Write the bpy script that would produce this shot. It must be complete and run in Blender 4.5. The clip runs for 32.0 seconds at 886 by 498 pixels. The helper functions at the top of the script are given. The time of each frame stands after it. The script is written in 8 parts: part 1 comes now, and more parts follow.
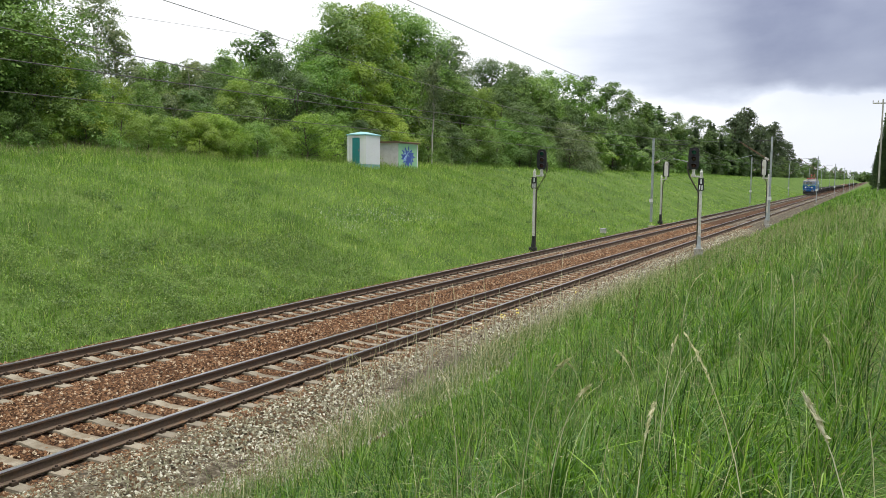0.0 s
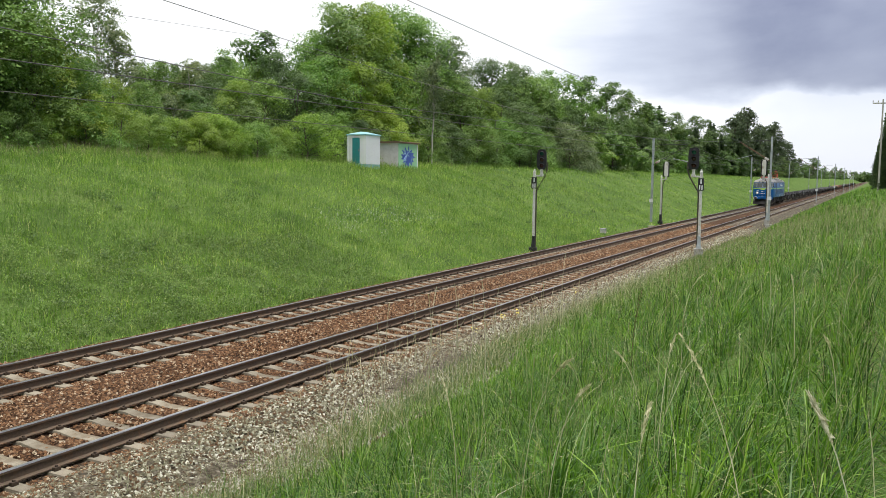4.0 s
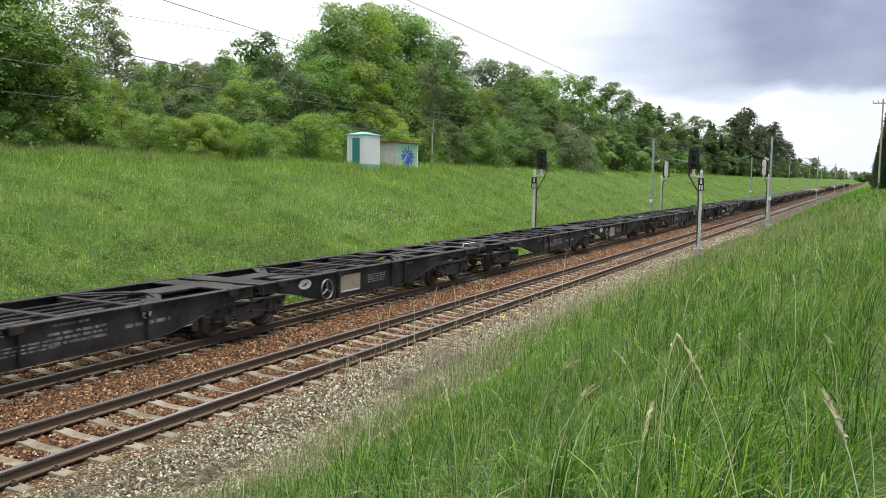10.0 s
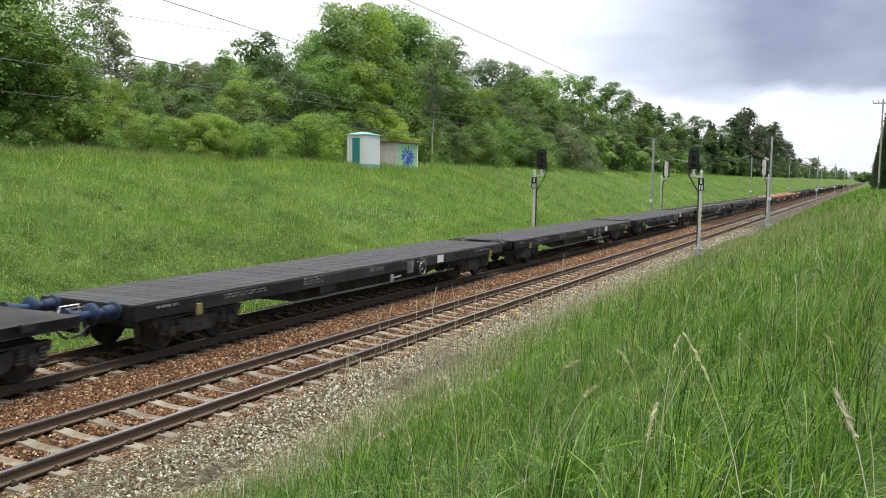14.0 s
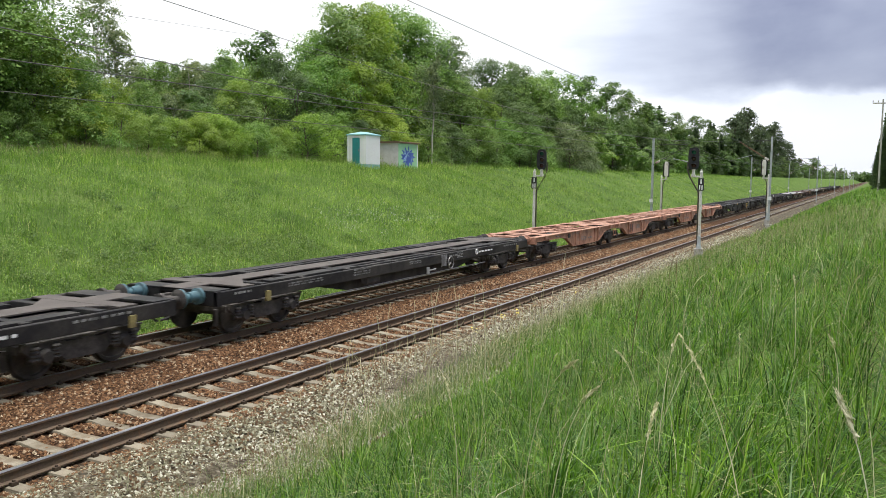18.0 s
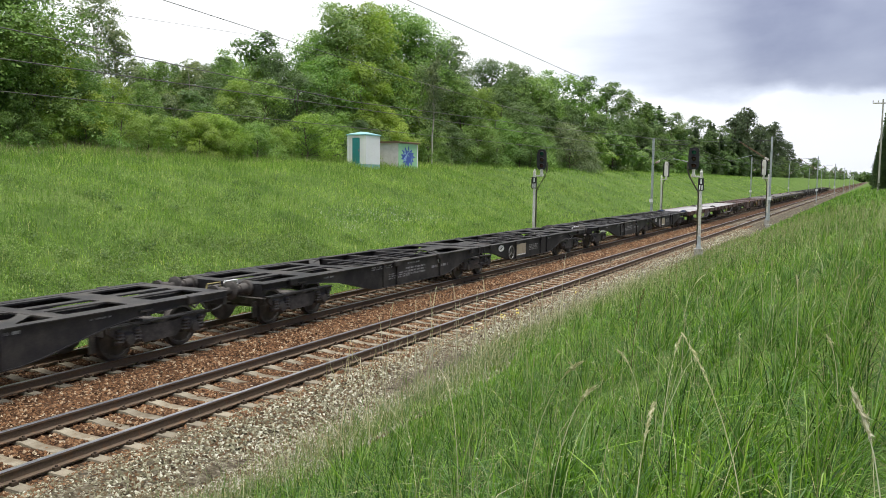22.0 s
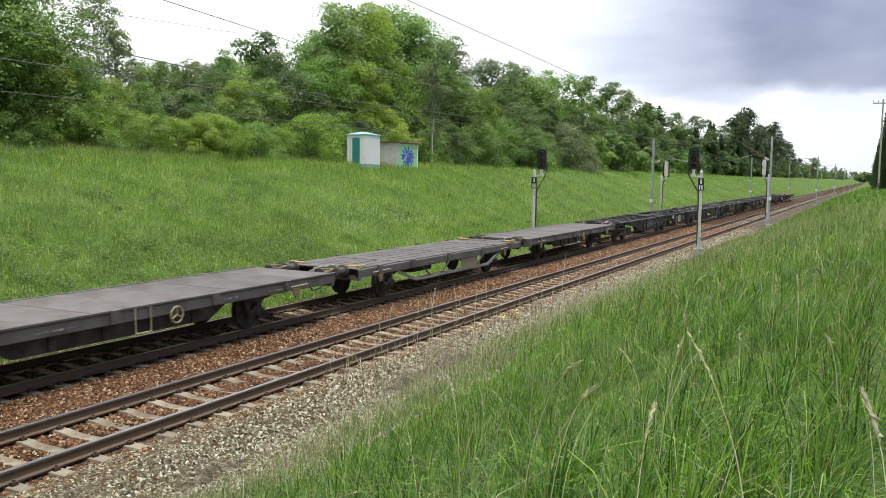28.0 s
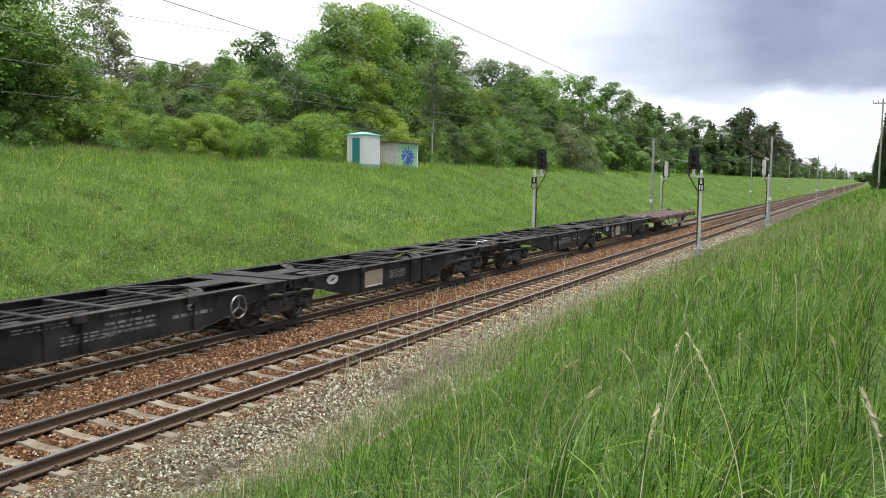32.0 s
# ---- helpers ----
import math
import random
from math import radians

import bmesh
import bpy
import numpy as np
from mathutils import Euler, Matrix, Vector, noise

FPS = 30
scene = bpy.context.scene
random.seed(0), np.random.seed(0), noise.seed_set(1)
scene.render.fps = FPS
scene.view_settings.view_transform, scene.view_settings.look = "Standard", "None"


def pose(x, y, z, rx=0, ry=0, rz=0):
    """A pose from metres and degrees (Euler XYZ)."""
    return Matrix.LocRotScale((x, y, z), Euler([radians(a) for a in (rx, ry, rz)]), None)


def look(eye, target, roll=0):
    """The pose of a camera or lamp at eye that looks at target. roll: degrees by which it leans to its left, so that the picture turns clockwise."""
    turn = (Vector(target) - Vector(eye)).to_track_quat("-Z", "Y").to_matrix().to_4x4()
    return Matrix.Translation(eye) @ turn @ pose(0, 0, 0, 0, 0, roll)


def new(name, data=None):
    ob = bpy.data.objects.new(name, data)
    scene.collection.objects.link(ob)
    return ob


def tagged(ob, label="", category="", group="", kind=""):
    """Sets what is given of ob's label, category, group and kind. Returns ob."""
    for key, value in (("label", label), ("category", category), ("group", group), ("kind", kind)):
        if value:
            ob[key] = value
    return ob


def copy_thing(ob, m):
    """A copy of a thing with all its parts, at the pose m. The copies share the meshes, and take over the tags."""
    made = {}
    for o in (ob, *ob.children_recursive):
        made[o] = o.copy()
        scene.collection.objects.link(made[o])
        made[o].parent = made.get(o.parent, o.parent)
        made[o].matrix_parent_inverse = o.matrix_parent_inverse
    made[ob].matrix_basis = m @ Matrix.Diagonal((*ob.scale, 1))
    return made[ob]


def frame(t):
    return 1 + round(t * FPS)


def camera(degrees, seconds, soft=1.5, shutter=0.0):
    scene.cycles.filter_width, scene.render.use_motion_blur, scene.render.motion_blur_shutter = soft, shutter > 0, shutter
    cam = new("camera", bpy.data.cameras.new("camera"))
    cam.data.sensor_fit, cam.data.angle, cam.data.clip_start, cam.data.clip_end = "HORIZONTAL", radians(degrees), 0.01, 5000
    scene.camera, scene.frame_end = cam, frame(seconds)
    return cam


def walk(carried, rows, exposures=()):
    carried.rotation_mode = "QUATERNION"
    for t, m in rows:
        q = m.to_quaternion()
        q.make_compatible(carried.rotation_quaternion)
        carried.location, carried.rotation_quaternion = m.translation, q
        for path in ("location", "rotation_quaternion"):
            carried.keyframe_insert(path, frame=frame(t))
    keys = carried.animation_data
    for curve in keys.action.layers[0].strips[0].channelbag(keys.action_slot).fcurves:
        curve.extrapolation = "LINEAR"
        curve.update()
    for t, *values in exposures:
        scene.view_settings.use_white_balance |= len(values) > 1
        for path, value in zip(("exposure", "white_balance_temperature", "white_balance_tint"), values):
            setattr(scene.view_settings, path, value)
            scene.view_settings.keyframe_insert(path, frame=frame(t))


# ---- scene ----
cam = camera(55.29, 32.0, soft=0.8, shutter=0.08)
EYE = Vector((10.407, 0.0, 3.80))
AHEAD = Vector((-math.sin(radians(26.865)) * math.cos(radians(4.996)), math.cos(radians(26.865)) * math.cos(radians(4.996)), -math.sin(radians(4.996))))
STAND = look(EYE, EYE + AHEAD * 20.0, 0.668)
walk(cam, [(0.0, STAND), (32.0, STAND)], exposures=[(0.0, 0.56), (8.3, 0.56), (10.0, 0.66), (32.0, 0.66)])

# ---- world and sun ----
world = bpy.data.worlds.new("overcast_sky")
scene.world = world
world.use_nodes = True
wn, wl = world.node_tree.nodes, world.node_tree.links
wn.clear()
w_out = wn.new("ShaderNodeOutputWorld")
w_bg = wn.new("ShaderNodeBackground")
w_sky = wn.new("ShaderNodeTexSky")
w_sky.sky_type = "NISHITA"
w_sky.sun_disc = False
w_sky.sun_elevation = radians(80.5)
w_sky.sun_rotation = radians(116.6)
w_co = wn.new("ShaderNodeTexCoord")


def sky_noise(scale, stretch, detail, shift):
    mp = wn.new("ShaderNodeMapping")
    mp.inputs["Location"].default_value = shift
    mp.inputs["Scale"].default_value = (1.0, 1.0, stretch)
    nz = wn.new("ShaderNodeTexNoise")
    nz.inputs["Scale"].default_value = scale
    nz.inputs["Detail"].default_value = detail
    nz.inputs["Roughness"].default_value = 0.5
    nz.inputs["Distortion"].default_value = 0.3
    wl.new(w_co.outputs["Generated"], mp.inputs["Vector"])
    wl.new(mp.outputs["Vector"], nz.inputs["Vector"])
    return nz.outputs["Fac"]


def sky_math(op, a, b):
    m = wn.new("ShaderNodeMath")
    m.operation = op
    for sock, v in zip(m.inputs, (a, b)):
        if isinstance(v, float):
            sock.default_value = v
        else:
            wl.new(v, sock)
    return m.outputs["Value"]


def sky_step(v, lo, hi):
    m = wn.new("ShaderNodeMapRange")
    m.interpolation_type = "SMOOTHSTEP"
    m.inputs["From Min"].default_value = lo
    m.inputs["From Max"].default_value = hi
    wl.new(v, m.inputs["Value"])
    return m.outputs["Result"]


# a layer of bright thin cloud, and a grey-blue bank that hangs over the line's far end with a flat base
w_xyz = wn.new("ShaderNodeSeparateXYZ")
wl.new(w_co.outputs["Generated"], w_xyz.inputs["Vector"])
rough_edge = sky_noise(3.2, 3.0, 8.0, (0.3, 0.1, 0.0))
wisps = sky_noise(2.6, 2.4, 10.0, (1.3, 0.7, 0.2))
height = sky_math("ADD", w_xyz.outputs["Z"], sky_math("MULTIPLY", sky_math("SUBTRACT", sky_noise(5.0, 2.0, 9.0, (0.0, 0.4, 0.9)), 0.5), 0.09))
across = sky_math("ADD", w_xyz.outputs["X"], sky_math("MULTIPLY", sky_math("SUBTRACT", wisps, 0.5), 0.5))
across = sky_math("SUBTRACT", across, sky_math("MULTIPLY", w_xyz.outputs["Z"], 0.55))
bank = sky_math("MULTIPLY", sky_step(height, 0.078, 0.108), sky_step(across, -0.50, -0.18))
bank = sky_math("MULTIPLY", bank, sky_math("ADD", sky_math("MULTIPLY", sky_step(rough_edge, 0.35, 0.65), -0.12), 0.93))
veil = sky_math("ADD", sky_math("MULTIPLY", sky_step(wisps, 0.52, 0.68), 0.2), sky_math("MULTIPLY", sky_step(across, -0.42, -0.12), 0.48))
tufts = sky_noise(5.0, 1.7, 12.0, (0.1, 2.1, 0.4))
veil = sky_math("MULTIPLY", veil, sky_math("ADD", sky_math("MULTIPLY", sky_step(height, 0.05, 0.14), 0.4), 0.6))
w_shade = sky_math("MAXIMUM", bank, veil)
w_shade = sky_math("MULTIPLY", w_shade, sky_math("ADD", sky_math("MULTIPLY", tufts, 0.8), 0.62))
w_ramp = wn.new("ShaderNodeValToRGB")
w_ramp.color_ramp.elements[0].position = 0.0
w_ramp.color_ramp.elements[0].color = (0.80, 0.805, 0.815, 1)
w_ramp.color_ramp.elements[1].position = 1.0
w_ramp.color_ramp.elements[1].color = (0.15, 0.163, 0.25, 1)
w_mid = w_ramp.color_ramp.elements.new(0.45)
w_mid.color = (0.44, 0.47, 0.56, 1)
wl.new(w_shade, w_ramp.inputs["Fac"])
w_gain = wn.new("ShaderNodeMix")
w_gain.data_type = "RGBA"
w_gain.blend_type = "ADD"
w_gain.inputs["Factor"].default_value = 0.012
wl.new(w_ramp.outputs["Color"], w_gain.inputs[6])
wl.new(w_sky.outputs["Color"], w_gain.inputs[7])
wl.new(w_gain.outputs[2], w_bg.inputs["Color"])
w_bg.inputs["Strength"].default_value = 1.0
wl.new(w_bg.outputs["Background"], w_out.inputs["Surface"])

sun_data = bpy.data.lights.new("sun", "SUN")
sun_data.energy = 3.1
sun_data.angle = radians(34)
sun_data.color = (1.0, 0.96, 0.9)
sun = new("sun", sun_data)
sun.matrix_world = look(Vector((12, -6, 80)), Vector((0, 0, 0)))


# ---- materials ----
def shader(name):
    m = bpy.data.materials.new(name)
    m.use_nodes = True
    nt = m.node_tree
    return m, nt, nt.nodes["Principled BSDF"]


def noise_node(nt, scale, detail=4.0, rough=0.55, coords="Object"):
    tc = nt.nodes.new("ShaderNodeTexCoord")
    n = nt.nodes.new("ShaderNodeTexNoise")
    n.inputs["Scale"].default_value = scale
    n.inputs["Detail"].default_value = detail
    n.inputs["Roughness"].default_value = rough
    nt.links.new(tc.outputs[coords], n.inputs["Vector"])
    return n


def ramp_node(nt, src, stops):
    r = nt.nodes.new("ShaderNodeValToRGB")
    e = r.color_ramp.elements
    while len(e) < len(stops):
        e.new(0.5)
    for el, (pos, col) in zip(e, stops):
        el.position = pos
        el.color = (*col, 1)
    nt.links.new(src, r.inputs["Fac"])
    return r


def mix_node(nt, fac, a, b, mode="MIX"):
    m = nt.nodes.new("ShaderNodeMix")
    m.data_type = "RGBA"
    m.blend_type = mode
    for sock, v in ((m.inputs["Factor"], fac), (m.inputs[6], a), (m.inputs[7], b)):
        if isinstance(v, (int, float)):
            sock.default_value = v
        elif isinstance(v, tuple):
            sock.default_value = (*v, 1)
        else:
            nt.links.new(v, sock)
    return m.outputs[2]


def bump_node(nt, src, strength, dist, bs):
    b = nt.nodes.new("ShaderNodeBump")
    b.inputs["Strength"].default_value = strength
    b.inputs["Distance"].default_value = dist
    nt.links.new(src, b.inputs["Height"])
    nt.links.new(b.outputs["Normal"], bs.inputs["Normal"])


def painted(name, base, worn, rough=0.55, metal=0.0, wear=(0.52, 0.66), scale=1.6, grain=35.0, bump=0.15, each=0.0, spec=0.5):
    """Paint or bare surface: base colour, a second worn or dirty colour in blotches, fine grain."""
    m, nt, bs = shader(name)
    n1 = noise_node(nt, scale, 8.0, 0.65)
    n2 = noise_node(nt, grain, 3.0, 0.6)
    r = ramp_node(nt, n1.outputs["Fac"], [(wear[0], (0, 0, 0)), (wear[1], (1, 1, 1))])
    c = mix_node(nt, r.outputs["Color"], base, worn)
    g = ramp_node(nt, n2.outputs["Fac"], [(0.3, (0.8, 0.8, 0.8)), (0.7, (1.12, 1.12, 1.12))])
    c = mix_node(nt, 1.0, c, g.outputs["Color"], "MULTIPLY")
    if each:
        ob = nt.nodes.new("ShaderNodeObjectInfo")
        e = ramp_node(nt, ob.outputs["Random"], [(0.0, (1 - each,) * 3), (1.0, (1 + each,) * 3)])
        c = mix_node(nt, 1.0, c, e.outputs["Color"], "MULTIPLY")
    nt.links.new(c, bs.inputs["Base Color"])
    bs.inputs["Specular IOR Level"].default_value = spec
    bs.inputs["Roughness"].default_value = rough
    bs.inputs["Metallic"].default_value = metal
    if bump:
        bump_node(nt, n2.outputs["Fac"], bump, 0.01, bs)
    return m


def islands(name, stops, rough=0.8, translucent=0.0, blotch=0.0, spec=0.3, tuft=0.0, each=False, glow=(1.45, 1.6, 0.85)):
    """For pieces in one mesh: each piece takes its colour from a ramp at random, over a slow drift of tone."""
    m, nt, bs = shader(name)
    geo = nt.nodes.new("ShaderNodeNewGeometry")
    r = ramp_node(nt, geo.outputs["Random Per Island"], stops)
    col = r.outputs["Color"]
    if blotch:
        n = noise_node(nt, blotch, 3.0, 0.6)
        b = ramp_node(nt, n.outputs["Fac"], [(0.3, (0.7, 0.74, 0.6)), (0.7, (1.25, 1.2, 1.1))])
        col = mix_node(nt, 1.0, col, b.outputs["Color"], "MULTIPLY")
    if tuft:
        n = noise_node(nt, tuft, 4.0, 0.65)
        b = ramp_node(nt, n.outputs["Fac"], [(0.32, (0.55, 0.66, 0.62)), (0.5, (1.0, 1.0, 1.0)), (0.7, (1.4, 1.24, 1.25))])
        col = mix_node(nt, 1.0, col, b.outputs["Color"], "MULTIPLY")
    if each:
        ob = nt.nodes.new("ShaderNodeObjectInfo")
        b = ramp_node(nt, ob.outputs["Random"], [(0.0, (0.74, 0.78, 0.85)), (0.35, (1.0, 0.95, 1.0)), (0.65, (0.88, 1.0, 0.85)), (1.0, (1.3, 1.15, 1.15))])
        col = mix_node(nt, 1.0, col, b.outputs["Color"], "MULTIPLY")
    nt.links.new(col, bs.inputs["Base Color"])
    bs.inputs["Roughness"].default_value = rough
    bs.inputs["Specular IOR Level"].default_value = spec
    if translucent:
        tr = nt.nodes.new("ShaderNodeBsdfTranslucent")
        nt.links.new(mix_node(nt, 1.0, col, glow, "MULTIPLY"), tr.inputs["Color"])
        mx = nt.nodes.new("ShaderNodeMixShader")
        mx.inputs["Fac"].default_value = translucent
        nt.links.new(bs.outputs["BSDF"], mx.inputs[1])
        nt.links.new(tr.outputs["BSDF"], mx.inputs[2])
        nt.links.new(mx.outputs["Shader"], nt.nodes["Material Output"].inputs["Surface"])
    return m


def glass(name, tint, rough=0.05):
    m, nt, bs = shader(name)
    bs.inputs["Base Color"].default_value = (*tint, 1)
    bs.inputs["Roughness"].default_value = rough
    bs.inputs["Metallic"].default_value = 0.0
    bs.inputs["Specular IOR Level"].default_value = 0.6
    return m


def glowing(name, colour, strength):
    m, nt, bs = shader(name)
    bs.inputs["Base Color"].default_value = (*colour, 1)
    bs.inputs["Emission Color"].default_value = (*colour, 1)
    bs.inputs["Emission Strength"].default_value = strength
    return m


def soil():
    """Turf under the blades: greens in slow patches, thatch and earth between."""
    m, nt, bs = shader("turf")
    n1 = noise_node(nt, 0.35, 6.0, 0.6)
    n2 = noise_node(nt, 7.0, 5.0, 0.7)
    a = ramp_node(nt, n1.outputs["Fac"], [(0.3, (0.06, 0.105, 0.025)), (0.5, (0.10, 0.165, 0.038)), (0.7, (0.15, 0.215, 0.06))])
    b = ramp_node(nt, n2.outputs["Fac"], [(0.3, (0.45, 0.5, 0.4)), (0.55, (1, 1, 1)), (0.8, (1.5, 1.35, 1.2))])
    nt.links.new(mix_node(nt, 1.0, a.outputs["Color"], b.outputs["Color"], "MULTIPLY"), bs.inputs["Base Color"])
    bs.inputs["Roughness"].default_value = 0.95
    bs.inputs["Specular IOR Level"].default_value = 0.1
    bump_node(nt, n2.outputs["Fac"], 0.9, 0.12, bs)
    return m


def ballast_bed():
    """Crushed stone under the loose stones: grey at the outer shoulder, rusty between the tracks."""
    m, nt, bs = shader("ballast_bed")
    tc = nt.nodes.new("ShaderNodeTexCoord")
    v = nt.nodes.new("ShaderNodeTexVoronoi")
    v.inputs["Scale"].default_value = 17.0
    nt.links.new(tc.outputs["Object"], v.inputs["Vector"])
    sep = nt.nodes.new("ShaderNodeSeparateColor")
    nt.links.new(v.outputs["Color"], sep.inputs["Color"])
    rust = ramp_node(nt, sep.outputs["Red"], [(0.0, (0.04, 0.022, 0.013)), (0.5, (0.11, 0.062, 0.036)), (1.0, (0.19, 0.12, 0.073))])
    grey = ramp_node(nt, sep.outputs["Red"], [(0.0, (0.06, 0.051, 0.036)), (0.5, (0.14, 0.124, 0.09)), (1.0, (0.25, 0.232, 0.18))])
    xyz = nt.nodes.new("ShaderNodeSeparateXYZ")
    nt.links.new(tc.outputs["Object"], xyz.inputs["Vector"])
    n = noise_node(nt, 1.2, 4.0)
    add = nt.nodes.new("ShaderNodeMath")
    add.operation = "ADD"
    nt.links.new(xyz.outputs["X"], add.inputs[0])
    nt.links.new(n.outputs["Fac"], add.inputs[1])
    rng = nt.nodes.new("ShaderNodeMapRange")
    rng.inputs["From Min"].default_value = 0.9
    rng.inputs["From Max"].default_value = 1.9
    nt.links.new(add.outputs["Value"], rng.inputs["Value"])
    col = mix_node(nt, rng.outputs["Result"], rust.outputs["Color"], grey.outputs["Color"])
    # shade of the gaps put into the colour: cells darken towards their edges
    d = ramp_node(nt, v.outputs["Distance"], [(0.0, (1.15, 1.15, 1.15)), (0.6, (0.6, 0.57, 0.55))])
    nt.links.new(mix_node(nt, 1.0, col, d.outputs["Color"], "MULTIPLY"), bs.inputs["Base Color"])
    bs.inputs["Specular IOR Level"].default_value = 0.08
    bs.inputs["Roughness"].default_value = 0.9
    bump_node(nt, v.outputs["Distance"], 1.0, -0.04, bs)
    return m


TURF = soil()
BALLAST = ballast_bed()
STONE_RUST = islands("rusty_stone", [(0.0, (0.022, 0.0115, 0.006)), (0.28, (0.078, 0.039, 0.019)), (0.62, (0.155, 0.08, 0.04)), (0.87, (0.235, 0.142, 0.078)), (1.0, (0.40, 0.335, 0.24))], 0.85, spec=0.12)
STONE_GREY = islands("grey_stone", [(0.0, (0.026, 0.02, 0.014)), (0.16, (0.115, 0.066, 0.033)), (0.36, (0.086, 0.079, 0.05)), (0.6, (0.165, 0.158, 0.104)), (0.84, (0.28, 0.275, 0.20)), (1.0, (0.50, 0.50, 0.42))], 0.85, spec=0.12)
CONCRETE = painted("sleeper_concrete", (0.27, 0.242, 0.185), (0.17, 0.14, 0.098), 0.85, wear=(0.42, 0.62), scale=3.0, grain=60.0, bump=0.3, each=0.18, spec=0.2)
RAIL_SIDE = painted("rail_rust", (0.135, 0.10, 0.072), (0.175, 0.108, 0.066), 0.85, 0.0, scale=5.0, spec=0.15)
RAIL_TOP = painted("rail_running_face", (0.42, 0.42, 0.43), (0.25, 0.23, 0.22), 0.3, 0.9, scale=4.0, bump=0.03)
CLIP = painted("fastening_rust", (0.075, 0.055, 0.04), (0.13, 0.085, 0.055), 0.8, scale=20.0, spec=0.2)
GRASS = islands("meadow_grass", [(0.0, (0.018, 0.045, 0.01)), (0.28, (0.06, 0.14, 0.02)), (0.5, (0.12, 0.25, 0.031)), (0.72, (0.205, 0.352, 0.047)), (0.86, (0.135, 0.26, 0.07)), (0.96, (0.29, 0.40, 0.13)), (1.0, (0.44, 0.42, 0.24))], 0.5, 0.38, 0.25, tuft=1.3)
GRASS_BLUE = islands("blue_green_grass", [(0.0, (0.032, 0.08, 0.028)), (0.4, (0.078, 0.17, 0.06)), (0.8, (0.145, 0.26, 0.105)), (1.0, (0.28, 0.36, 0.20))], 0.5, 0.34, 0.4, tuft=1.1)
BANK_PALE = islands("pale_bank_grass", [(0.0, (0.17, 0.27, 0.07)), (0.5, (0.29, 0.40, 0.13)), (1.0, (0.44, 0.49, 0.22))], 0.65, 0.35, 0.2)
PALE_STEM = islands("pale_grass_stems", [(0.0, (0.085, 0.155, 0.045)), (0.5, (0.15, 0.235, 0.08)), (0.85, (0.25, 0.31, 0.14)), (1.0, (0.44, 0.44, 0.28))], 0.55, 0.3, 0.3)
PLUME = islands("pale_plume", [(0.0, (0.36, 0.34, 0.22)), (0.6, (0.55, 0.52, 0.40)), (1.0, (0.70, 0.67, 0.56))], 0.8, 0.2)
DOCK = islands("brown_dock_seed", [(0.0, (0.075, 0.045, 0.02)), (0.6, (0.13, 0.085, 0.04)), (1.0, (0.2, 0.15, 0.08))], 0.8, 0.1)
PANICLE = islands("grass_panicles", [(0.0, (0.13, 0.11, 0.062)), (0.4, (0.22, 0.19, 0.115)), (0.75, (0.30, 0.28, 0.165)), (1.0, (0.46, 0.43, 0.31))], 0.8, 0.25)
GREY_STRAW = islands("grey_straw", [(0.0, (0.11, 0.15, 0.06)), (0.45, (0.24, 0.265, 0.15)), (0.8, (0.44, 0.435, 0.31)), (1.0, (0.68, 0.65, 0.53))], 0.75, 0.25)
GRASS_BANK = islands("bank_grass", [(0.0, (0.062, 0.13, 0.022)), (0.38, (0.148, 0.27, 0.048)), (0.72, (0.245, 0.38, 0.085)), (0.93, (0.38, 0.49, 0.16)), (1.0, (0.60, 0.58, 0.35))], 0.65, 0.4, 0.16, tuft=0.5)
VERGE = islands("verge_grass", [(0.0, (0.075, 0.14, 0.035)), (0.6, (0.15, 0.23, 0.075)), (0.88, (0.25, 0.285, 0.14)), (1.0, (0.40, 0.37, 0.23))], 0.65, 0.3, 0.3)
HERBS = islands("bank_herbs", [(0.0, (0.10, 0.2, 0.05)), (0.5, (0.2, 0.33, 0.09)), (1.0, (0.33, 0.45, 0.16))], 0.6, 0.35, 0.2, tuft=0.5)
STRAW = islands("dry_straw", [(0.0, (0.34, 0.30, 0.17)), (0.6, (0.50, 0.45, 0.30)), (1.0, (0.62, 0.58, 0.44))], 0.7, 0.2)
SEED = islands("seed_heads", [(0.0, (0.30, 0.32, 0.15)), (0.5, (0.46, 0.44, 0.27)), (1.0, (0.62, 0.58, 0.42))], 0.8, 0.2)
LEAVES = [islands("leaves_mid_green", [(0.0, (0.10, 0.178, 0.046)), (0.5, (0.155, 0.26, 0.069)), (1.0, (0.23, 0.345, 0.10))], 0.5, 0.34, 0.3, 0.4, each=True),
          islands("leaves_dark_green", [(0.0, (0.068, 0.12, 0.041)), (0.5, (0.105, 0.175, 0.057)), (1.0, (0.16, 0.24, 0.085))], 0.5, 0.32, 0.3, 0.4, each=True),
          islands("leaves_fresh_green", [(0.0, (0.15, 0.23, 0.045)), (0.5, (0.225, 0.325, 0.066)), (1.0, (0.31, 0.41, 0.10))], 0.5, 0.42, 0.3, 0.4, each=True),
          islands("leaves_grey_green", [(0.0, (0.08, 0.12, 0.06)), (0.5, (0.155, 0.205, 0.11)), (1.0, (0.25, 0.30, 0.17))], 0.55, 0.34, 0.3, 0.4, each=True)]
NEEDLES = islands("spruce_needles", [(0.0, (0.025, 0.05, 0.022)), (0.6, (0.05, 0.085, 0.036)), (1.0, (0.09, 0.13, 0.055))], 0.6, 0.2, 0.3)
PINE_LEAF = islands("pine_needles", [(0.0, (0.045, 0.07, 0.038)), (0.6, (0.075, 0.11, 0.058)), (1.0, (0.12, 0.155, 0.085))], 0.6, 0.2, 0.3)
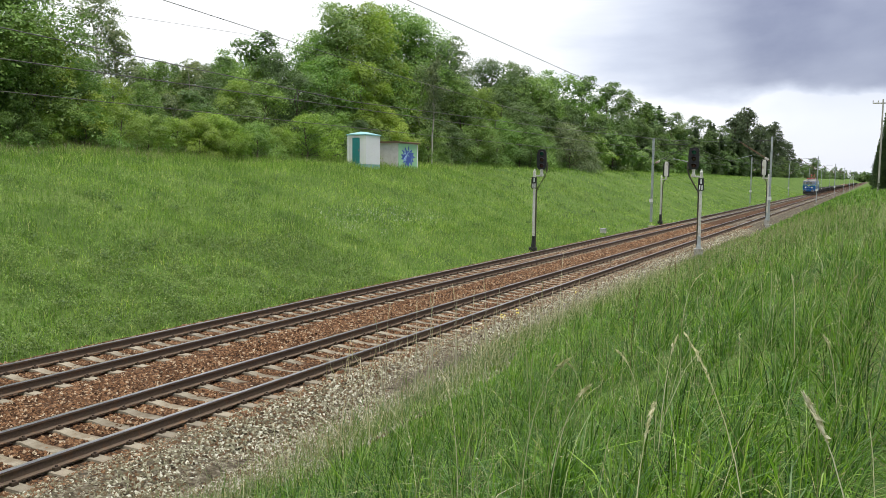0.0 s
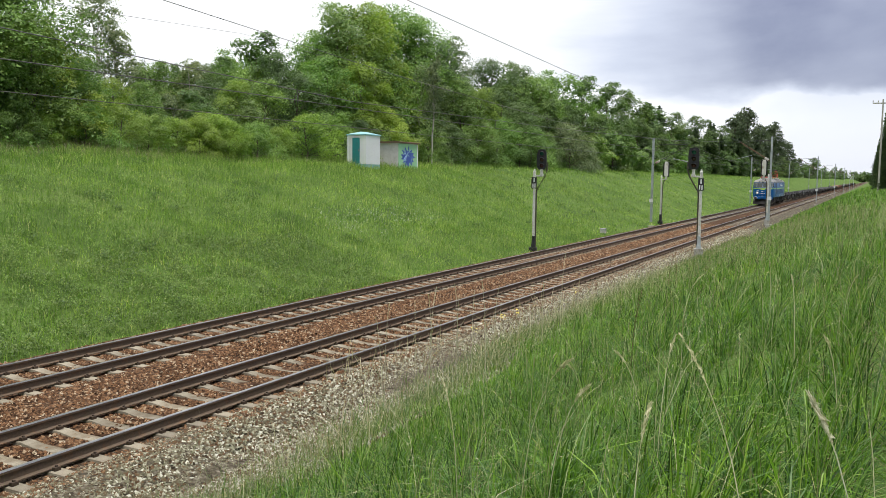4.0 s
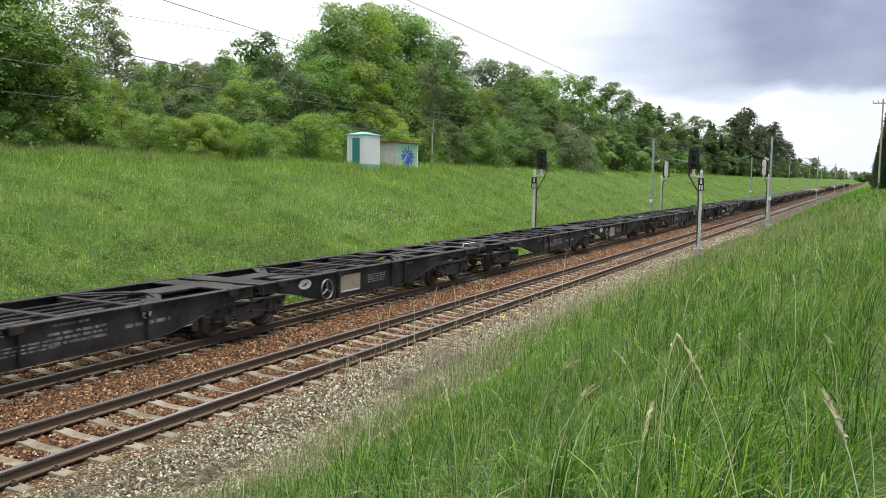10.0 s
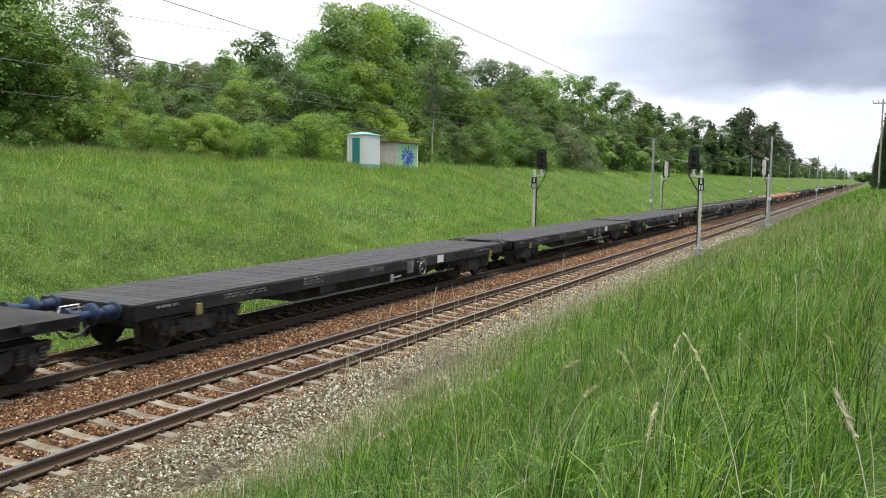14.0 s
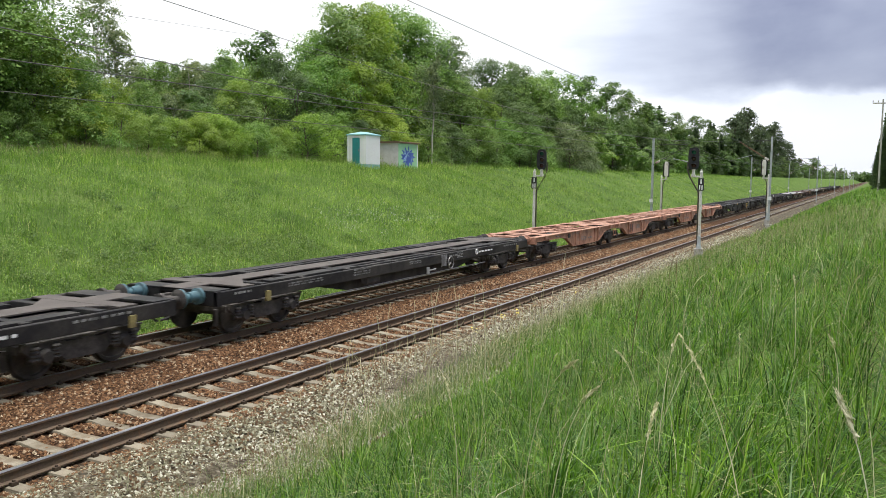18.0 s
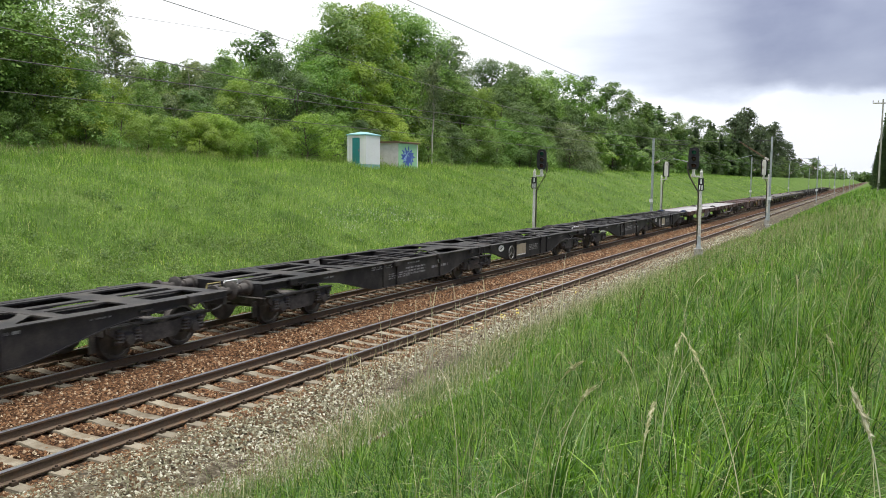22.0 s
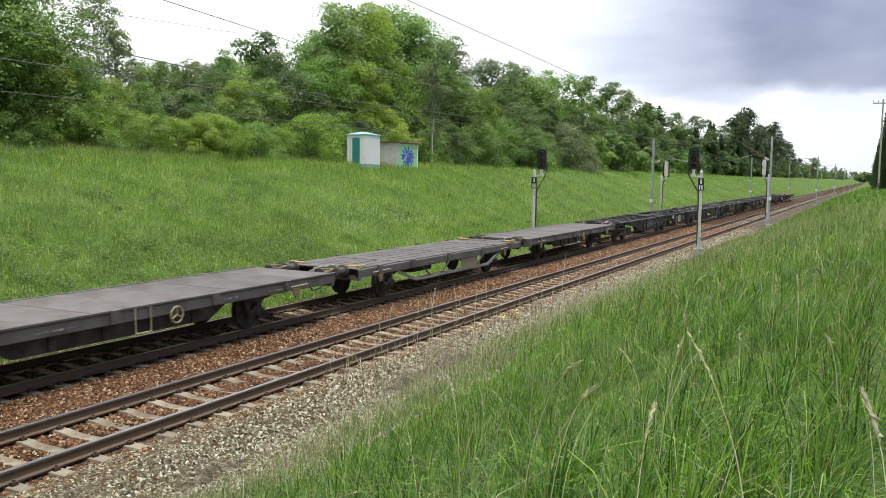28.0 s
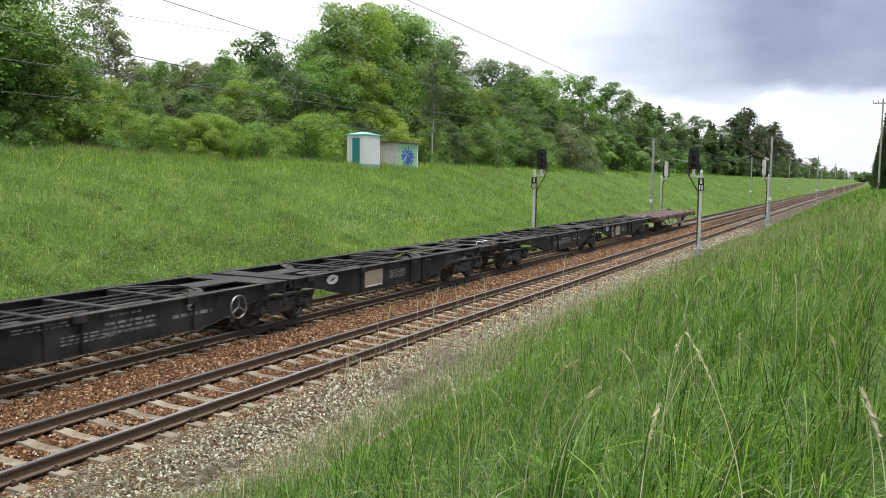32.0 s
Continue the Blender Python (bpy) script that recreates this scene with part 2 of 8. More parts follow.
BARK = painted("bark", (0.10, 0.075, 0.055), (0.17, 0.15, 0.12), 0.9, scale=4.0, grain=14.0, bump=0.5)
BIRCH = painted("birch_bark", (0.45, 0.42, 0.37), (0.10, 0.08, 0.07), 0.85, scale=3.0, grain=9.0)
BLUE = painted("loco_blue", (0.002, 0.11, 0.37), (0.004, 0.092, 0.30), 0.36, wear=(0.5, 0.75), scale=0.7, grain=40.0, bump=0.02, spec=0.25)
BLUE_PANEL = painted("loco_dark_blue", (0.004, 0.05, 0.19), (0.007, 0.048, 0.16), 0.5, scale=2.0, bump=0.05, spec=0.3)
LIME = painted("lime_stripe", (0.42, 0.68, 0.11), (0.40, 0.58, 0.16), 0.4, bump=0.0)
ROOF_GREY = painted("loco_roof_grey", (0.25, 0.25, 0.25), (0.165, 0.15, 0.135), 0.6, wear=(0.42, 0.68), scale=0.9)
WHITE = painted("white_marking", (0.84, 0.845, 0.85), (0.66, 0.665, 0.67), 0.5, bump=0.0)
RED = painted("pantograph_red", (0.52, 0.035, 0.028), (0.26, 0.04, 0.035), 0.45, scale=4.0, bump=0.0)
ORANGE_BAR = painted("busbar_orange", (0.55, 0.12, 0.06), (0.4, 0.08, 0.05), 0.5, bump=0.0)
PORCELAIN = painted("insulator", (0.55, 0.52, 0.48), (0.3, 0.2, 0.15), 0.3, bump=0.0)
RUN_GEAR = painted("running_gear_dirt", (0.036, 0.033, 0.031), (0.105, 0.093, 0.083), 0.8, wear=(0.4, 0.7), scale=3.0, grain=30.0, bump=0.4)
LOCO_GEAR = painted("loco_running_gear", (0.022, 0.0205, 0.0195), (0.066, 0.059, 0.052), 0.78, wear=(0.45, 0.72), scale=3.0, grain=30.0, bump=0.3)
BOGIE = painted("dusty_bogie", (0.054, 0.05, 0.047), (0.145, 0.132, 0.12), 0.8, wear=(0.42, 0.7), scale=4.0, grain=30.0, bump=0.3)
GRILLE = painted("grille_dark", (0.05, 0.05, 0.05), (0.1, 0.09, 0.08), 0.7)
STEEL = painted("worn_steel", (0.28, 0.28, 0.28), (0.14, 0.11, 0.09), 0.45, 0.6, scale=5.0)
WINDOW = glass("window_glass", (0.02, 0.023, 0.022))
# paler base colours of the next two stand in for reflected sky
WINDOW_LIGHT = glass("windscreen_glass", (0.10, 0.12, 0.11))
WINDOW_SKY = glass("corner_pane_glass", (0.17, 0.20, 0.21))
LAMP_LENS = glass("lamp_lens", (0.7, 0.72, 0.72), 0.1)
LAMP_LIT = glowing("headlight_lit", (0.9, 0.88, 0.74), 0.7)
RUBBER = painted("rubber_black", (0.015, 0.015, 0.016), (0.03, 0.03, 0.03), 0.6)
BLACK = painted("wagon_black", (0.0235, 0.0228, 0.0245), (0.074, 0.068, 0.062), 0.62, wear=(0.43, 0.7), scale=1.1, grain=30.0, spec=0.2)
GRAPHITE = painted("wagon_graphite", (0.03, 0.029, 0.0315), (0.078, 0.071, 0.064), 0.6, wear=(0.44, 0.7), scale=1.3, grain=30.0, spec=0.25)
ORANGE = painted("wagon_faded_orange", (0.50, 0.27, 0.185), (0.22, 0.10, 0.062), 0.6, wear=(0.44, 0.66), scale=2.2, grain=28.0)
BROWN = painted("wagon_oxide_brown", (0.105, 0.048, 0.038), (0.075, 0.058, 0.052), 0.6, wear=(0.4, 0.68), scale=1.5, grain=28.0)
GREY_WAGON = painted("wagon_weathered_grey", (0.125, 0.122, 0.118), (0.075, 0.064, 0.056), 0.7, wear=(0.4, 0.7), scale=1.6, grain=28.0)
DECK_DARK = painted("dark_deck_wood", (0.036, 0.037, 0.042), (0.066, 0.065, 0.068), 0.75, wear=(0.4, 0.7), scale=2.2, grain=24.0, bump=0.5, each=0.2)
DECK_BROWN = painted("brown_deck_plate", (0.075, 0.064, 0.058), (0.11, 0.094, 0.084), 0.75, wear=(0.4, 0.7), scale=1.5, bump=0.2)
DECK_GREY = painted("grey_deck_plate", (0.15, 0.143, 0.138), (0.078, 0.066, 0.058), 0.8, wear=(0.4, 0.68), scale=0.9, bump=0.2, each=0.12, spec=0.3)
DECK_WHITE = painted("white_dusted_deck", (0.43, 0.425, 0.43), (0.17, 0.158, 0.162), 0.8, wear=(0.36, 0.64), scale=0.8, bump=0.1, each=0.12, spec=0.3)
YELLOW = painted("yellow_fitting", (0.30, 0.25, 0.10), (0.15, 0.11, 0.06), 0.6)
TAN = painted("tan_plate", (0.42, 0.36, 0.25), (0.33, 0.27, 0.18), 0.6, bump=0.0)
YELLOW_MARK = painted("yellow_lettering", (0.45, 0.38, 0.06), (0.25, 0.2, 0.05), 0.6, bump=0.0)
FITTING_TEAL = painted("buffer_teal", (0.07, 0.15, 0.18), (0.05, 0.07, 0.075), 0.6)
DUSTY = painted("dusty_axle_guard", (0.10, 0.095, 0.09), (0.05, 0.045, 0.042), 0.85, wear=(0.42, 0.66), scale=3.0)
PALE_STEEL = painted("pale_weathered_steel", (0.36, 0.37, 0.37), (0.22, 0.2, 0.18), 0.65, scale=3.0)
FITTING_BLUE = painted("buffer_blue", (0.02, 0.045, 0.12), (0.02, 0.03, 0.05), 0.6, wear=(0.4, 0.6))
ORANGE_FITTING = painted("orange_reflector", (0.42, 0.29, 0.11), (0.26, 0.16, 0.08), 0.5)
MARK_GREY = painted("faded_lettering", (0.36, 0.36, 0.36), (0.12, 0.12, 0.12), 0.6, wear=(0.4, 0.55), scale=3.0, bump=0.0)
MAST = painted("galvanised_mast", (0.40, 0.43, 0.44), (0.25, 0.28, 0.28), 0.55, 0.35, scale=2.0)
CONC_MAST = painted("mast_base_concrete", (0.42, 0.40, 0.36), (0.28, 0.26, 0.22), 0.85, scale=3.0)
WIRE = painted("overhead_wire", (0.12, 0.115, 0.11), (0.16, 0.14, 0.13), 0.5, 0.5)
SIGNAL_WHITE = painted("signal_white", (0.66, 0.65, 0.60), (0.42, 0.36, 0.27), 0.6, scale=2.5)
SIGNAL_BLACK = painted("signal_black", (0.012, 0.012, 0.013), (0.03, 0.028, 0.027), 0.5, scale=3.0)
SIGNAL_PIPE = painted("signal_pipe_olive", (0.07, 0.065, 0.04), (0.13, 0.11, 0.07), 0.6, scale=4.0)
GREEN_LENS = glass("green_lens", (0.012, 0.10, 0.065))
RED_LENS = glass("red_lens", (0.05, 0.012, 0.012))
AMBER_LENS = glass("amber_lens", (0.045, 0.026, 0.012))
SHED_WHITE = painted("shed_white", (0.90, 0.90, 0.90), (0.82, 0.81, 0.79), 0.6, wear=(0.55, 0.8), scale=2.0, bump=0.05)
SHED_TEAL = painted("shed_teal", (0.03, 0.26, 0.27), (0.05, 0.20, 0.21), 0.55, scale=3.0)
SHED_AQUA = painted("shed_aqua", (0.25, 0.50, 0.52), (0.35, 0.48, 0.48), 0.6, scale=3.0)
SHED_GREY = painted("shed_grey_render", (0.72, 0.68, 0.67), (0.58, 0.54, 0.52), 0.85, wear=(0.42, 0.7), scale=2.5, bump=0.2)
SHED_MINT = painted("shed_mint", (0.40, 0.72, 0.45), (0.48, 0.70, 0.34), 0.8, wear=(0.45, 0.7), scale=1.5, bump=0.15)
SHED_ROOF = painted("rusty_roof", (0.16, 0.09, 0.055), (0.10, 0.07, 0.05), 0.8, scale=3.0)
GRAFFITI = painted("graffiti_blue", (0.07, 0.13, 0.50), (0.12, 0.2, 0.55), 0.6, bump=0.0)
GRAFFITI_PALE = painted("graffiti_pale_blue", (0.36, 0.55, 0.75), (0.3, 0.5, 0.7), 0.6, bump=0.0)
FLOWER_Y = islands("yellow_petals", [(0.0, (0.6, 0.5, 0.05)), (1.0, (0.75, 0.65, 0.12))], 0.7)
FLOWER_W = islands("white_petals", [(0.0, (0.6, 0.6, 0.55)), (1.0, (0.8, 0.8, 0.76))], 0.7)


# ---- mesh tools ----
class Shape:
    """Collects plain pieces of one mesh."""

    def __init__(self):
        self.v, self.f = [], []

    def add(self, verts, faces):
        k = len(self.v)
        self.v += [tuple(p) for p in verts]
        self.f += [tuple(i + k for i in fc) for fc in faces]
        return self

    def box(self, x0, x1, y0, y1, z0, z1, c=0.0):
        if c <= 0:
            vs = [(x, y, z) for x in (x0, x1) for y in (y0, y1) for z in (z0, z1)]
            return self.add(vs, [(0, 1, 3, 2), (4, 6, 7, 5), (0, 4, 5, 1), (2, 3, 7, 6), (0, 2, 6, 4), (1, 5, 7, 3)])
        # long edges chamfered along the longest side
        d = (x1 - x0, y1 - y0, z1 - z0)
        a = d.index(max(d))
        lo, hi = [x0, y0, z0], [x1, y1, z1]
        i, j = [(1, 2), (2, 0), (0, 1)][a]
        pol = [(lo[i] + c, lo[j]), (hi[i] - c, lo[j]), (hi[i], lo[j] + c), (hi[i], hi[j] - c), (hi[i] - c, hi[j]), (lo[i] + c, hi[j]), (lo[i], hi[j] - c), (lo[i], lo[j] + c)]
        return self.prism(pol, "xyz"[a], lo[a], hi[a])

    def prism(self, pol, axis, a0, a1):
        """Polygon given as (y, z) for x, (z, x) for y, (x, y) for z, pushed along the axis."""
        n = len(pol)
        def put(q, a):
            return {"x": (a, q[0], q[1]), "y": (q[1], a, q[0]), "z": (q[0], q[1], a)}[axis]
        vs = [put(q, a0) for q in pol] + [put(q, a1) for q in pol]
        fs = [tuple(range(n - 1, -1, -1)), tuple(range(n, 2 * n))]
        fs += [(k, (k + 1) % n, n + (k + 1) % n, n + k) for k in range(n)]
        return self.add(vs, fs)

    def tube(self, pts, r, n=6, r1=None, cap=True):
        pts = [Vector(p) for p in pts]
        r1 = r if r1 is None else r1
        vs, fs, m = [], [], len(pts)
        for k, p in enumerate(pts):
            t = (pts[min(k + 1, m - 1)] - pts[max(k - 1, 0)]).normalized()
            u = t.cross(Vector((0, 0, 1)) if abs(t.z) < 0.9 else Vector((1, 0, 0))).normalized()
            w = t.cross(u)
            rr = r + (r1 - r) * k / max(m - 1, 1)
            vs += [p + rr * (math.cos(2 * math.pi * i / n) * u + math.sin(2 * math.pi * i / n) * w) for i in range(n)]
        for k in range(m - 1):
            fs += [(k * n + i, k * n + (i + 1) % n, (k + 1) * n + (i + 1) % n, (k + 1) * n + i) for i in range(n)]
        if cap:
            fs += [tuple(range(n - 1, -1, -1)), tuple(range((m - 1) * n, m * n))]
        return self.add(vs, fs)

    def lathe(self, prof, centre, axis, n=16):
        """Profile of (along the axis, radius) turned about an axis through centre."""
        vs, fs, m = [], [], len(prof)
        for a, r in prof:
            for i in range(n):
                c, s = r * math.cos(2 * math.pi * i / n), r * math.sin(2 * math.pi * i / n)
                q = {"x": (a, c, s), "y": (c, a, s), "z": (c, s, a)}[axis]
                vs.append((centre[0] + q[0], centre[1] + q[1], centre[2] + q[2]))
        for k in range(m - 1):
            fs += [(k * n + i, k * n + (i + 1) % n, (k + 1) * n + (i + 1) % n, (k + 1) * n + i) for i in range(n)]
        fs += [tuple(range(n - 1, -1, -1)), tuple(range((m - 1) * n, m * n))]
        return self.add(vs, fs)

    def hoop(self, centre, axis, big, r, n=18, m=6):
        vs, fs = [], []
        for i in range(n):
            a = 2 * math.pi * i / n
            for j in range(m):
                b = 2 * math.pi * j / m
                rr, h = big + r * math.cos(b), r * math.sin(b)
                c, s = rr * math.cos(a), rr * math.sin(a)
                q = {"x": (h, c, s), "y": (c, h, s), "z": (c, s, h)}[axis]
                vs.append((centre[0] + q[0], centre[1] + q[1], centre[2] + q[2]))
        fs = [(i * m + j, ((i + 1) % n) * m + j, ((i + 1) % n) * m + (j + 1) % m, i * m + (j + 1) % m) for i in range(n) for j in range(m)]
        return self.add(vs, fs)

    def mesh(self, name, mats, smooth=True):
        me = bpy.data.meshes.new(name)
        me.from_pydata(self.v, [], self.f)
        me.update()
        bm = bmesh.new()
        bm.from_mesh(me)
        bmesh.ops.recalc_face_normals(bm, faces=bm.faces)
        bm.to_mesh(me)
        bm.free()
        if smooth:
            me.shade_smooth()
            me.set_sharp_from_angle(angle=radians(38))
        for mt in mats if isinstance(mats, (list, tuple)) else [mats]:
            me.materials.append(mt)
        return me


def part(name, shape, mat, parent, label="", at=None):
    """One mesh object under a thing or part; shape is a Shape or a mesh to share."""
    me = shape.mesh(name, mat) if isinstance(shape, Shape) else shape
    ob = new(name, me)
    ob.parent = parent
    if at is not None:
        ob.matrix_basis = at
    if label:
        tagged(ob, label)
    return ob


def thing(name, label, category, group="", at=None):
    ob = new(name)
    ob.empty_display_size = 0.3
    if at is not None:
        ob.matrix_basis = at
    return tagged(ob, label, category, group)


def array_mesh(name, verts, faces, mats, slots=None):
    """A mesh from numpy arrays; every face has the same number of corners."""
    me = bpy.data.meshes.new(name)
    n, k = faces.shape
    me.vertices.add(len(verts))
    me.vertices.foreach_set("co", np.asarray(verts, dtype=np.float32).ravel())
    me.loops.add(n * k)
    me.loops.foreach_set("vertex_index", np.asarray(faces, dtype=np.int32).ravel())
    me.polygons.add(n)
    me.polygons.foreach_set("loop_start", np.arange(0, n * k, k, dtype=np.int32))
    if slots is not None:
        me.polygons.foreach_set("material_index", np.asarray(slots, dtype=np.int32))
    me.update(calc_edges=True)
    me.validate()
    for mt in mats if isinstance(mats, (list, tuple)) else [mats]:
        me.materials.append(mt)
    return me


# ---- the ground ----
FAR_X = -3.867          # centre of the far track; the near one lies at x = 0
PROFILE_X = np.array([-3000, -400, -60, -30, -25, -22, -20.3, -18.5, -16, -12, -9.5, -8.0, -6.9, -6.2, -5.0, 1.8, 2.3, 3.0, 4.0, 5.5, 7.0, 9.0, 10.4, 12, 14, 20, 60, 400, 3000.0])
PROFILE_Z = np.array([6.5, 6.0, 5.4, 5.0, 4.75, 4.5, 4.22, 3.65, 2.75, 1.15, 0.22, -0.28, -0.52, -0.6, -0.62, -0.5, -0.42, -0.22, 0.12, 0.65, 1.22, 1.95, 2.25, 2.72, 3.05, 3.25, 3.4, 4.0, 6.0])


def ground_z(x, y):
    x, y = np.asarray(x, float), np.asarray(y, float)
    z = np.interp(x, PROFILE_X, PROFILE_Z)
    near = np.clip((15 - y) / 10, 0, 1) * np.clip((x - 2.0) / 1.0, 0, 1) * np.clip((9 - x) / 3, 0, 1)
    z = z - 0.22 * near
    off = np.clip((np.abs(x + 1.9) - 5.2) / 3.0, 0, 1)
    z = z + off * (0.11 * np.sin(0.43 * x + 0.21 * y) * np.cos(0.17 * y - 0.3 * x) + 0.06 * np.sin(0.9 * y + 1.1 * x + 1.0) + 0.05 * np.sin(1.7 * x - 0.6 * y))
    return z - off * 0.35 * np.clip((y - 110) / 150, 0, 1) * (x < -6)


def build_ground():
    xs = np.unique(np.concatenate([np.array([-3000, -1500, -700, -400, -200, -120, -80, -60, -45]), np.arange(-36, -5, 0.5), np.arange(-5, 2, 1.0), np.arange(2, 16, 0.4), np.array([17, 19, 22, 27, 35, 50, 80, 150, 300, 700, 1500, 3000.0])]))
    ys = np.unique(np.concatenate([np.array([-1500, -700, -400, -250, -150, -90, -50, -30, -20, -12, -8]), np.arange(-5, 40, 0.6), np.arange(40, 120, 1.5), np.arange(120, 300, 6), np.array([320, 360, 420, 500, 600, 800, 1100, 1500, 2200, 3200.0])]))
    gx, gy = np.meshgrid(xs, ys)
    gz = ground_z(gx, gy)
    v = np.stack([gx, gy, gz], -1).reshape(-1, 3)
    nx, ny = len(xs), len(ys)
    i = (np.arange(ny - 1)[:, None] * nx + np.arange(nx - 1)[None, :]).ravel()
    me = array_mesh("ground", v, np.stack([i, i + 1, i + nx + 1, i + nx], 1), TURF)
    me.shade_smooth()
    tagged(new("ground", me), "grassy ground of a railway cutting", "ground", kind="structure")


build_ground()


def build_ballast():
    prof = [(-6.35, -0.62), (-5.75, -0.3), (-5.5, -0.2), (-5.1, -0.19), (-4.95, -0.235), (-3.6, -0.235), (-2.8, -0.23), (-2.68, -0.188), (-1.93, -0.198), (-1.2, -0.188), (-1.08, -0.23), (0, -0.235), (1.09, -0.23), (1.22, -0.187), (1.7, -0.2), (2.05, -0.27), (2.5, -0.4), (3.0, -0.5), (3.5, -0.5), (4.0, -0.5), (4.5, -0.5), (4.9, -0.5)]
    ys = np.unique(np.concatenate([np.array([-1500, -500, -100, -30.0]), np.arange(-10, 60, 0.5), np.arange(60, 150, 3.0), np.array([200, 400, 900, 1600.0])]))
    px, pz = np.array(prof).T
    gx, gy = np.meshgrid(px, ys)
    gz = np.broadcast_to(pz, gx.shape) + 0.02 * np.sin(2.3 * gx + 1.9 * gy) * np.cos(1.3 * gy)
    gx = gx + np.where(gx > 2.2, 0.1 * np.sin(0.9 * gy) + 0.06 * np.sin(2.3 * gy), 0)
    wide = 2.9 + 1.5 * np.clip((18 - gy) / 4.5, 0, 1) + 0.2 * np.sin(1.7 * gy)
    land = ground_z(gx, gy)
    gz = np.where(gx > 2.1, np.where(gx < wide, np.maximum(gz, land + 0.015), land - 0.12), gz)
    v = np.stack([gx, gy, gz], -1).reshape(-1, 3)
    nx, ny = len(px), len(ys)
    i = (np.arange(ny - 1)[:, None] * nx + np.arange(nx - 1)[None, :]).ravel()
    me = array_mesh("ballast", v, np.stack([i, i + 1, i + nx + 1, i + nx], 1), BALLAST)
    me.shade_smooth()
    tagged(new("ballast", me), "rusty and grey crushed stone track bed", "track bed", kind="structure")


build_ballast()


def build_stones():
    """Loose crushed stones lying on the bed."""
    rng = np.random.RandomState(4)
    base = np.array([(1, 0, 0), (-1, 0, 0), (0, 1, 0), (0, -1, 0), (0, 0, 1.0)])
    tri = np.array([(0, 2, 4), (2, 1, 4), (1, 3, 4), (3, 0, 4)])

    def heap(name, label, mat, n, xr, yr, keep):
        x, y = rng.uniform(*xr, n * 2), yr[0] + (yr[1] - yr[0]) * rng.uniform(0, 1, n * 2) ** 1.5
        ok = keep(x, y)
        x, y = x[ok][:n], y[ok][:n]
        m = len(x)
        z = np.interp(x, [-5.9, -5.5, -5.1, -4.95, -2.8, -2.68, -1.2, -1.08, 1.09, 1.22, 1.7, 2.05, 2.5, 3.1, 3.6], [-0.4, -0.2, -0.19, -0.235, -0.23, -0.188, -0.188, -0.23, -0.23, -0.187, -0.2, -0.27, -0.4, -0.47, -0.5])
        z = np.where(x > 2.1, np.maximum(z, ground_z(x, y) + 0.03), z)
        size = rng.uniform(0.019, 0.037, m) * (1 + y / 70)
        sq = rng.uniform(0.55, 1.25, (m, 1, 3)) * size[:, None, None]
        pts = (base + np.array([0, 0, -0.35])) * sq * rng.uniform(0.7, 1.3, (m, 5, 3)).clip(0.6, 1.3)
        a = rng.uniform(0, 6.283, m)
        b = rng.uniform(-0.8, 0.8, m)
        ca, sa, cb, sb = np.cos(a)[:, None], np.sin(a)[:, None], np.cos(b)[:, None], np.sin(b)[:, None]
        px, py, pz = pts[..., 0], pts[..., 1], pts[..., 2]
        py, pz = py * cb - pz * sb, py * sb + pz * cb
        px, py = px * ca - py * sa, px * sa + py * ca
        v = np.stack([px + x[:, None], py + y[:, None], pz + (z + size * 0.2)[:, None]], -1).reshape(-1, 3)
        f = (tri[None] + 5 * np.arange(m)[:, None, None]).reshape(-1, 3)
        tagged(new(name, array_mesh(name, v, f, mat)), label, "stones", kind="stuff")

    def off_sleepers(x, y):
        """Most stones lie in the cribs, few on the sleepers."""
        hit = np.zeros(x.shape, bool)
        for track, phase in ((0.0, 6.866), (FAR_X, 7.5)):
            hit |= (np.abs(x - track) < 1.12) & (np.abs(np.mod(y - phase + 0.3155, 0.631) - 0.3155) < 0.125)
        return ~hit | (rng.uniform(0, 1, x.shape) < 0.06)

    heap("rusty_stones", "rust-stained loose crushed stones between the rails", STONE_RUST, 94000, (-5.5, 1.5), (3, 75), lambda x, y: (np.abs(np.abs(x) - 0.7535) > 0.09) & (np.abs(np.abs(x - FAR_X) - 0.7535) > 0.09) & off_sleepers(x, y))
    heap("grey_stones", "pale grey and brown loose crushed stones on the shoulder", STONE_GREY, 80000, (1.0, 4.4), (4, 70), lambda x, y: (x < 2.95 + 1.3 * np.clip((18 - y) / 4.5, 0, 1) + rng.uniform(-0.5, 0.3, x.shape)) & off_sleepers(x, y))
    heap("verge_stones", "grey stones at the foot of the shoulder", STONE_GREY, 42000, (2.2, 4.8), (4.5, 27), lambda x, y: x < 3.15 + 1.5 * np.clip((18.5 - y) / 4.5, 0, 1))


build_stones()


# ---- tracks ----
def rail_mesh(y0, y1):
    half = [(-0.172, 0.075), (-0.158, 0.075), (-0.14, 0.02), (-0.05, 0.009), (-0.035, 0.036), (-0.008, 0.036), (0.0, 0.028)]
    pol = half + [(z, -x) for z, x in reversed(half)]
    s = Shape().prism(pol, "y", y0, y1)
    me = s.mesh("rail", [RAIL_SIDE, RAIL_TOP], smooth=False)
    for p in me.polygons:
        if p.normal.z > 0.6 and p.center.z > -0.03:
            p.material_index = 1
    return me


SLEEPER_STEP = 0.631


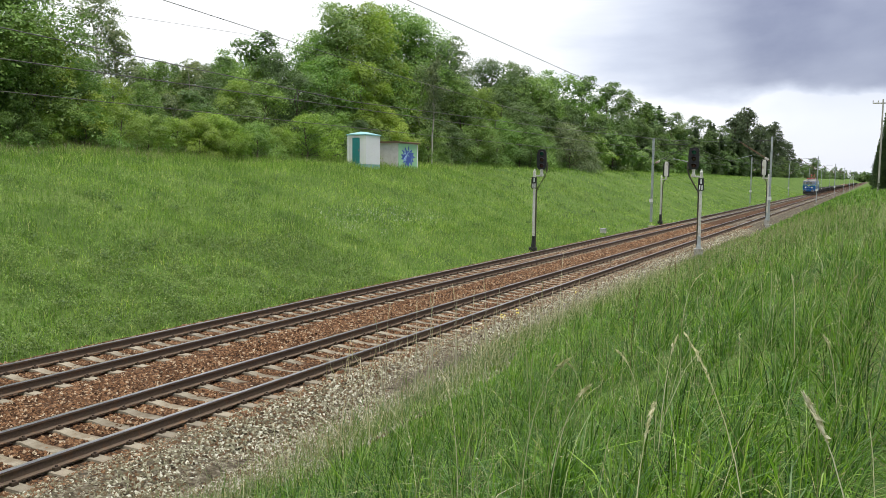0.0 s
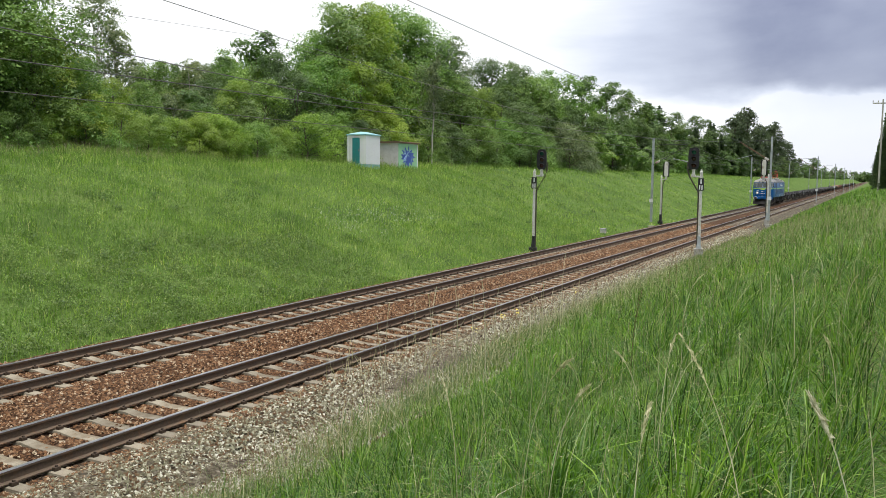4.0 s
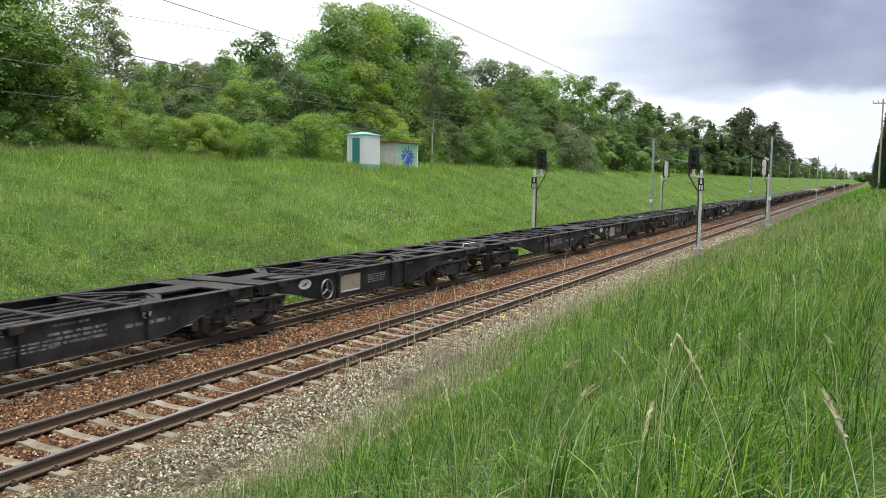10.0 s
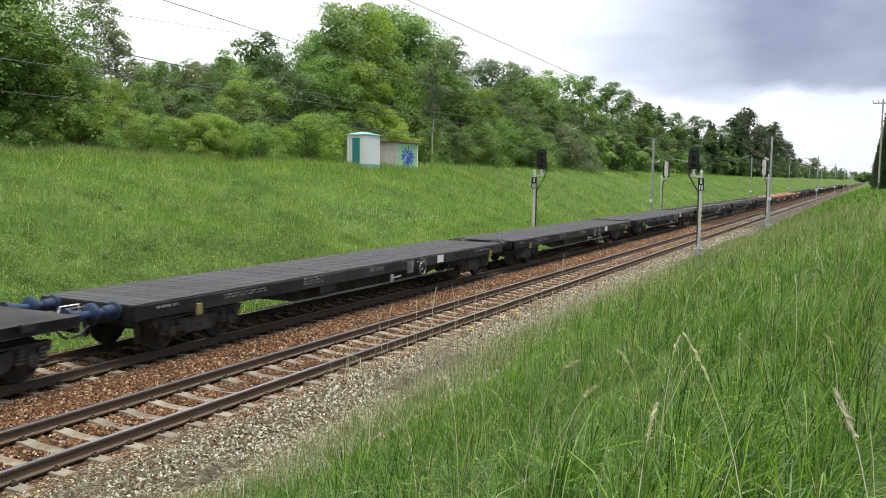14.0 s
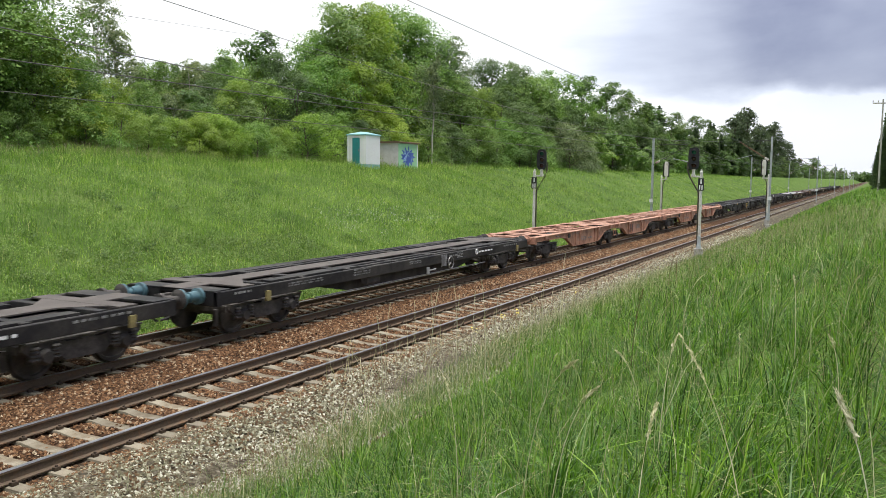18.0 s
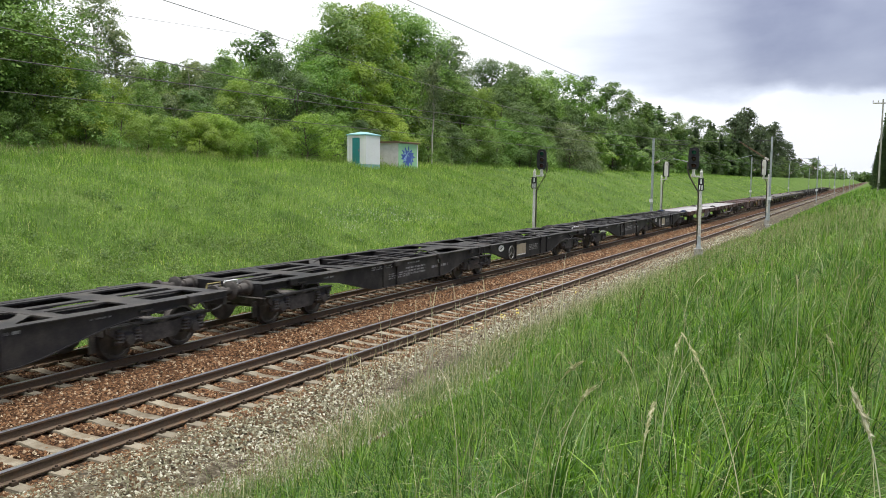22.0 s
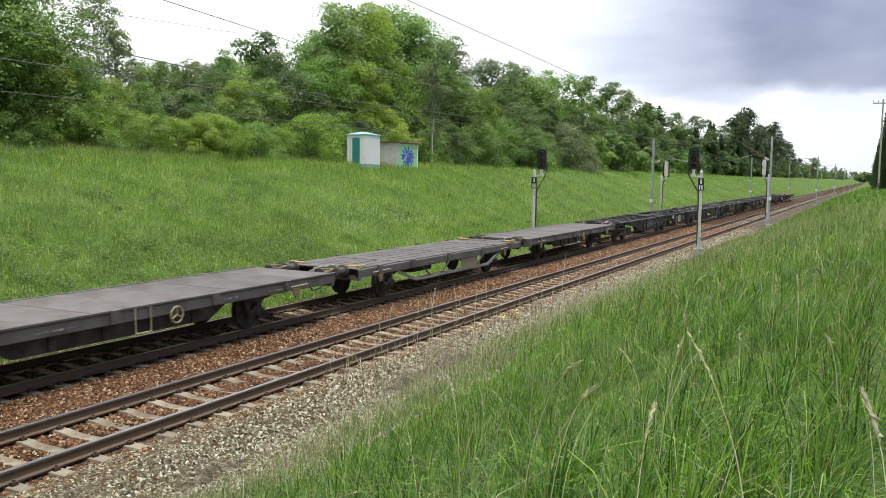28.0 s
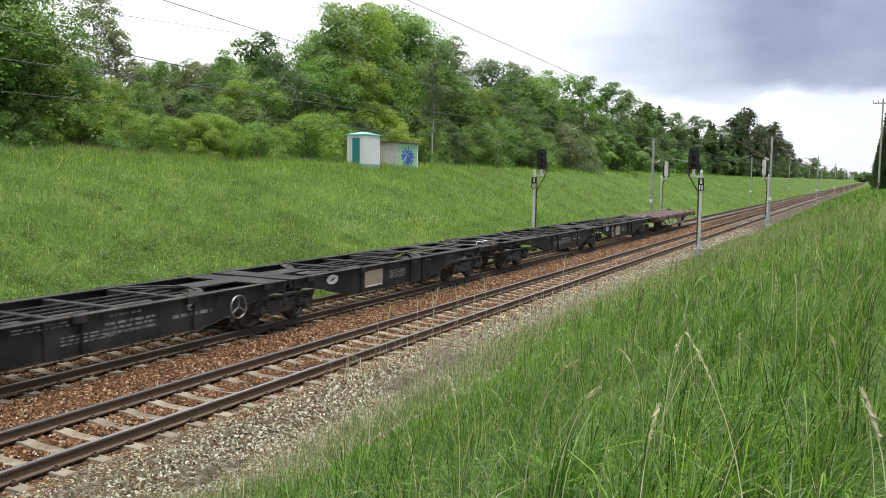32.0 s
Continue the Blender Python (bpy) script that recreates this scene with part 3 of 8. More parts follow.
def sleeper_mesh():
    s = Shape()
    prof = [(-1.3, -0.2), (-0.95, -0.195), (-0.55, -0.192), (-0.3, -0.225), (0.3, -0.225), (0.55, -0.192), (0.95, -0.195), (1.3, -0.2)]
    vs, fs = [], []
    for x, z in prof:
        vs += [(x, -0.14, -0.36), (x, -0.10, z), (x, 0.10, z), (x, 0.14, -0.36)]
    for k in range(len(prof) - 1):
        a, b = 4 * k, 4 * k + 4
        fs += [(a, b, b + 1, a + 1), (a + 1, b + 1, b + 2, a + 2), (a + 2, b + 2, b + 3, a + 3)]
    fs += [(0, 1, 2, 3), (28, 31, 30, 29)]
    s.add(vs, fs)
    n = len(s.f)
    for rx in (-0.7535, 0.7535):
        for dx in (-0.1, 0.1):
            s.box(rx + dx - 0.032, rx + dx + 0.032, -0.045, 0.045, -0.2, -0.146)
            s.box(rx + dx - 0.014, rx + dx + 0.014, -0.014, 0.014, -0.15, -0.122)
    me = s.mesh("sleeper", [CONCRETE, CLIP], smooth=False)
    for p in me.polygons:
        if p.index >= n:
            p.material_index = 1
    return me


def build_tracks():
    sl = sleeper_mesh()
    rail = rail_mesh(-1400, 2000)
    for x, phase, label in ((0.0, 7.266 - 0.4, "near railway track of rusty rails on concrete sleepers"), (FAR_X, 7.5, "far railway track of rusty rails on concrete sleepers")):
        tr = thing("railway_track", label, "railway track", "parallel tracks", pose(x, 0, 0))
        for rx in (-0.7535, 0.7535):
            part("rail", rail, None, tr, at=pose(rx, 0, 0))
        for k in range(-8, 142):
            part("sleeper", sl, None, tr, at=pose(0, phase + k * SLEEPER_STEP, 0))
        far = Shape()
        for k in range(142, 460):
            y = phase + k * SLEEPER_STEP
            far.box(-1.3, 1.3, y - 0.11, y + 0.11, -0.3, -0.2)
        tagged(part("sleeper", far, CONCRETE, tr), kind="stuff")


build_tracks()


# ---- signals, masts, wires ----
def signal(label, at, facing=True, rise=0.0):
    """Colour-light signal: mast, arm and neck with a rounded head, a cable pipe, and a board with bars; or the pale back of one."""
    w = thing("railway_signal", label, "signal", "line-side signals", at)
    side = 1 if at.translation.x < 0 else -1
    sx = 0.40 * side
    part("foot", Shape().box(-0.22, 0.22, -0.22, 0.22, -0.3, 0.16, 0.05), SIGNAL_BLACK if side > 0 else CONC_MAST, w)
    part("mast", Shape().tube([(0, 0, 0.2), (0, 0, 3.95 + rise)], 0.075, 12), SIGNAL_WHITE, w, "white steel mast")
    part("mast_base", Shape().lathe([(0.1, 0.13), (0.3, 0.12), (0.36, 0.095), (0.8, 0.09)], (0, 0, 0), "z", 12), SIGNAL_BLACK if side > 0 else MAST, w)
    part("cap", Shape().lathe([(3.93, 0.085), (3.99, 0.085), (4.02, 0.05), (4.1, 0.045), (4.12, 0.02)], (0, 0, 0), "z", 10), SIGNAL_WHITE, w)
    part("bracket", Shape().box(min(-0.09 * side, sx + 0.06 * side), max(-0.09 * side, sx + 0.06 * side), -0.06, 0.06, 3.70, 3.79, 0.015), SIGNAL_WHITE, w)
    part("neck", Shape().lathe([(3.72, 0.10), (3.8, 0.12), (3.9, 0.08), (4.06, 0.08), (4.12, 0.13)], (sx, 0.02, 0), "z", 10), SIGNAL_WHITE, w)
    if facing:
        pipe = [(sx + 0.30 * side, 0.1, 4.5 + rise), (sx + 0.29 * side, 0.1, 4.05 + rise), (sx + 0.2 * side, 0.1, 3.75 + rise), (0.13 * side, 0.1, 2.95 + rise), (0.11 * side, 0.1, 2.6 + rise), (0.11 * side, 0.09, 0.15)]
    else:
        pipe = [(sx, 0.1, 4.1 + rise), (sx * 0.9, 0.1, 3.85 + rise), (0.16 * side, 0.1, 3.4 + rise), (0.11 * side, 0.1, 3.1 + rise), (0.11 * side, 0.1, 0.15)]
    part("cable_pipe", Shape().tube(pipe, 0.042, 7), SIGNAL_PIPE, w, "dark cable pipe")
    if facing:
        ring = [2 * math.pi * i / 28 for i in range(28)]
        oval = [(4.66 + 0.585 * math.copysign(abs(math.sin(t)) ** 0.62, math.sin(t)), sx + 0.275 * math.copysign(abs(math.cos(t)) ** 0.5, math.cos(t))) for t in ring]
        head = part("signal_head", Shape().prism(oval, "y", -0.05, 0.02), SIGNAL_BLACK, w, "black rounded head")
        part("lamp_case", Shape().box(sx - 0.17, sx + 0.17, 0.02, 0.24, 4.2, 5.1, 0.03), SIGNAL_BLACK, head)
        for z, mat in ((5.0, GREEN_LENS), (4.66, AMBER_LENS), (4.32, RED_LENS)):
            part("lens", Shape().lathe([(-0.05, 0.115), (-0.065, 0.1), (-0.085, 0.04)], (sx, 0, z), "y", 16), mat, head)
            v, f = [], []
            for i in range(11):
                a = math.pi * (-0.12 + 1.24 * i / 10)
                c, h = math.cos(a), math.sin(a)
                v += [(sx + 0.125 * c, -0.05, z + 0.125 * h), (sx + 0.125 * c, -0.14 - 0.18 * max(0.0, h), z + 0.125 * h - 0.03 * max(0.0, h))]
            f = [(2 * i, 2 * i + 2, 2 * i + 3, 2 * i + 1) for i in range(10)]
            n = len(v)
            v2 = [(sx + (x - sx) * 1.09, y, z + (q - z) * 1.09) for x, y, q in v]
            hood = Shape().add(v + v2, f + [tuple(reversed([i + n for i in q])) for q in f] + [(0, 1, n + 1, n), (n - 2, 2 * n - 2, 2 * n - 1, n - 1)] + [(2 * i + 1, 2 * i + 3, 2 * i + 3 + n, 2 * i + 1 + n) for i in range(10)])
            part("hood", hood, SIGNAL_BLACK, head)
        board = part("sign_board", Shape().box(-0.15, 0.15, -0.12, -0.095, 3.02, 3.66, 0.0), SIGNAL_BLACK, w, "black board with white bars")
        for a, b, c, d in ((-0.03, 0.03, 3.38, 3.62), (-0.085, -0.03, 3.06, 3.30), (0.03, 0.085, 3.06, 3.30)):
            part("bar", Shape().box(a, b, -0.126, -0.12, c, d), WHITE, board)
    else:
        part("signal_head", Shape().box(sx - 0.17, sx + 0.17, -0.22, 0.0, 4.05, 5.2, 0.03), SIGNAL_WHITE, w, "pale back of the lamp case")
        part("head_plate", Shape().box(sx - 0.27, sx + 0.27, 0.0, 0.05, 3.98, 5.28, 0.04), SIGNAL_BLACK, w)
        part("head_cap", Shape().box(sx - 0.13, sx + 0.13, -0.2, 0.0, 5.2, 5.34, 0.03), SIGNAL_WHITE, w)
    for ch in w.children:
        if ch.name.split(".")[0] in ("cap", "bracket", "neck", "signal_head", "sign_board", "head_plate", "head_cap"):
            ch.matrix_basis = pose(0, 0, rise)
    return w


signal("three-lamp signal on a white mast beside the far track", pose(-6.85, 45.5, -0.42, 0, 0, 12), rise=0.5)
signal("three-lamp signal on a white mast at the ballast edge", pose(2.44, 45.2, -0.02, 0, 0, 8), rise=0.15)
signal("back of a signal on a thin mast beside the far track", pose(-6.9, 78.2, -0.35, 0, 0, 10), False, 0.25)
signal("back of a signal beside a catenary mast", pose(2.3, 78.0, 0.1, 0, 0, 6), False)


def catenary_mast(y, side, height=7.5):
    """Lattice of two channels with battens; the cantilever reaches over its track."""
    x = -6.9 if side < 0 else 2.55
    base = -0.3 if side < 0 else 0.05
    w = thing("catenary_mast", "galvanised steel lattice catenary mast on a concrete base", "mast", "catenary masts", pose(x, y, base))
    part("foundation", Shape().box(-0.24, 0.24, -0.26, 0.26, -0.8, -0.12, 0.05), CONC_MAST, w)
    for d in (-1, 1):
        pts = [(0, d * 0.17, 0.2), (0, d * 0.11, height)]
        s = Shape()
        for q in (0,):
            s.add([(xx, yy + o, z) for (z, yy) in ((0.2, d * 0.18), (height, d * 0.10)) for xx in (-0.07, 0.07) for o in (-0.022, 0.022)], [(0, 1, 3, 2), (4, 6, 7, 5), (0, 4, 5, 1), (2, 3, 7, 6), (0, 2, 6, 4), (1, 5, 7, 3)])
        part("channel", s, MAST, w)
    s = Shape()
    for k in range(11):
        z = 0.5 + k * 0.64
        hw = 0.18 - 0.08 * z / height
        s.box(-0.075, 0.075, -hw, hw, z, z + 0.09)
    part("batten", s, MAST, w)
    part("number_plate", Shape().box(-0.17, 0.17, -0.22, -0.2, 1.95, 2.25), WHITE, w)
    tx = -side * (2.6 if side > 0 else 2.95)
    part("cantilever_tube", Shape().tube([(0, 0, 7.0), (tx, 0, 6.95)], 0.02, 6), GRILLE, w)
    part("cantilever_strut", Shape().tube([(0, 0, 5.2), (tx, 0, 6.9)], 0.045 if side > 0 else 0.025, 6), SHED_ROOF if side > 0 else GRILLE, w)
    part("insulator", Shape().tube([(tx * 0.08, 0, 5.35), (tx * 0.2, 0, 5.54)], 0.09, 8), PORCELAIN, w)
    part("steady_arm", Shape().tube([(tx * 0.6, 0, 5.75), (tx * 1.05, 0, 5.45)], 0.02, 5), MAST, w)
    return w


for k in range(6):
    catenary_mast(74.6 + k * 67.0, -1)
    catenary_mast(77.0 + k * 67.0, 1, 7.3)


def wire(label, pts, r=0.012):
    s = Shape().tube(pts, r * 0.75, 5)
    tagged(part("overhead_wire", s, WIRE, None), label, "wire", "overhead wires")


def sagging(x, y0, z0, y1, z1, sag, n=14):
    return [(x, y0 + (y1 - y0) * k / n, z0 + (z1 - z0) * k / n - 4 * sag * (k / n) * (1 - k / n)) for k in range(n + 1)]


def build_wires():
    # contact wires
    wire("copper contact wire above the near track", [(0, -40, 5.27), (0, 10, 5.27), (0, 40, 5.22), (0, 77, 5.25), (0, 400, 5.3)], 0.011)
    wire("copper contact wire above the far track", [(FAR_X, -40, 5.23), (FAR_X, 10, 5.23), (FAR_X, 40, 5.2), (FAR_X, 77, 5.25), (FAR_X, 400, 5.3)], 0.011)
    # carrying wires, bay by bay
    wire("high feeder wire above the near track", [(0, -20, 8.7), (0, 5, 8.4), (0, 18.4, 8.06), (0, 30.4, 7.71), (0, 38.3, 7.48), (0, 54.2, 7.31), (0, 77, 6.95)], 0.014)
    wire("carrying wire above the far track", [(FAR_X, -10, 8.3), (FAR_X, 5, 7.95), (FAR_X, 14.3, 7.6), (FAR_X, 24.5, 7.08), (FAR_X, 40, 6.55), (FAR_X, 56, 6.5), (FAR_X, 74.6, 6.75)], 0.013)
    wire("carrying wire above the near track", [(0, -30, 6.6), (0, 0, 5.95), (0, 7.5, 5.68), (0, 11.2, 5.55), (0, 16, 5.4), (0, 30, 5.55), (0, 50, 5.95), (0, 77, 6.9)], 0.011)
    wire("thin feeder wire along the far masts", [(-6.9, 5, 7.4), (-6.9, 14.6, 7.7), (-6.9, 20.5, 8.0), (-6.9, 45, 7.3), (-6.9, 74.6, 7.1)], 0.007)
    for k in range(5):
        wire("carrying wire above the far track", sagging(FAR_X, 74.6 + 67 * k, 6.75, 141.6 + 67 * k, 6.75, 1.1), 0.012)
        wire("carrying wire above the near track", sagging(0, 77 + 67 * k, 6.9, 144 + 67 * k, 6.9, 1.2), 0.012)
    s = Shape()
    for y in (10, 14, 19, 24, 30, 36, 43, 50, 58, 66):
        z = float(np.interp(y, [0, 7.5, 11.2, 16, 30, 50, 77], [5.95, 5.68, 5.55, 5.4, 5.55, 5.95, 6.9]))
        s.tube([(0, y, 5.22), (0, y, z)], 0.006, 4)
    tagged(part("wire_droppers", s, WIRE, None), "thin droppers between the overhead wires", "wire", "overhead wires")


build_wires()


# ---- line-side huts ----
def white_hut():
    w = thing("white_hut", "small white hut with a teal door on the bank", "hut", at=pose(-20.6, 49.4, 4.2))
    part("plinth", Shape().box(-1.5, 0.0, 0, 1.85, -0.3, 0.28, 0.02), SHED_AQUA, w, "pale aqua plinth")
    part("wall", Shape().box(-1.5, 0.0, 0, 1.85, 0.28, 2.25), SHED_WHITE, w, "bright white walls")
    part("trim", Shape().box(-1.53, -1.4, -0.03, 0.05, 0.28, 2.2).box(-0.15, 0.03, -0.03, 0.05, 0.28, 2.2).box(-1.4, -0.15, -0.03, 0.05, 2.1, 2.2), SHED_WHITE, w)
    d = part("door", Shape().box(-1.08, -0.5, -0.04, 0.02, 0.3, 2.08, 0.01), SHED_TEAL, w, "teal painted door")
    part("handle", Shape().box(-0.6, -0.56, -0.07, -0.04, 1.15, 1.3), STEEL, d)
    v = [(-1.56, -0.06, 2.25), (0.06, -0.06, 2.25), (0.06, 1.91, 2.25), (-1.56, 1.91, 2.25), (-1.56, -0.06, 2.33), (0.06, -0.06, 2.33), (0.06, 1.91, 2.33), (-1.56, 1.91, 2.33), (-0.75, 0.5, 2.52), (-0.75, 1.4, 2.52)]
    part("roof", Shape().add(v, [(0, 3, 2, 1), (0, 1, 5, 4), (1, 2, 6, 5), (2, 3, 7, 6), (3, 0, 4, 7), (4, 5, 8), (5, 6, 9, 8), (6, 7, 9), (7, 4, 8, 9)]), SHED_AQUA, w, "pale aqua hipped roof")


def grey_hut():
    w = thing("grey_hut", "low grey rendered hut with a mint painted side", "hut", at=pose(-20.6, 53.8, 4.15))
    part("wall", Shape().box(-2.4, 0, 0, 2.9, -0.3, 1.95), SHED_GREY, w, "grey rendered walls")
    part("painted_wall", Shape().box(-0.02, 0.03, 0.02, 2.88, -0.1, 1.9), SHED_MINT, w, "mint green painted wall")
    part("corner_strip", Shape().box(-0.02, 0.05, 2.78, 2.92, -0.1, 1.9), SHED_WHITE, w)
    rng = random.Random(8)
    star = []
    for i in range(26):
        a = 2 * math.pi * i / 26
        r = (0.85 if i % 2 == 0 else 0.48) * rng.uniform(0.8, 1.1)
        star.append((1.38 + 1.5 * r * math.cos(a), 0.94 + r * math.sin(a) * 1.0))
    g = part("graffiti", Shape().prism(star, "x", 0.03, 0.038), GRAFFITI, w, "jagged blue spray-painted shape")
    s = Shape()
    for k in range(15):
        y, z = 1.38 + rng.uniform(-0.7, 0.7), 0.94 + rng.uniform(-0.45, 0.45)
        a = rng.uniform(0, 3.14)
        dy, dz = 0.22 * math.cos(a), 0.22 * math.sin(a)
        s.tube([(0.04, y - dy, z - dz), (0.042, y + rng.uniform(-0.08, 0.08), z), (0.04, y + dy, z + dz)], 0.028, 4)
    part("paint_lines", s, GRAFFITI_PALE, g)
    part("roof", Shape().box(-2.55, 0.18, -0.18, 3.05, 1.95, 2.06, 0.02), SHED_ROOF, w, "rusty flat roof")


white_hut()
grey_hut()


def cable_cabinet():
    w = thing("cable_cabinet", "small grey line-side cabinet in the grass", "cabinet", at=pose(-7.3, 61.2, -0.35))
    part("body", Shape().box(-0.2, 0.2, -0.16, 0.16, 0.0, 0.3, 0.02), SHED_GREY, w)
    part("lid", Shape().box(-0.24, 0.24, -0.2, 0.2, 0.3, 0.35, 0.02), STEEL, w)


cable_cabinet()


def utility_pole():
    w = thing("utility_pole", "pale grey concrete pole with a crossarm behind the spruces", "pole", at=pose(10.95, 118.0, 2.3))
    part("pole", Shape().tube([(0, 0, -0.4), (0, 0, 11.4)], 0.12, 8, 0.09), CONC_MAST, w)
    part("crossarm", Shape().box(-1.15, 1.15, -0.06, 0.06, 10.85, 11.0, 0.01), CONC_MAST, w)
    for x in (-1.1, -0.5, 0.5, 1.1):
        part("insulator", Shape().lathe([(0, 0.03), (0.1, 0.05), (0.2, 0.07), (0.3, 0.03)], (x, 0, 11.0), "z", 8), PORCELAIN, w)


utility_pole()


# ---- trees and shrubs ----
def leaf_cloud(rng, centres, radii, per, size, flat=0.55):
    """Many small leaves in loose balls, lying mostly outward and up: arrays of triangles."""
    m = len(centres)
    idx = np.repeat(np.arange(m), per)
    n = len(idx)
    d = rng.normal(size=(n, 3))
    d /= np.linalg.norm(d, axis=1, keepdims=True)
    r = rng.uniform(0.05, 1.12, n) ** 0.55
    c = centres[idx] + d * (r * radii[idx])[:, None] * np.array([1.05, 1.05, 0.62])
    return leaves_at(rng, c, d * 0.9 + np.array([0, 0, flat]), 0.5, size * rng.uniform(0.6, 1.45, n))


def leaves_at(rng, c, nor, loose, s):
    """A triangle for each leaf at c, facing nor more or less."""
    n = len(c)
    nor = nor + rng.normal(size=(n, 3)) * loose
    nor /= np.linalg.norm(nor, axis=1, keepdims=True)
    u = np.cross(nor, rng.normal(size=(n, 3)))
    u /= np.linalg.norm(u, axis=1, keepdims=True)
    w = np.cross(nor, u)
    s = s[:, None]
    v = np.stack([c - u * s, c + u * s * 0.55 - w * s * 0.62, c + u * s * 0.55 + w * s * 0.62], 1).reshape(-1, 3)
    return v, np.arange(3 * n).reshape(-1, 3)


def leaf_sprays(rng, centres, outward, radii, per, size):
    """Leaves on bough ends: flat shelves that droop at the rim, bright above, with dark gaps below."""
    idx = np.repeat(np.arange(len(centres)), per)
    n = len(idx)
    a = rng.uniform(0, 6.283, n)
    r = np.sqrt(rng.uniform(0.0, 1.0, n)) * rng.uniform(0.8, 1.2, n)
    x, y = r * np.cos(a), r * np.sin(a)
    x = x * (1.0 + 0.35 * np.cos(3 * a + 5.1 * idx))
    out = outward[idx]
    flat = out.copy()
    flat[:, 2] = 0.0
    flat /= np.linalg.norm(flat, axis=1, keepdims=True) + 1e-6
    side = np.stack([-flat[:, 1], flat[:, 0], np.zeros(n)], 1)
    dome = 0.30 - 0.52 * r * r + rng.normal(size=n) * 0.16
    tilt = 0.35 * (1.0 - out[:, 2])
    c = centres[idx] + radii[idx][:, None] * (flat * x[:, None] + side * y[:, None] + np.array([0, 0, 1.0]) * (dome - tilt * x)[:, None])
    nor = np.array([0, 0, 0.85]) + out * 0.45 + flat * (0.5 * x)[:, None] + side * (0.5 * y)[:, None]
    return leaves_at(rng, c, nor, 0.42, size * rng.uniform(0.6, 1.4, n))


def broadleaf(seed, height, width, low, clumps, per, leaf, mat, bark, lean=0.0, airy=0.0):
    """Trunk, limbs and a crown: main boughs, each with its own shelves of leaves round it, and a thin dark heart."""
    rng = np.random.RandomState(seed)
    r = random.Random(seed)
    t = thing("tree", "leafy green tree at the forest edge", "tree", "trees of the forest edge")
    s = Shape()
    top = height * 0.86
    bend = [(0.0, 0.0, -0.4)] + [(r.uniform(-0.25, 0.25) * k / 5 + lean * k / 5, r.uniform(-0.25, 0.25) * k / 5, top * k / 6) for k in range(1, 7)]
    s.tube(bend, 0.018 * height, 6, 0.004 * height)
    boughs = []
    n_b = max(9, clumps // 9)
    for k in range(n_b):
        f = (k + r.uniform(0.1, 0.9)) / n_b
        h = low + (1 - low) * f
        # crown outline: widest below the middle, ragged towards the top
        out = width * 0.5 * (math.sin(math.pi * min(1.0, (0.18 + 0.82 * f) ** 0.85)) ** 0.7)
        a = 2.4 * k + r.uniform(-0.5, 0.5)
        out *= r.uniform(0.42, 0.84)
        p = (out * math.cos(a) + lean * f, out * math.sin(a), height * h)
        boughs.append((p, (0.17 + 0.09 * r.random()) * (height * width) ** 0.5 * (1.0 - 0.28 * f)))
        if f < 0.92:
            b = bend[max(1, min(5, int(h * 5.5)))]
            s.tube([(b[0], b[1], max(0.4, b[2] - height * 0.07)), ((b[0] + p[0]) / 2, (b[1] + p[1]) / 2, (b[2] + p[2]) / 2 + 0.1), p], 0.0065 * height, 4, 0.002 * height, False)
    part("trunk", s, bark, t)
    cen, outw, rad = [], [], []
    for k in range(clumps):
        (px, py, pz), big = boughs[k % n_b]
        a = math.atan2(py, px) + r.gauss(0, 1.15)
        e = r.uniform(-0.5, 1.25)
        d = (math.cos(a) * math.cos(e), math.sin(a) * math.cos(e), math.sin(e))
        reach = big * r.uniform(0.55, 1.05)
        cen.append((px + d[0] * reach, py + d[1] * reach, max(0.12 * height * low + 0.25, min(height * 1.03, pz + d[2] * reach * 0.85))))
        outw.append(d)
        rad.append(big * r.uniform(0.38, 0.72) * (1.0 - airy * 0.4))
    cen, outw, rad = np.array(cen), np.array(outw), np.array(rad)
    v, f = leaf_sprays(rng, cen, outw, rad, per, leaf)
    core = np.array([(p[0] * 0.75, p[1] * 0.75, p[2] * 0.97) for p, big in boughs])
    v2, f2 = leaf_cloud(rng, core, np.array([big * 0.98 for p, big in boughs]), max(8, int(per * (1.9 - 1.6 * airy))), leaf * 1.6)
    part("crown", array_mesh("crown", np.concatenate([v, v2]), np.concatenate([f, f2 + len(v)]), mat), None, t)
    return t


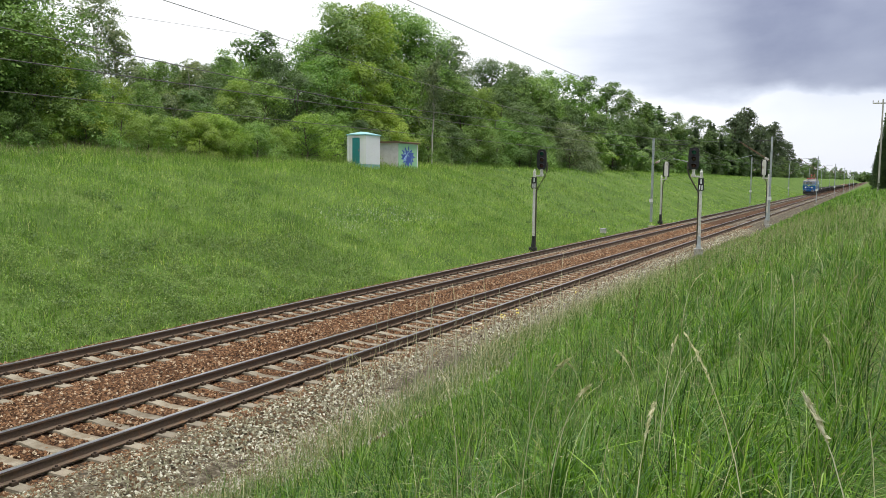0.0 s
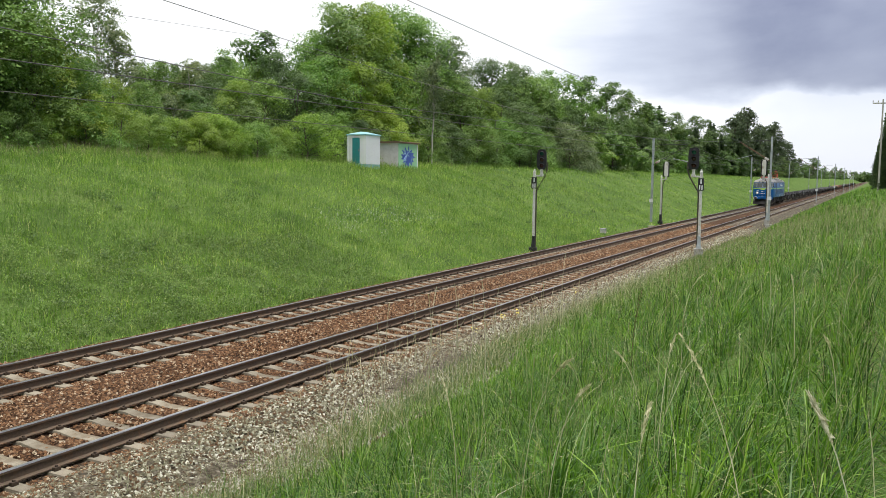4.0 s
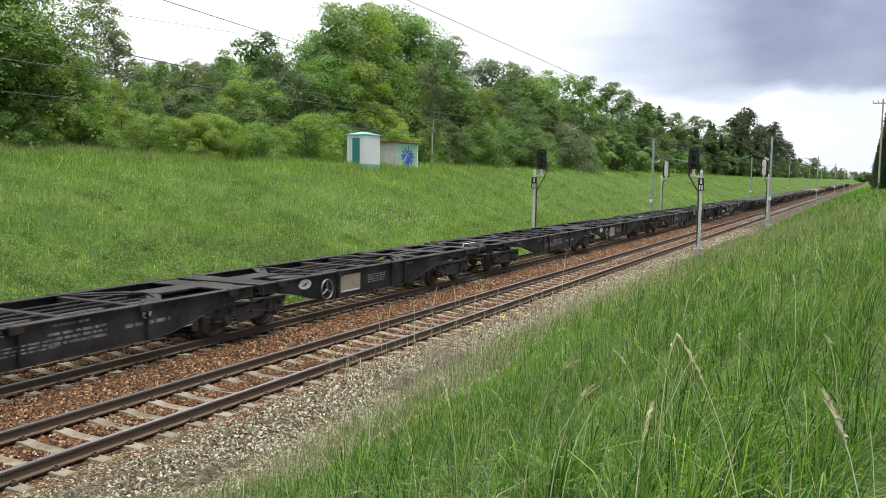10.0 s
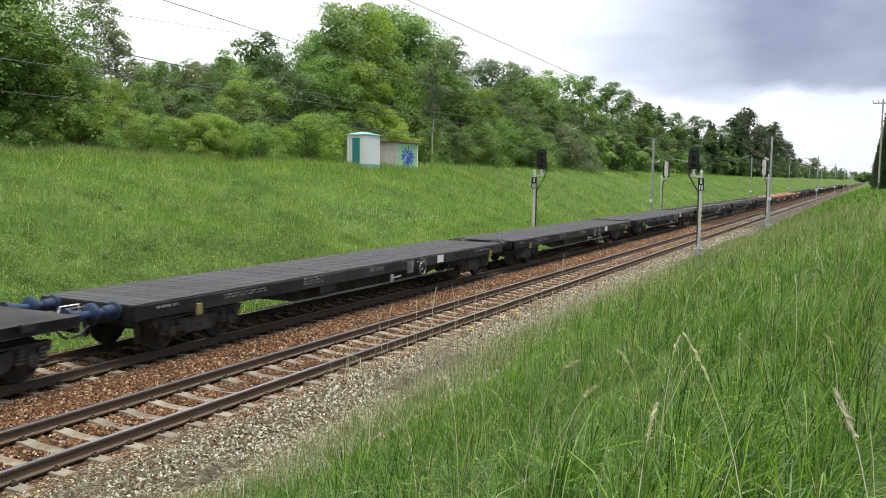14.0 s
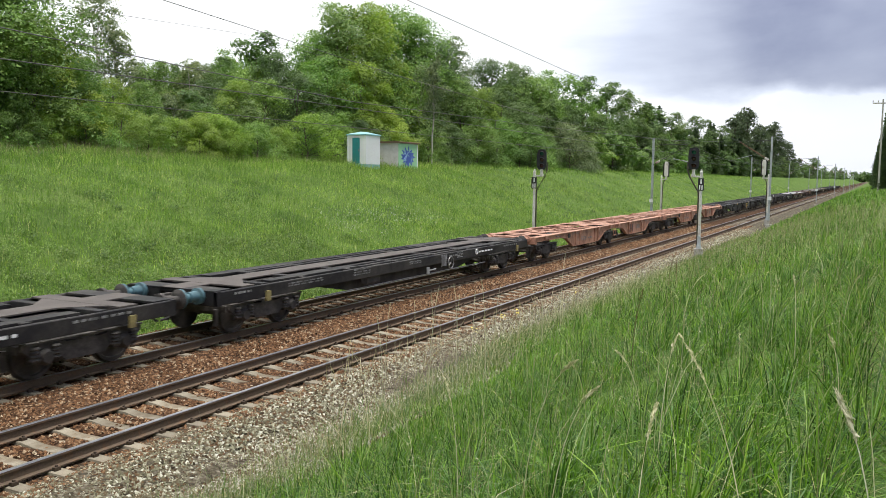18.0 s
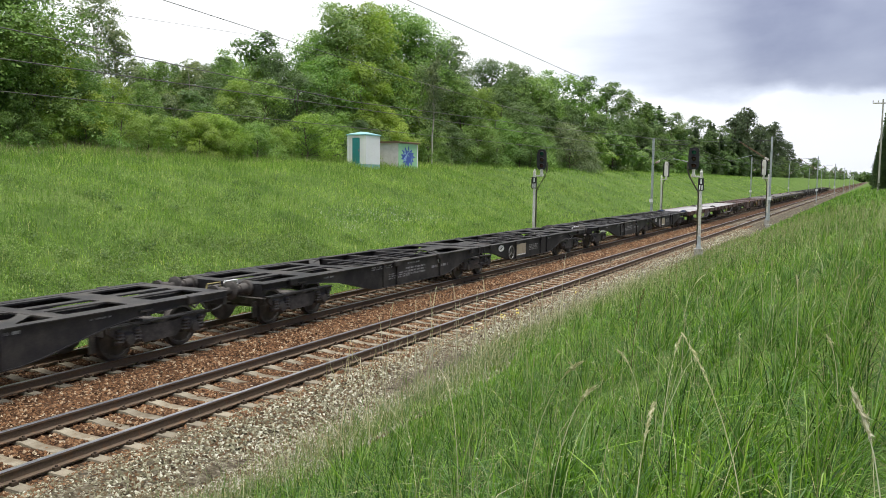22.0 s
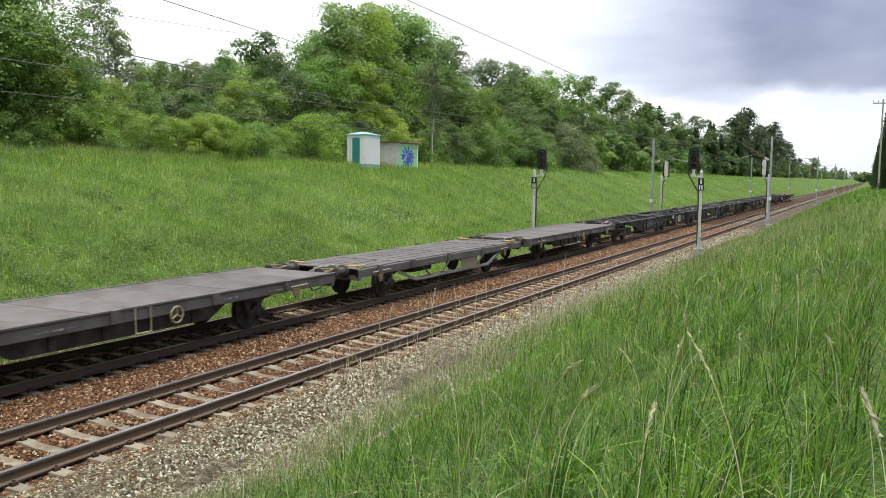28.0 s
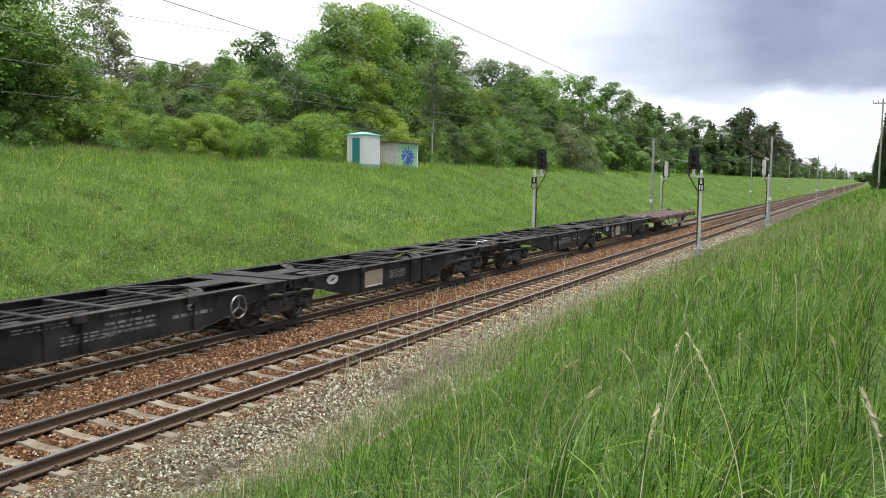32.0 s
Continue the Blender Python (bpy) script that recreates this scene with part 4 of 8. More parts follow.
def conifer(seed, height, width, mat, low=0.12, ragged=0.2):
    rng = np.random.RandomState(seed)
    r = random.Random(seed)
    t = thing("conifer", "dark green spruce at the forest edge", "tree", "trees of the forest edge")
    s = Shape().tube([(0, 0, -0.4), (0.05, 0, height * 0.5), (0, 0, height)], 0.014 * height, 7, 0.01)
    cs, us, ws = [], [], []
    tiers = 34
    for k in range(tiers):
        f = k / (tiers - 1)
        z = height * (low + (1 - low) * f)
        reach = width * 0.5 * (1 - f) ** 0.8 * r.uniform(1 - ragged, 1 + ragged) + 0.12
        n = max(5, int(13 * (1 - f) + 5))
        for i in range(n):
            a = r.uniform(0, 6.283)
            rr = reach * r.uniform(0.7, 1.1)
            d = np.array([math.cos(a), math.sin(a), -0.28])
            side = np.array([-math.sin(a), math.cos(a), 0])
            if i % 3 == 0:
                s.tube([(0, 0, z), (rr * d[0], rr * d[1], z + rr * d[2])], 0.03, 4, 0.008)
            for j in range(7):
                q = (j + 0.6) / 7
                c = np.array([0, 0, z]) + d * rr * q + rng.normal(size=3) * 0.07
                for sg in (-1, 1):
                    w = side * sg * 0.34 * (1.15 - q) * rr / 1.6 + d * 0.22
                    cs.append(c + w * 0.5)
                    us.append(w * 1.0)
                    ws.append(np.array([0, 0, 1.0]) * 0.17 + d * 0.14)
    part("trunk", s, BARK, t)
    c, u, w = np.array(cs), np.array(us), np.array(ws)
    v = np.stack([c - u, c - w, c + u, c + w], 1).reshape(-1, 3)
    part("crown", array_mesh("crown", v, np.arange(len(v)).reshape(-1, 4), mat), None, t)
    return t


TALL = [(-27, 25.6, 10.4, 0), (-28, 28.4, 11.4, 0), (-25.6, 27.6, 6.4, 0), (-29, 31.3, 5.6, 2), (-31, 35.0, 5.4, 1), (-40, 44.0, 12.0, 3), (-41, 46.6, 9.6, 3), (-42, 49.6, 7.6, 3), (-40, 49.5, 7.2, 0), (-38, 51.1, 7.7, 3), (-40, 56.6, 7.4, 1), (-36, 55.8, 7.5, 0),
        (-34, 57.3, 8.6, 1), (-33, 60.1, 10.6, 0), (-32, 63.1, 13.6, 0), (-31, 66.1, 13.8, 2), (-33, 73.5, 15.7, 0), (-33, 78.3, 15.5, 0), (-32, 81.0, 12.8, 1), (-34, 89.6, 15.0, 3)]
TALL += [(-32, 95.9, 12.7, 0), (-34, 107.4, 14.3, 1), (-30, 105.6, 12.1, 0), (-31, 117.9, 13.6, 0), (-30, 126.5, 13.5, 2), (-31, 143.2, 14.2, 0), (-30, 153.3, 13.9, 1), (-31, 174.1, 13.0, 0), (-29, 186.4, 12.5, 1), (-30, 221.2, 14.2, 0),
         (-30, 256.7, 13.6, 2), (-31, 292.0, 12.8, 0), (-26, 401.8, 9.5, 0), (-25, 448.6, 8.8, 2), (-26, 617.5, 10.2, 0), (-25, 526.2, 7.3, 2), (-24, 580.0, 12.5, 1), (-25, 640.0, 12.0, 0), (-24, 720.0, 9.0, 1), (-22, 860.0, 11.0, 0), (-21, 980.0, 11.5, 1)]
MIDDLE = [(-26, 26.8, 4.6, 0), (-26.5, 29.0, 5.4, 2), (-27, 31.4, 4.3, 0), (-28, 34.5, 3.8, 2), (-29, 37.8, 4.1, 0), (-30, 41.3, 4.0, 3), (-33, 47.8, 5.1, 1), (-30, 47.3, 5.0, 2), (-29, 49.2, 5.2, 0), (-29, 52.9, 6.4, 1), (-29, 56.6, 7.7, 0), (-28, 60.5, 7.7, 2), (-28.5, 66.9, 8.5, 0)]
MIDDLE += [(-28.5, 71.7, 8.5, 3), (-28, 79.4, 8.2, 0), (-27.5, 83.2, 7.7, 2), (-28, 90.5, 8.7, 0), (-27, 95.1, 7.4, 1), (-27.5, 104.3, 8.5, 0), (-27, 113.1, 8.5, 3), (-27.5, 125.5, 8.6, 0), (-27, 136.3, 8.9, 1), (-27.5, 151.3, 8.9, 0), (-27, 164.7, 8.6, 1), (-27, 186.1, 8.6, 0)]
SHRUBS = [(-24.5, 25.9, 1.7, 0), (-24.5, 27.6, 1.7, 2), (-25, 30.0, 2.1, 0), (-25, 32.2, 2.1, 2), (-25.5, 34.6, 2.1, 0), (-25, 36.2, 2.0, 2), (-24.5, 38.2, 2.4, 2), (-24.5, 39.8, 2.2, 2), (-25, 42.8, 2.1, 0), (-24.5, 44.7, 1.8, 2), (-24.5, 47.5, 1.7, 0), (-24.5, 51.2, 3.2, 0), (-25.5, 56.6, 3.1, 1), (-26, 61.7, 3.9, 2)]
SHRUBS += [(-24.5, 66.0, 2.8, 0), (-25, 71.5, 3.5, 1), (-25, 77.2, 3.9, 0), (-25, 82.1, 4.7, 2), (-24.5, 87.2, 4.4, 0), (-24.5, 95.3, 3.9, 1), (-25, 105.0, 5.6, 3), (-24.5, 113.2, 4.7, 0), (-24.5, 124.5, 4.8, 2), (-24.5, 136.1, 4.4, 0), (-24.5, 147.8, 4.2, 1), (-25, 168.6, 4.5, 0), (-25, 188.8, 4.6, 1)]
SHRUBS += [(-23.7, 46.9, 2.9, 2), (-23.6, 36.6, 2.1, 2), (-23.8, 38.0, 2.4, 2), (-23.4, 38.8, 2.2, 2), (-23.5, 41.5, 2.1, 0), (-23.5, 120.8, 5.5, 2), (-23.8, 102.5, 5.4, 3), (-23.6, 88.3, 4.1, 2)]
CONIFERS = [(-29, 238.0, 13.7), (-36, 195.0, 15.7), (-27, 258.7, 9.8), (11.9, 126.0, 10.6), (11.8, 150.0, 12.0), (11.7, 112.0, 5.5), (11.4, 200.0, 11.0), (11.1, 260.0, 11.0), (10.4, 320.0, 9.0), (-30, 167.0, 13.6), (-30, 178.8, 13.8), (-27.5, 224.7, 13.2), (-28, 247.0, 11.5), (-27, 272.0, 11.0), (-28, 284.0, 12.5), (-26.5, 312.0, 11.5), (-27, 342.0, 12.0), (-27.5, 206.0, 11.0)]
PINES = [(-29, 304.4, 20.3), (-31, 292.0, 17.5), (-33, 322.0, 18.5), (-28, 333.7, 16.5), (-30, 352.0, 17.0), (-28, 377.6, 19.7), (-31, 395.0, 18.0), (-27, 438.5, 14.9), (-28, 415.0, 15.0), (-26, 498.6, 9.4)]


def build_woods():
    r = random.Random(21)
    bank = {}
    for kind in range(4):
        bark = BIRCH if kind == 3 else BARK
        bank["tall", kind] = [(broadleaf(100 + kind * 3 + j, 12.0, 7.8 if kind != 3 else 4.6, 0.10, 210 if kind != 3 else 150, 86 if kind != 3 else 70, 0.098, LEAVES[kind], bark, 0.4 * j, 0.7 if kind == 3 else 0.0), 12.0) for j in range(2 if kind < 2 else 1)]
        bank["mid", kind] = [(broadleaf(140 + kind, 7.0, 6.6, 0.03, 130, 84, 0.075, LEAVES[kind], bark), 7.0)]
        bank["low", kind] = [(broadleaf(180 + kind, 3.2, 5.2, 0.02, 100, 96, 0.048, LEAVES[kind], BARK), 3.2)]
        bank["far", kind] = [(broadleaf(260 + kind, 12.0, 8.0, 0.05, 116, 84, 0.135, LEAVES[kind], bark), 12.0)]
        bank["back", kind] = [(broadleaf(220 + kind, 12.0, 8.4, 0.04, 54, 54, 0.32, LEAVES[kind], bark), 12.0)]
        bank["fill", kind] = [(broadleaf(240 + kind, 3.2, 5.6, 0.02, 40, 56, 0.125, LEAVES[kind], BARK), 3.2)]
    for kind in range(4):
        for tree, h in bank["low", kind] + bank["fill", kind]:
            tree.name = "shrub"
            tagged(tree, "dense green shrub along the forest edge", "shrub", "shrubs of the forest edge")
        tagged(bank["tall", kind][0][0], ("mid-green leafy tree", "dark green leafy tree", "fresh green leafy tree", "grey-green slender tree with pale bark")[kind] + " at the forest edge")
    used = set()

    def plant(size, kind, x, y, h, wide=1.0):
        opts = bank[size, kind]
        tree, nominal = opts[r.randrange(len(opts))]
        if tree.name in used:
            tree = copy_thing(tree, pose(0, 0, 0))
        used.add(tree.name)
        k = h / nominal * (0.96 if size == "tall" else 1.0)
        tree.matrix_basis = pose(x, y, float(ground_z(x, y)) - 0.05, 0, 0, r.uniform(0, 360))
        tree.scale = (k * wide, k * wide, k)

    for x, y, h, kind in TALL:
        kind = 1 if y > 84 and r.random() < (0.75 if y < 130 else 1.0) else kind
        plant("tall" if y < 112 else "far", kind, x, y, h, 1.0 if y < 60 else 1.05)
    for x, y, h, kind in MIDDLE:
        kind = 1 if y > 84 and r.random() < (0.6 if y < 130 else 1.0) else kind
        plant("mid" if y < 100 else "far", kind, x, y, h, 1.0)
    for x, y, h, kind in SHRUBS:
        kind = (1 if r.random() < 0.5 else 0) if kind == 2 and y > 80 else kind
        plant("low" if y < 110 else "fill", kind, x, y, h * 1.02, 1.05 if y < 60 else 0.95)
    for x, y, h, kind in [(-46, 53.7, 7.4, 1), (-47, 57.1, 8.3, 0), (-45, 57.3, 7.9, 1), (-47, 61.8, 9.1, 3), (-46, 64.1, 9.4, 1), (-45, 65.6, 9.4, 0), (-44, 67.5, 10.2, 1)]:
        plant("far", kind, x, y, h * 0.97, 0.8)
    # further rows that fill the wood behind
    for k in range(44):
        y = 20 + 260 * (k / 44) ** 1.3
        plant("back" if y > 75 else "far", r.choice((0, 1, 1, 3)) if y < 90 else 1, -37 - r.uniform(0, 14) - (6 if 40 < y < 60 else 0), y + r.uniform(-3, 3), r.uniform(6.2, 8.0) if y < 58 else r.uniform(10, 12.5))
    for k in range(46):
        y = 21 + 190 * (k / 46) ** 1.25
        plant("low" if y < 80 else "fill", r.choice((0, 1, 1)) if y < 90 else 1, -29.5 - r.uniform(0, 6), y + r.uniform(-1.5, 1.5), r.uniform(2.8, 4.2), 1.25)
    for k in range(26):
        y = 195 + 16 * k
        plant("back", 1, -26 - r.uniform(0, 3), y, r.uniform(5.5, 8.0), 1.2)
    for k in range(12):
        plant("back", r.choice((0, 1, 3)), -28 - r.uniform(0, 9), 16 - 4.5 * k, r.uniform(8.0, 10.5), 1.1)
    for k in range(34):
        y = 100 + 330 * (k / 34) ** 1.15
        plant("back", 1, -30 - r.uniform(0, 9), y + r.uniform(-3, 3), r.uniform(8.0, 11.0), 1.15)
    slender = broadleaf(310, 9.0, 2.4, 0.5, 34, 70, 0.09, LEAVES[3], BIRCH, 0.3)
    slender.name = "slender_tree"
    tagged(slender, "slender birch with a pale thin trunk beside the hut", "tree", "trees of the forest edge")
    slender.matrix_basis = pose(-23.5, 64.6, float(ground_z(-23.5, 64.6)) - 0.05)
    slender.scale = (0.55, 0.55, 1.0)
    # bramble and nettles along the wood's foot
    rng = np.random.RandomState(33)
    cx = rng.uniform(-30, -23.6, 620)
    cy = 18 + 200 * rng.uniform(0, 1, 620) ** 1.5
    cz = ground_z(cx, cy) + rng.uniform(0.1, 1.3, 620) * np.clip((-cx - 22.6) / 3, 0.3, 1)
    away = np.hypot(cx + 21.5, (cy - 53) * 0.6) > 3.0
    v, f = leaf_cloud(rng, np.stack([cx, cy, cz], 1)[away], rng.uniform(0.5, 0.95, 620)[away], 80, 0.062)
    tagged(new("undergrowth", array_mesh("undergrowth", v, f, LEAVES[0])), "bramble and nettle undergrowth at the wood's foot", "undergrowth", kind="stuff")
    spruces = [conifer(7, 14.0, 6.6, NEEDLES, 0.05), conifer(9, 14.0, 7.4, NEEDLES, 0.08, 0.35)]
    for i, (x, y, h) in enumerate(CONIFERS):
        tree = spruces[i % 2]
        if tree.name in used:
            tree = copy_thing(tree, pose(0, 0, 0))
        used.add(tree.name)
        tree.matrix_basis = pose(x, y, float(ground_z(x, y)) - 0.05, 0, 0, r.uniform(0, 360))
        k = h / 14.0
        wide = 0.62 if x > 0 else 1.0
        tree.scale = (k * wide, k * wide, k)
    pine = broadleaf(301, 16.0, 6.4, 0.22, 170, 84, 0.16, PINE_LEAF, BARK, 0.0, 0.55)
    tagged(pine, "dark green pine beyond the cutting", "tree")
    pine.name = "pine"
    for x, y, h in PINES:
        if pine.name in used:
            pine = copy_thing(pine, pose(0, 0, 0))
        used.add(pine.name)
        pine.matrix_basis = pose(x, y, float(ground_z(x, y)) - 0.05, 0, 0, r.uniform(0, 360))
        pine.scale = (h / 14.5,) * 3
    # distant woods, a long uneven band of leaf clumps
    rng = np.random.RandomState(3)
    cen, rad = [], []
    for k in range(760):
        y = 450 + 900 * r.random() ** 1.3
        side = r.random() < 0.6
        x = (-24 - 26 * r.random() - (y - 450) * 0.01) if side else (15 + 0.02 * (y - 450) + 40 * r.random())
        cen.append((x, y, (3.5 if side else 2.0) + (6.5 if side else 5.0) * r.random()))
        rad.append(r.uniform(1.8, 3.0))
    v, f = leaf_cloud(rng, np.array(cen), np.array(rad), 44, 0.8)
    tagged(new("distant_woods", array_mesh("distant_woods", v, f, LEAVES[1])), "distant woods along the line", "woods", kind="stuff")
    n = 260
    cen = np.stack([rng.uniform(-420, 420, n), rng.uniform(1600, 1660, n), rng.uniform(0, 15, n)], 1)
    v, f = leaf_cloud(rng, cen, rng.uniform(6, 11, n), 60, 2.6)
    tagged(new("horizon_woods", array_mesh("horizon_woods", v, f, LEAVES[1])), "dark woods on the horizon", "woods", kind="stuff")


build_woods()


# ---- grass ----
def blades(rng, x, y, h, w, bend, segs, out=None):
    """Curved tapering blades rooted in the ground."""
    n = len(x)
    z = ground_z(x, y) - 0.02
    a = rng.uniform(0, 6.283, n) if out is None else out
    lean = bend * h * (0.15 + 2.6 * rng.uniform(0, 1, n) ** 1.7)
    sink = np.clip(lean / h, 0, 1.2) ** 2
    dx, dy = np.cos(a) * lean + 0.06 * h, np.sin(a) * lean
    b = rng.uniform(0, 6.283, n)
    sx, sy = np.cos(b) * w * 0.5, np.sin(b) * w * 0.5
    rows = []
    for k in range(segs):
        t = k / segs
        tap = 1 - 0.55 * t
        cx, cy, cz = x + dx * t * t, y + dy * t * t, z + h * (t - 0.46 * sink * t * t * t)
        rows += [np.stack([cx - sx * tap, cy - sy * tap, cz], 1), np.stack([cx + sx * tap, cy + sy * tap, cz], 1)]
    rows.append(np.stack([x + dx, y + dy, z + h * (1 - 0.46 * sink)], 1))
    v = np.stack(rows, 1)
    m = 2 * segs + 1
    tri = []
    for k in range(segs - 1):
        tri += [(2 * k, 2 * k + 1, 2 * k + 3), (2 * k, 2 * k + 3, 2 * k + 2)]
    tri.append((2 * segs - 2, 2 * segs - 1, 2 * segs))
    f = (np.array(tri)[None] + m * np.arange(n)[:, None, None]).reshape(-1, 3)
    return v.reshape(-1, 3), f


def tufts_of(rng, x, y, cell):
    """Draws blades together into tufts that lean outwards: new places, lean and nearness to the tuft's heart."""
    i, j = np.floor(x / cell), np.floor(y / cell)
    jx = np.mod(np.sin(i * 12.99 + j * 78.23) * 43758.5, 1)
    jy = np.mod(np.sin(i * 39.35 + j * 11.14) * 24634.6, 1)
    cx, cy = (i + 0.15 + 0.7 * jx) * cell, (j + 0.15 + 0.7 * jy) * cell
    dx, dy = x - cx, y - cy
    core = np.clip(1 - np.hypot(dx, dy) / (0.75 * cell), 0, 1)
    pull = 0.42 * rng.uniform(0.3, 1.3, len(x))
    return x - dx * pull, y - dy * pull, np.arctan2(dy, dx) + rng.normal(size=len(x)) * 0.7, core


def in_view(x, y, margin=0.06):
    """The wedge of ground before the camera, kept generous at the sides."""
    ang = np.arctan2(10.4 - x, y)
    return (ang > radians(-4) - margin) & (ang < radians(57) + margin) & (y > 1.0)


def edge_of_ballast(y):
    return 2.45 + 0.3 * np.clip((70 - y) / 30, 0, 1) + 0.15 * np.sin(0.9 * y) + 0.12 * np.sin(2.3 * y + 1) + 1.35 * np.clip((18 - y) / 4.5, 0, 1)


def patch(x, y):
    """Tussocks: taller and shorter growth at two scales, 0 to 1."""
    a = np.sin(0.8 * x + 0.55 * y) * np.cos(0.5 * x - 0.7 * y + 1.3)
    b = np.sin(2.9 * x + 1.7 * y + 0.8) * np.cos(2.1 * x - 3.1 * y)
    return np.clip(0.5 + 0.32 * a + 0.3 * b, 0, 1)


def build_grass():
    rng = np.random.RandomState(11)

    def sow(n, xr, yr, power):
        x = rng.uniform(*xr, n)
        y = yr[0] + (yr[1] - yr[0]) * rng.uniform(0, 1, n) ** power
        ok = in_view(x, y)
        return x[ok], y[ok]

    # tall meadow on the near bank: dense tussocks, thin gaps between them, two kinds of grass in drifts
    for n, yr, power, wid, segs, name, blue in ((112000, (1.2, 14), 1.2, 0.0094, 4, "near_meadow", False), (84000, (1.2, 16), 1.15, 0.0072, 4, "near_fescue", True), (92000, (14, 60), 1.5, 0.013, 3, "middle_meadow", False), (30000, (60, 230), 1.4, 0.04, 2, "far_meadow", False)):
        x, y = sow(n, (2.2, 15.5), yr, power)
        lush = patch(x, y)
        drift = np.clip(patch(x * 0.9 + 4, y * 0.9) + 0.5 * np.exp(-((x - 7.4) ** 2 + (y - 5.2) ** 2) / 3.0), 0, 1)
        ok = (x > edge_of_ballast(y) + rng.uniform(-0.35, 0.5, len(x))) & (np.hypot(x - 10.4, y) > 1.3) & (rng.uniform(0, 1, len(x)) < 0.35 + 0.9 * lush)
        ok &= rng.uniform(0, 1, len(x)) < (0.1 + 1.2 * drift if blue else 1.15 - 0.7 * drift)
        x, y, lush = x[ok], y[ok], lush[ok]
        tall = np.clip((x - edge_of_ballast(y)) / 2.0, 0.12, 1)
        x, y, out, core = tufts_of(rng, x, y, 0.42 if yr[0] < 5 else 0.6)
        h = (0.6 + 0.5 * core) * (0.24 + 0.56 * lush) * (0.5 + 0.5 * tall) * rng.uniform(0.4, 1.25, len(x)) * (0.7 if blue else 0.86)
        v, f = blades(rng, x, y, h, wid * rng.uniform(0.4, 1.7, len(x)), 0.78 if blue else 0.6, segs, out)
        tagged(new(name, array_mesh(name, v, f, GRASS_BLUE if blue else GRASS)), "fine drooping blue-green grass among the meadow" if blue else "tall lush meadow grass on the near bank", "grass", kind="stuff")
    # loose brownish panicles on thin stems, in drifts over the meadow
    x, y = sow(7800, (3.4, 14.5), (1.9, 46), 1.15)
    ok = (x > edge_of_ballast(y) + 0.5) & (np.hypot(x - 10.4, y) > 1.7) & (rng.uniform(0, 1, len(x)) < 0.08 + patch(x * 0.7 + 2, y * 0.5) ** 2 * np.clip((x - 3.5) / 4.0, 0.2, 1.0))
    x, y = x[ok], y[ok]
    xn, yn = rng.uniform(7.6, 10.9, 420), rng.uniform(2.0, 7.5, 420)
    thick = (np.hypot(xn - 10.4, yn) > 1.9) & (rng.uniform(0, 1, 420) < patch(xn * 1.4, yn * 1.2) ** 1.5)
    x, y = np.concatenate([x, xn[thick]]), np.concatenate([y, yn[thick]])
    h = np.concatenate([rng.uniform(0.55, 0.95, len(x) - thick.sum()), rng.uniform(0.35, 0.7, thick.sum())])
    v, f = blades(rng, x, y, h, np.full(len(x), 0.0024) * (1 + y / 14), 0.34, 4)
    vb = v.reshape(len(x), 9, 3)
    tip, low = vb[:, 8], vb[:, 6]
    d = tip - low
    k = 26
    q = rng.uniform(-0.1, 1.1, (len(x), k, 1))
    spread = 0.022 * (1.25 - q)
    c = low[:, None] + d[:, None] * q + rng.normal(size=(len(x), k, 3)) * spread * np.array([1, 1, 0.6])
    u = rng.normal(size=(len(x), k, 3)) * 0.0035 + d[:, None] * 0.014
    w = rng.normal(size=(len(x), k, 3)) * 0.0008 * (1 + y[:, None, None] / 7)
    pv = np.stack([c - u, c - w, c + u + w], 2).reshape(-1, 3)
    pf = np.arange(len(pv)).reshape(-1, 3) + len(v)
    tagged(new("flowering_grass", array_mesh("flowering_grass", np.concatenate([v, pv]), np.concatenate([f, pf]), PANICLE)), "thin grass stems with loose brownish panicles", "grass", kind="stuff")
    # pale arching stems that hang over one another all through the meadow
    x, y = sow(8000, (2.4, 14.5), (1.6, 34), 1.3)
    ok = (x > edge_of_ballast(y) - 0.1) & (np.hypot(x - 10.4, y) > 1.5) & (rng.uniform(0, 1, len(x)) < 0.15 + patch(x * 1.1 + 5, y * 0.9))
    x, y = x[ok], y[ok]
    tall = np.clip((x - edge_of_ballast(y)) / 2.0, 0.35, 1)
    v, f = blades(rng, x, y, rng.uniform(0.4, 0.95, len(x)) * tall, 0.003 * (1 + y / 10) * rng.uniform(0.6, 1.4, len(x)), 0.85, 5)
    tagged(new("arching_stems", array_mesh("arching_stems", v, f, PALE_STEM)), "pale thin grass stems arching over the meadow", "grass", kind="stuff")
    # long loose stalks on the shoulder, bent over the near rail
    x, y = sow(16000, (0.8, 4.3), (6.5, 36), 1.1)
    e = edge_of_ballast(y) - x
    ok = (e > -0.4) & (rng.uniform(0, 1, len(x)) < (0.02 + 0.5 * np.exp(-1.1 * np.clip(e, 0, 4))) * (0.15 + 1.2 * patch(x * 0.9, y * 0.8) ** 1.5))
    x, y = x[ok], y[ok]
    v, f = blades(rng, x, y, rng.uniform(0.2, 0.68, len(x)), 0.0062 * (0.55 + y / 20) * rng.uniform(0.5, 1.3, len(x)), 0.5, 4)
    tagged(new("shoulder_stalks", array_mesh("shoulder_stalks", v, f, GREY_STRAW)), "pale loose stalks growing out of the ballast shoulder", "grass", kind="stuff")
    # thin growth that creeps over the edge of the ballast
    x, y = sow(92000, (0.7, 4.8), (5, 60), 1.5)
    e = edge_of_ballast(y) - x
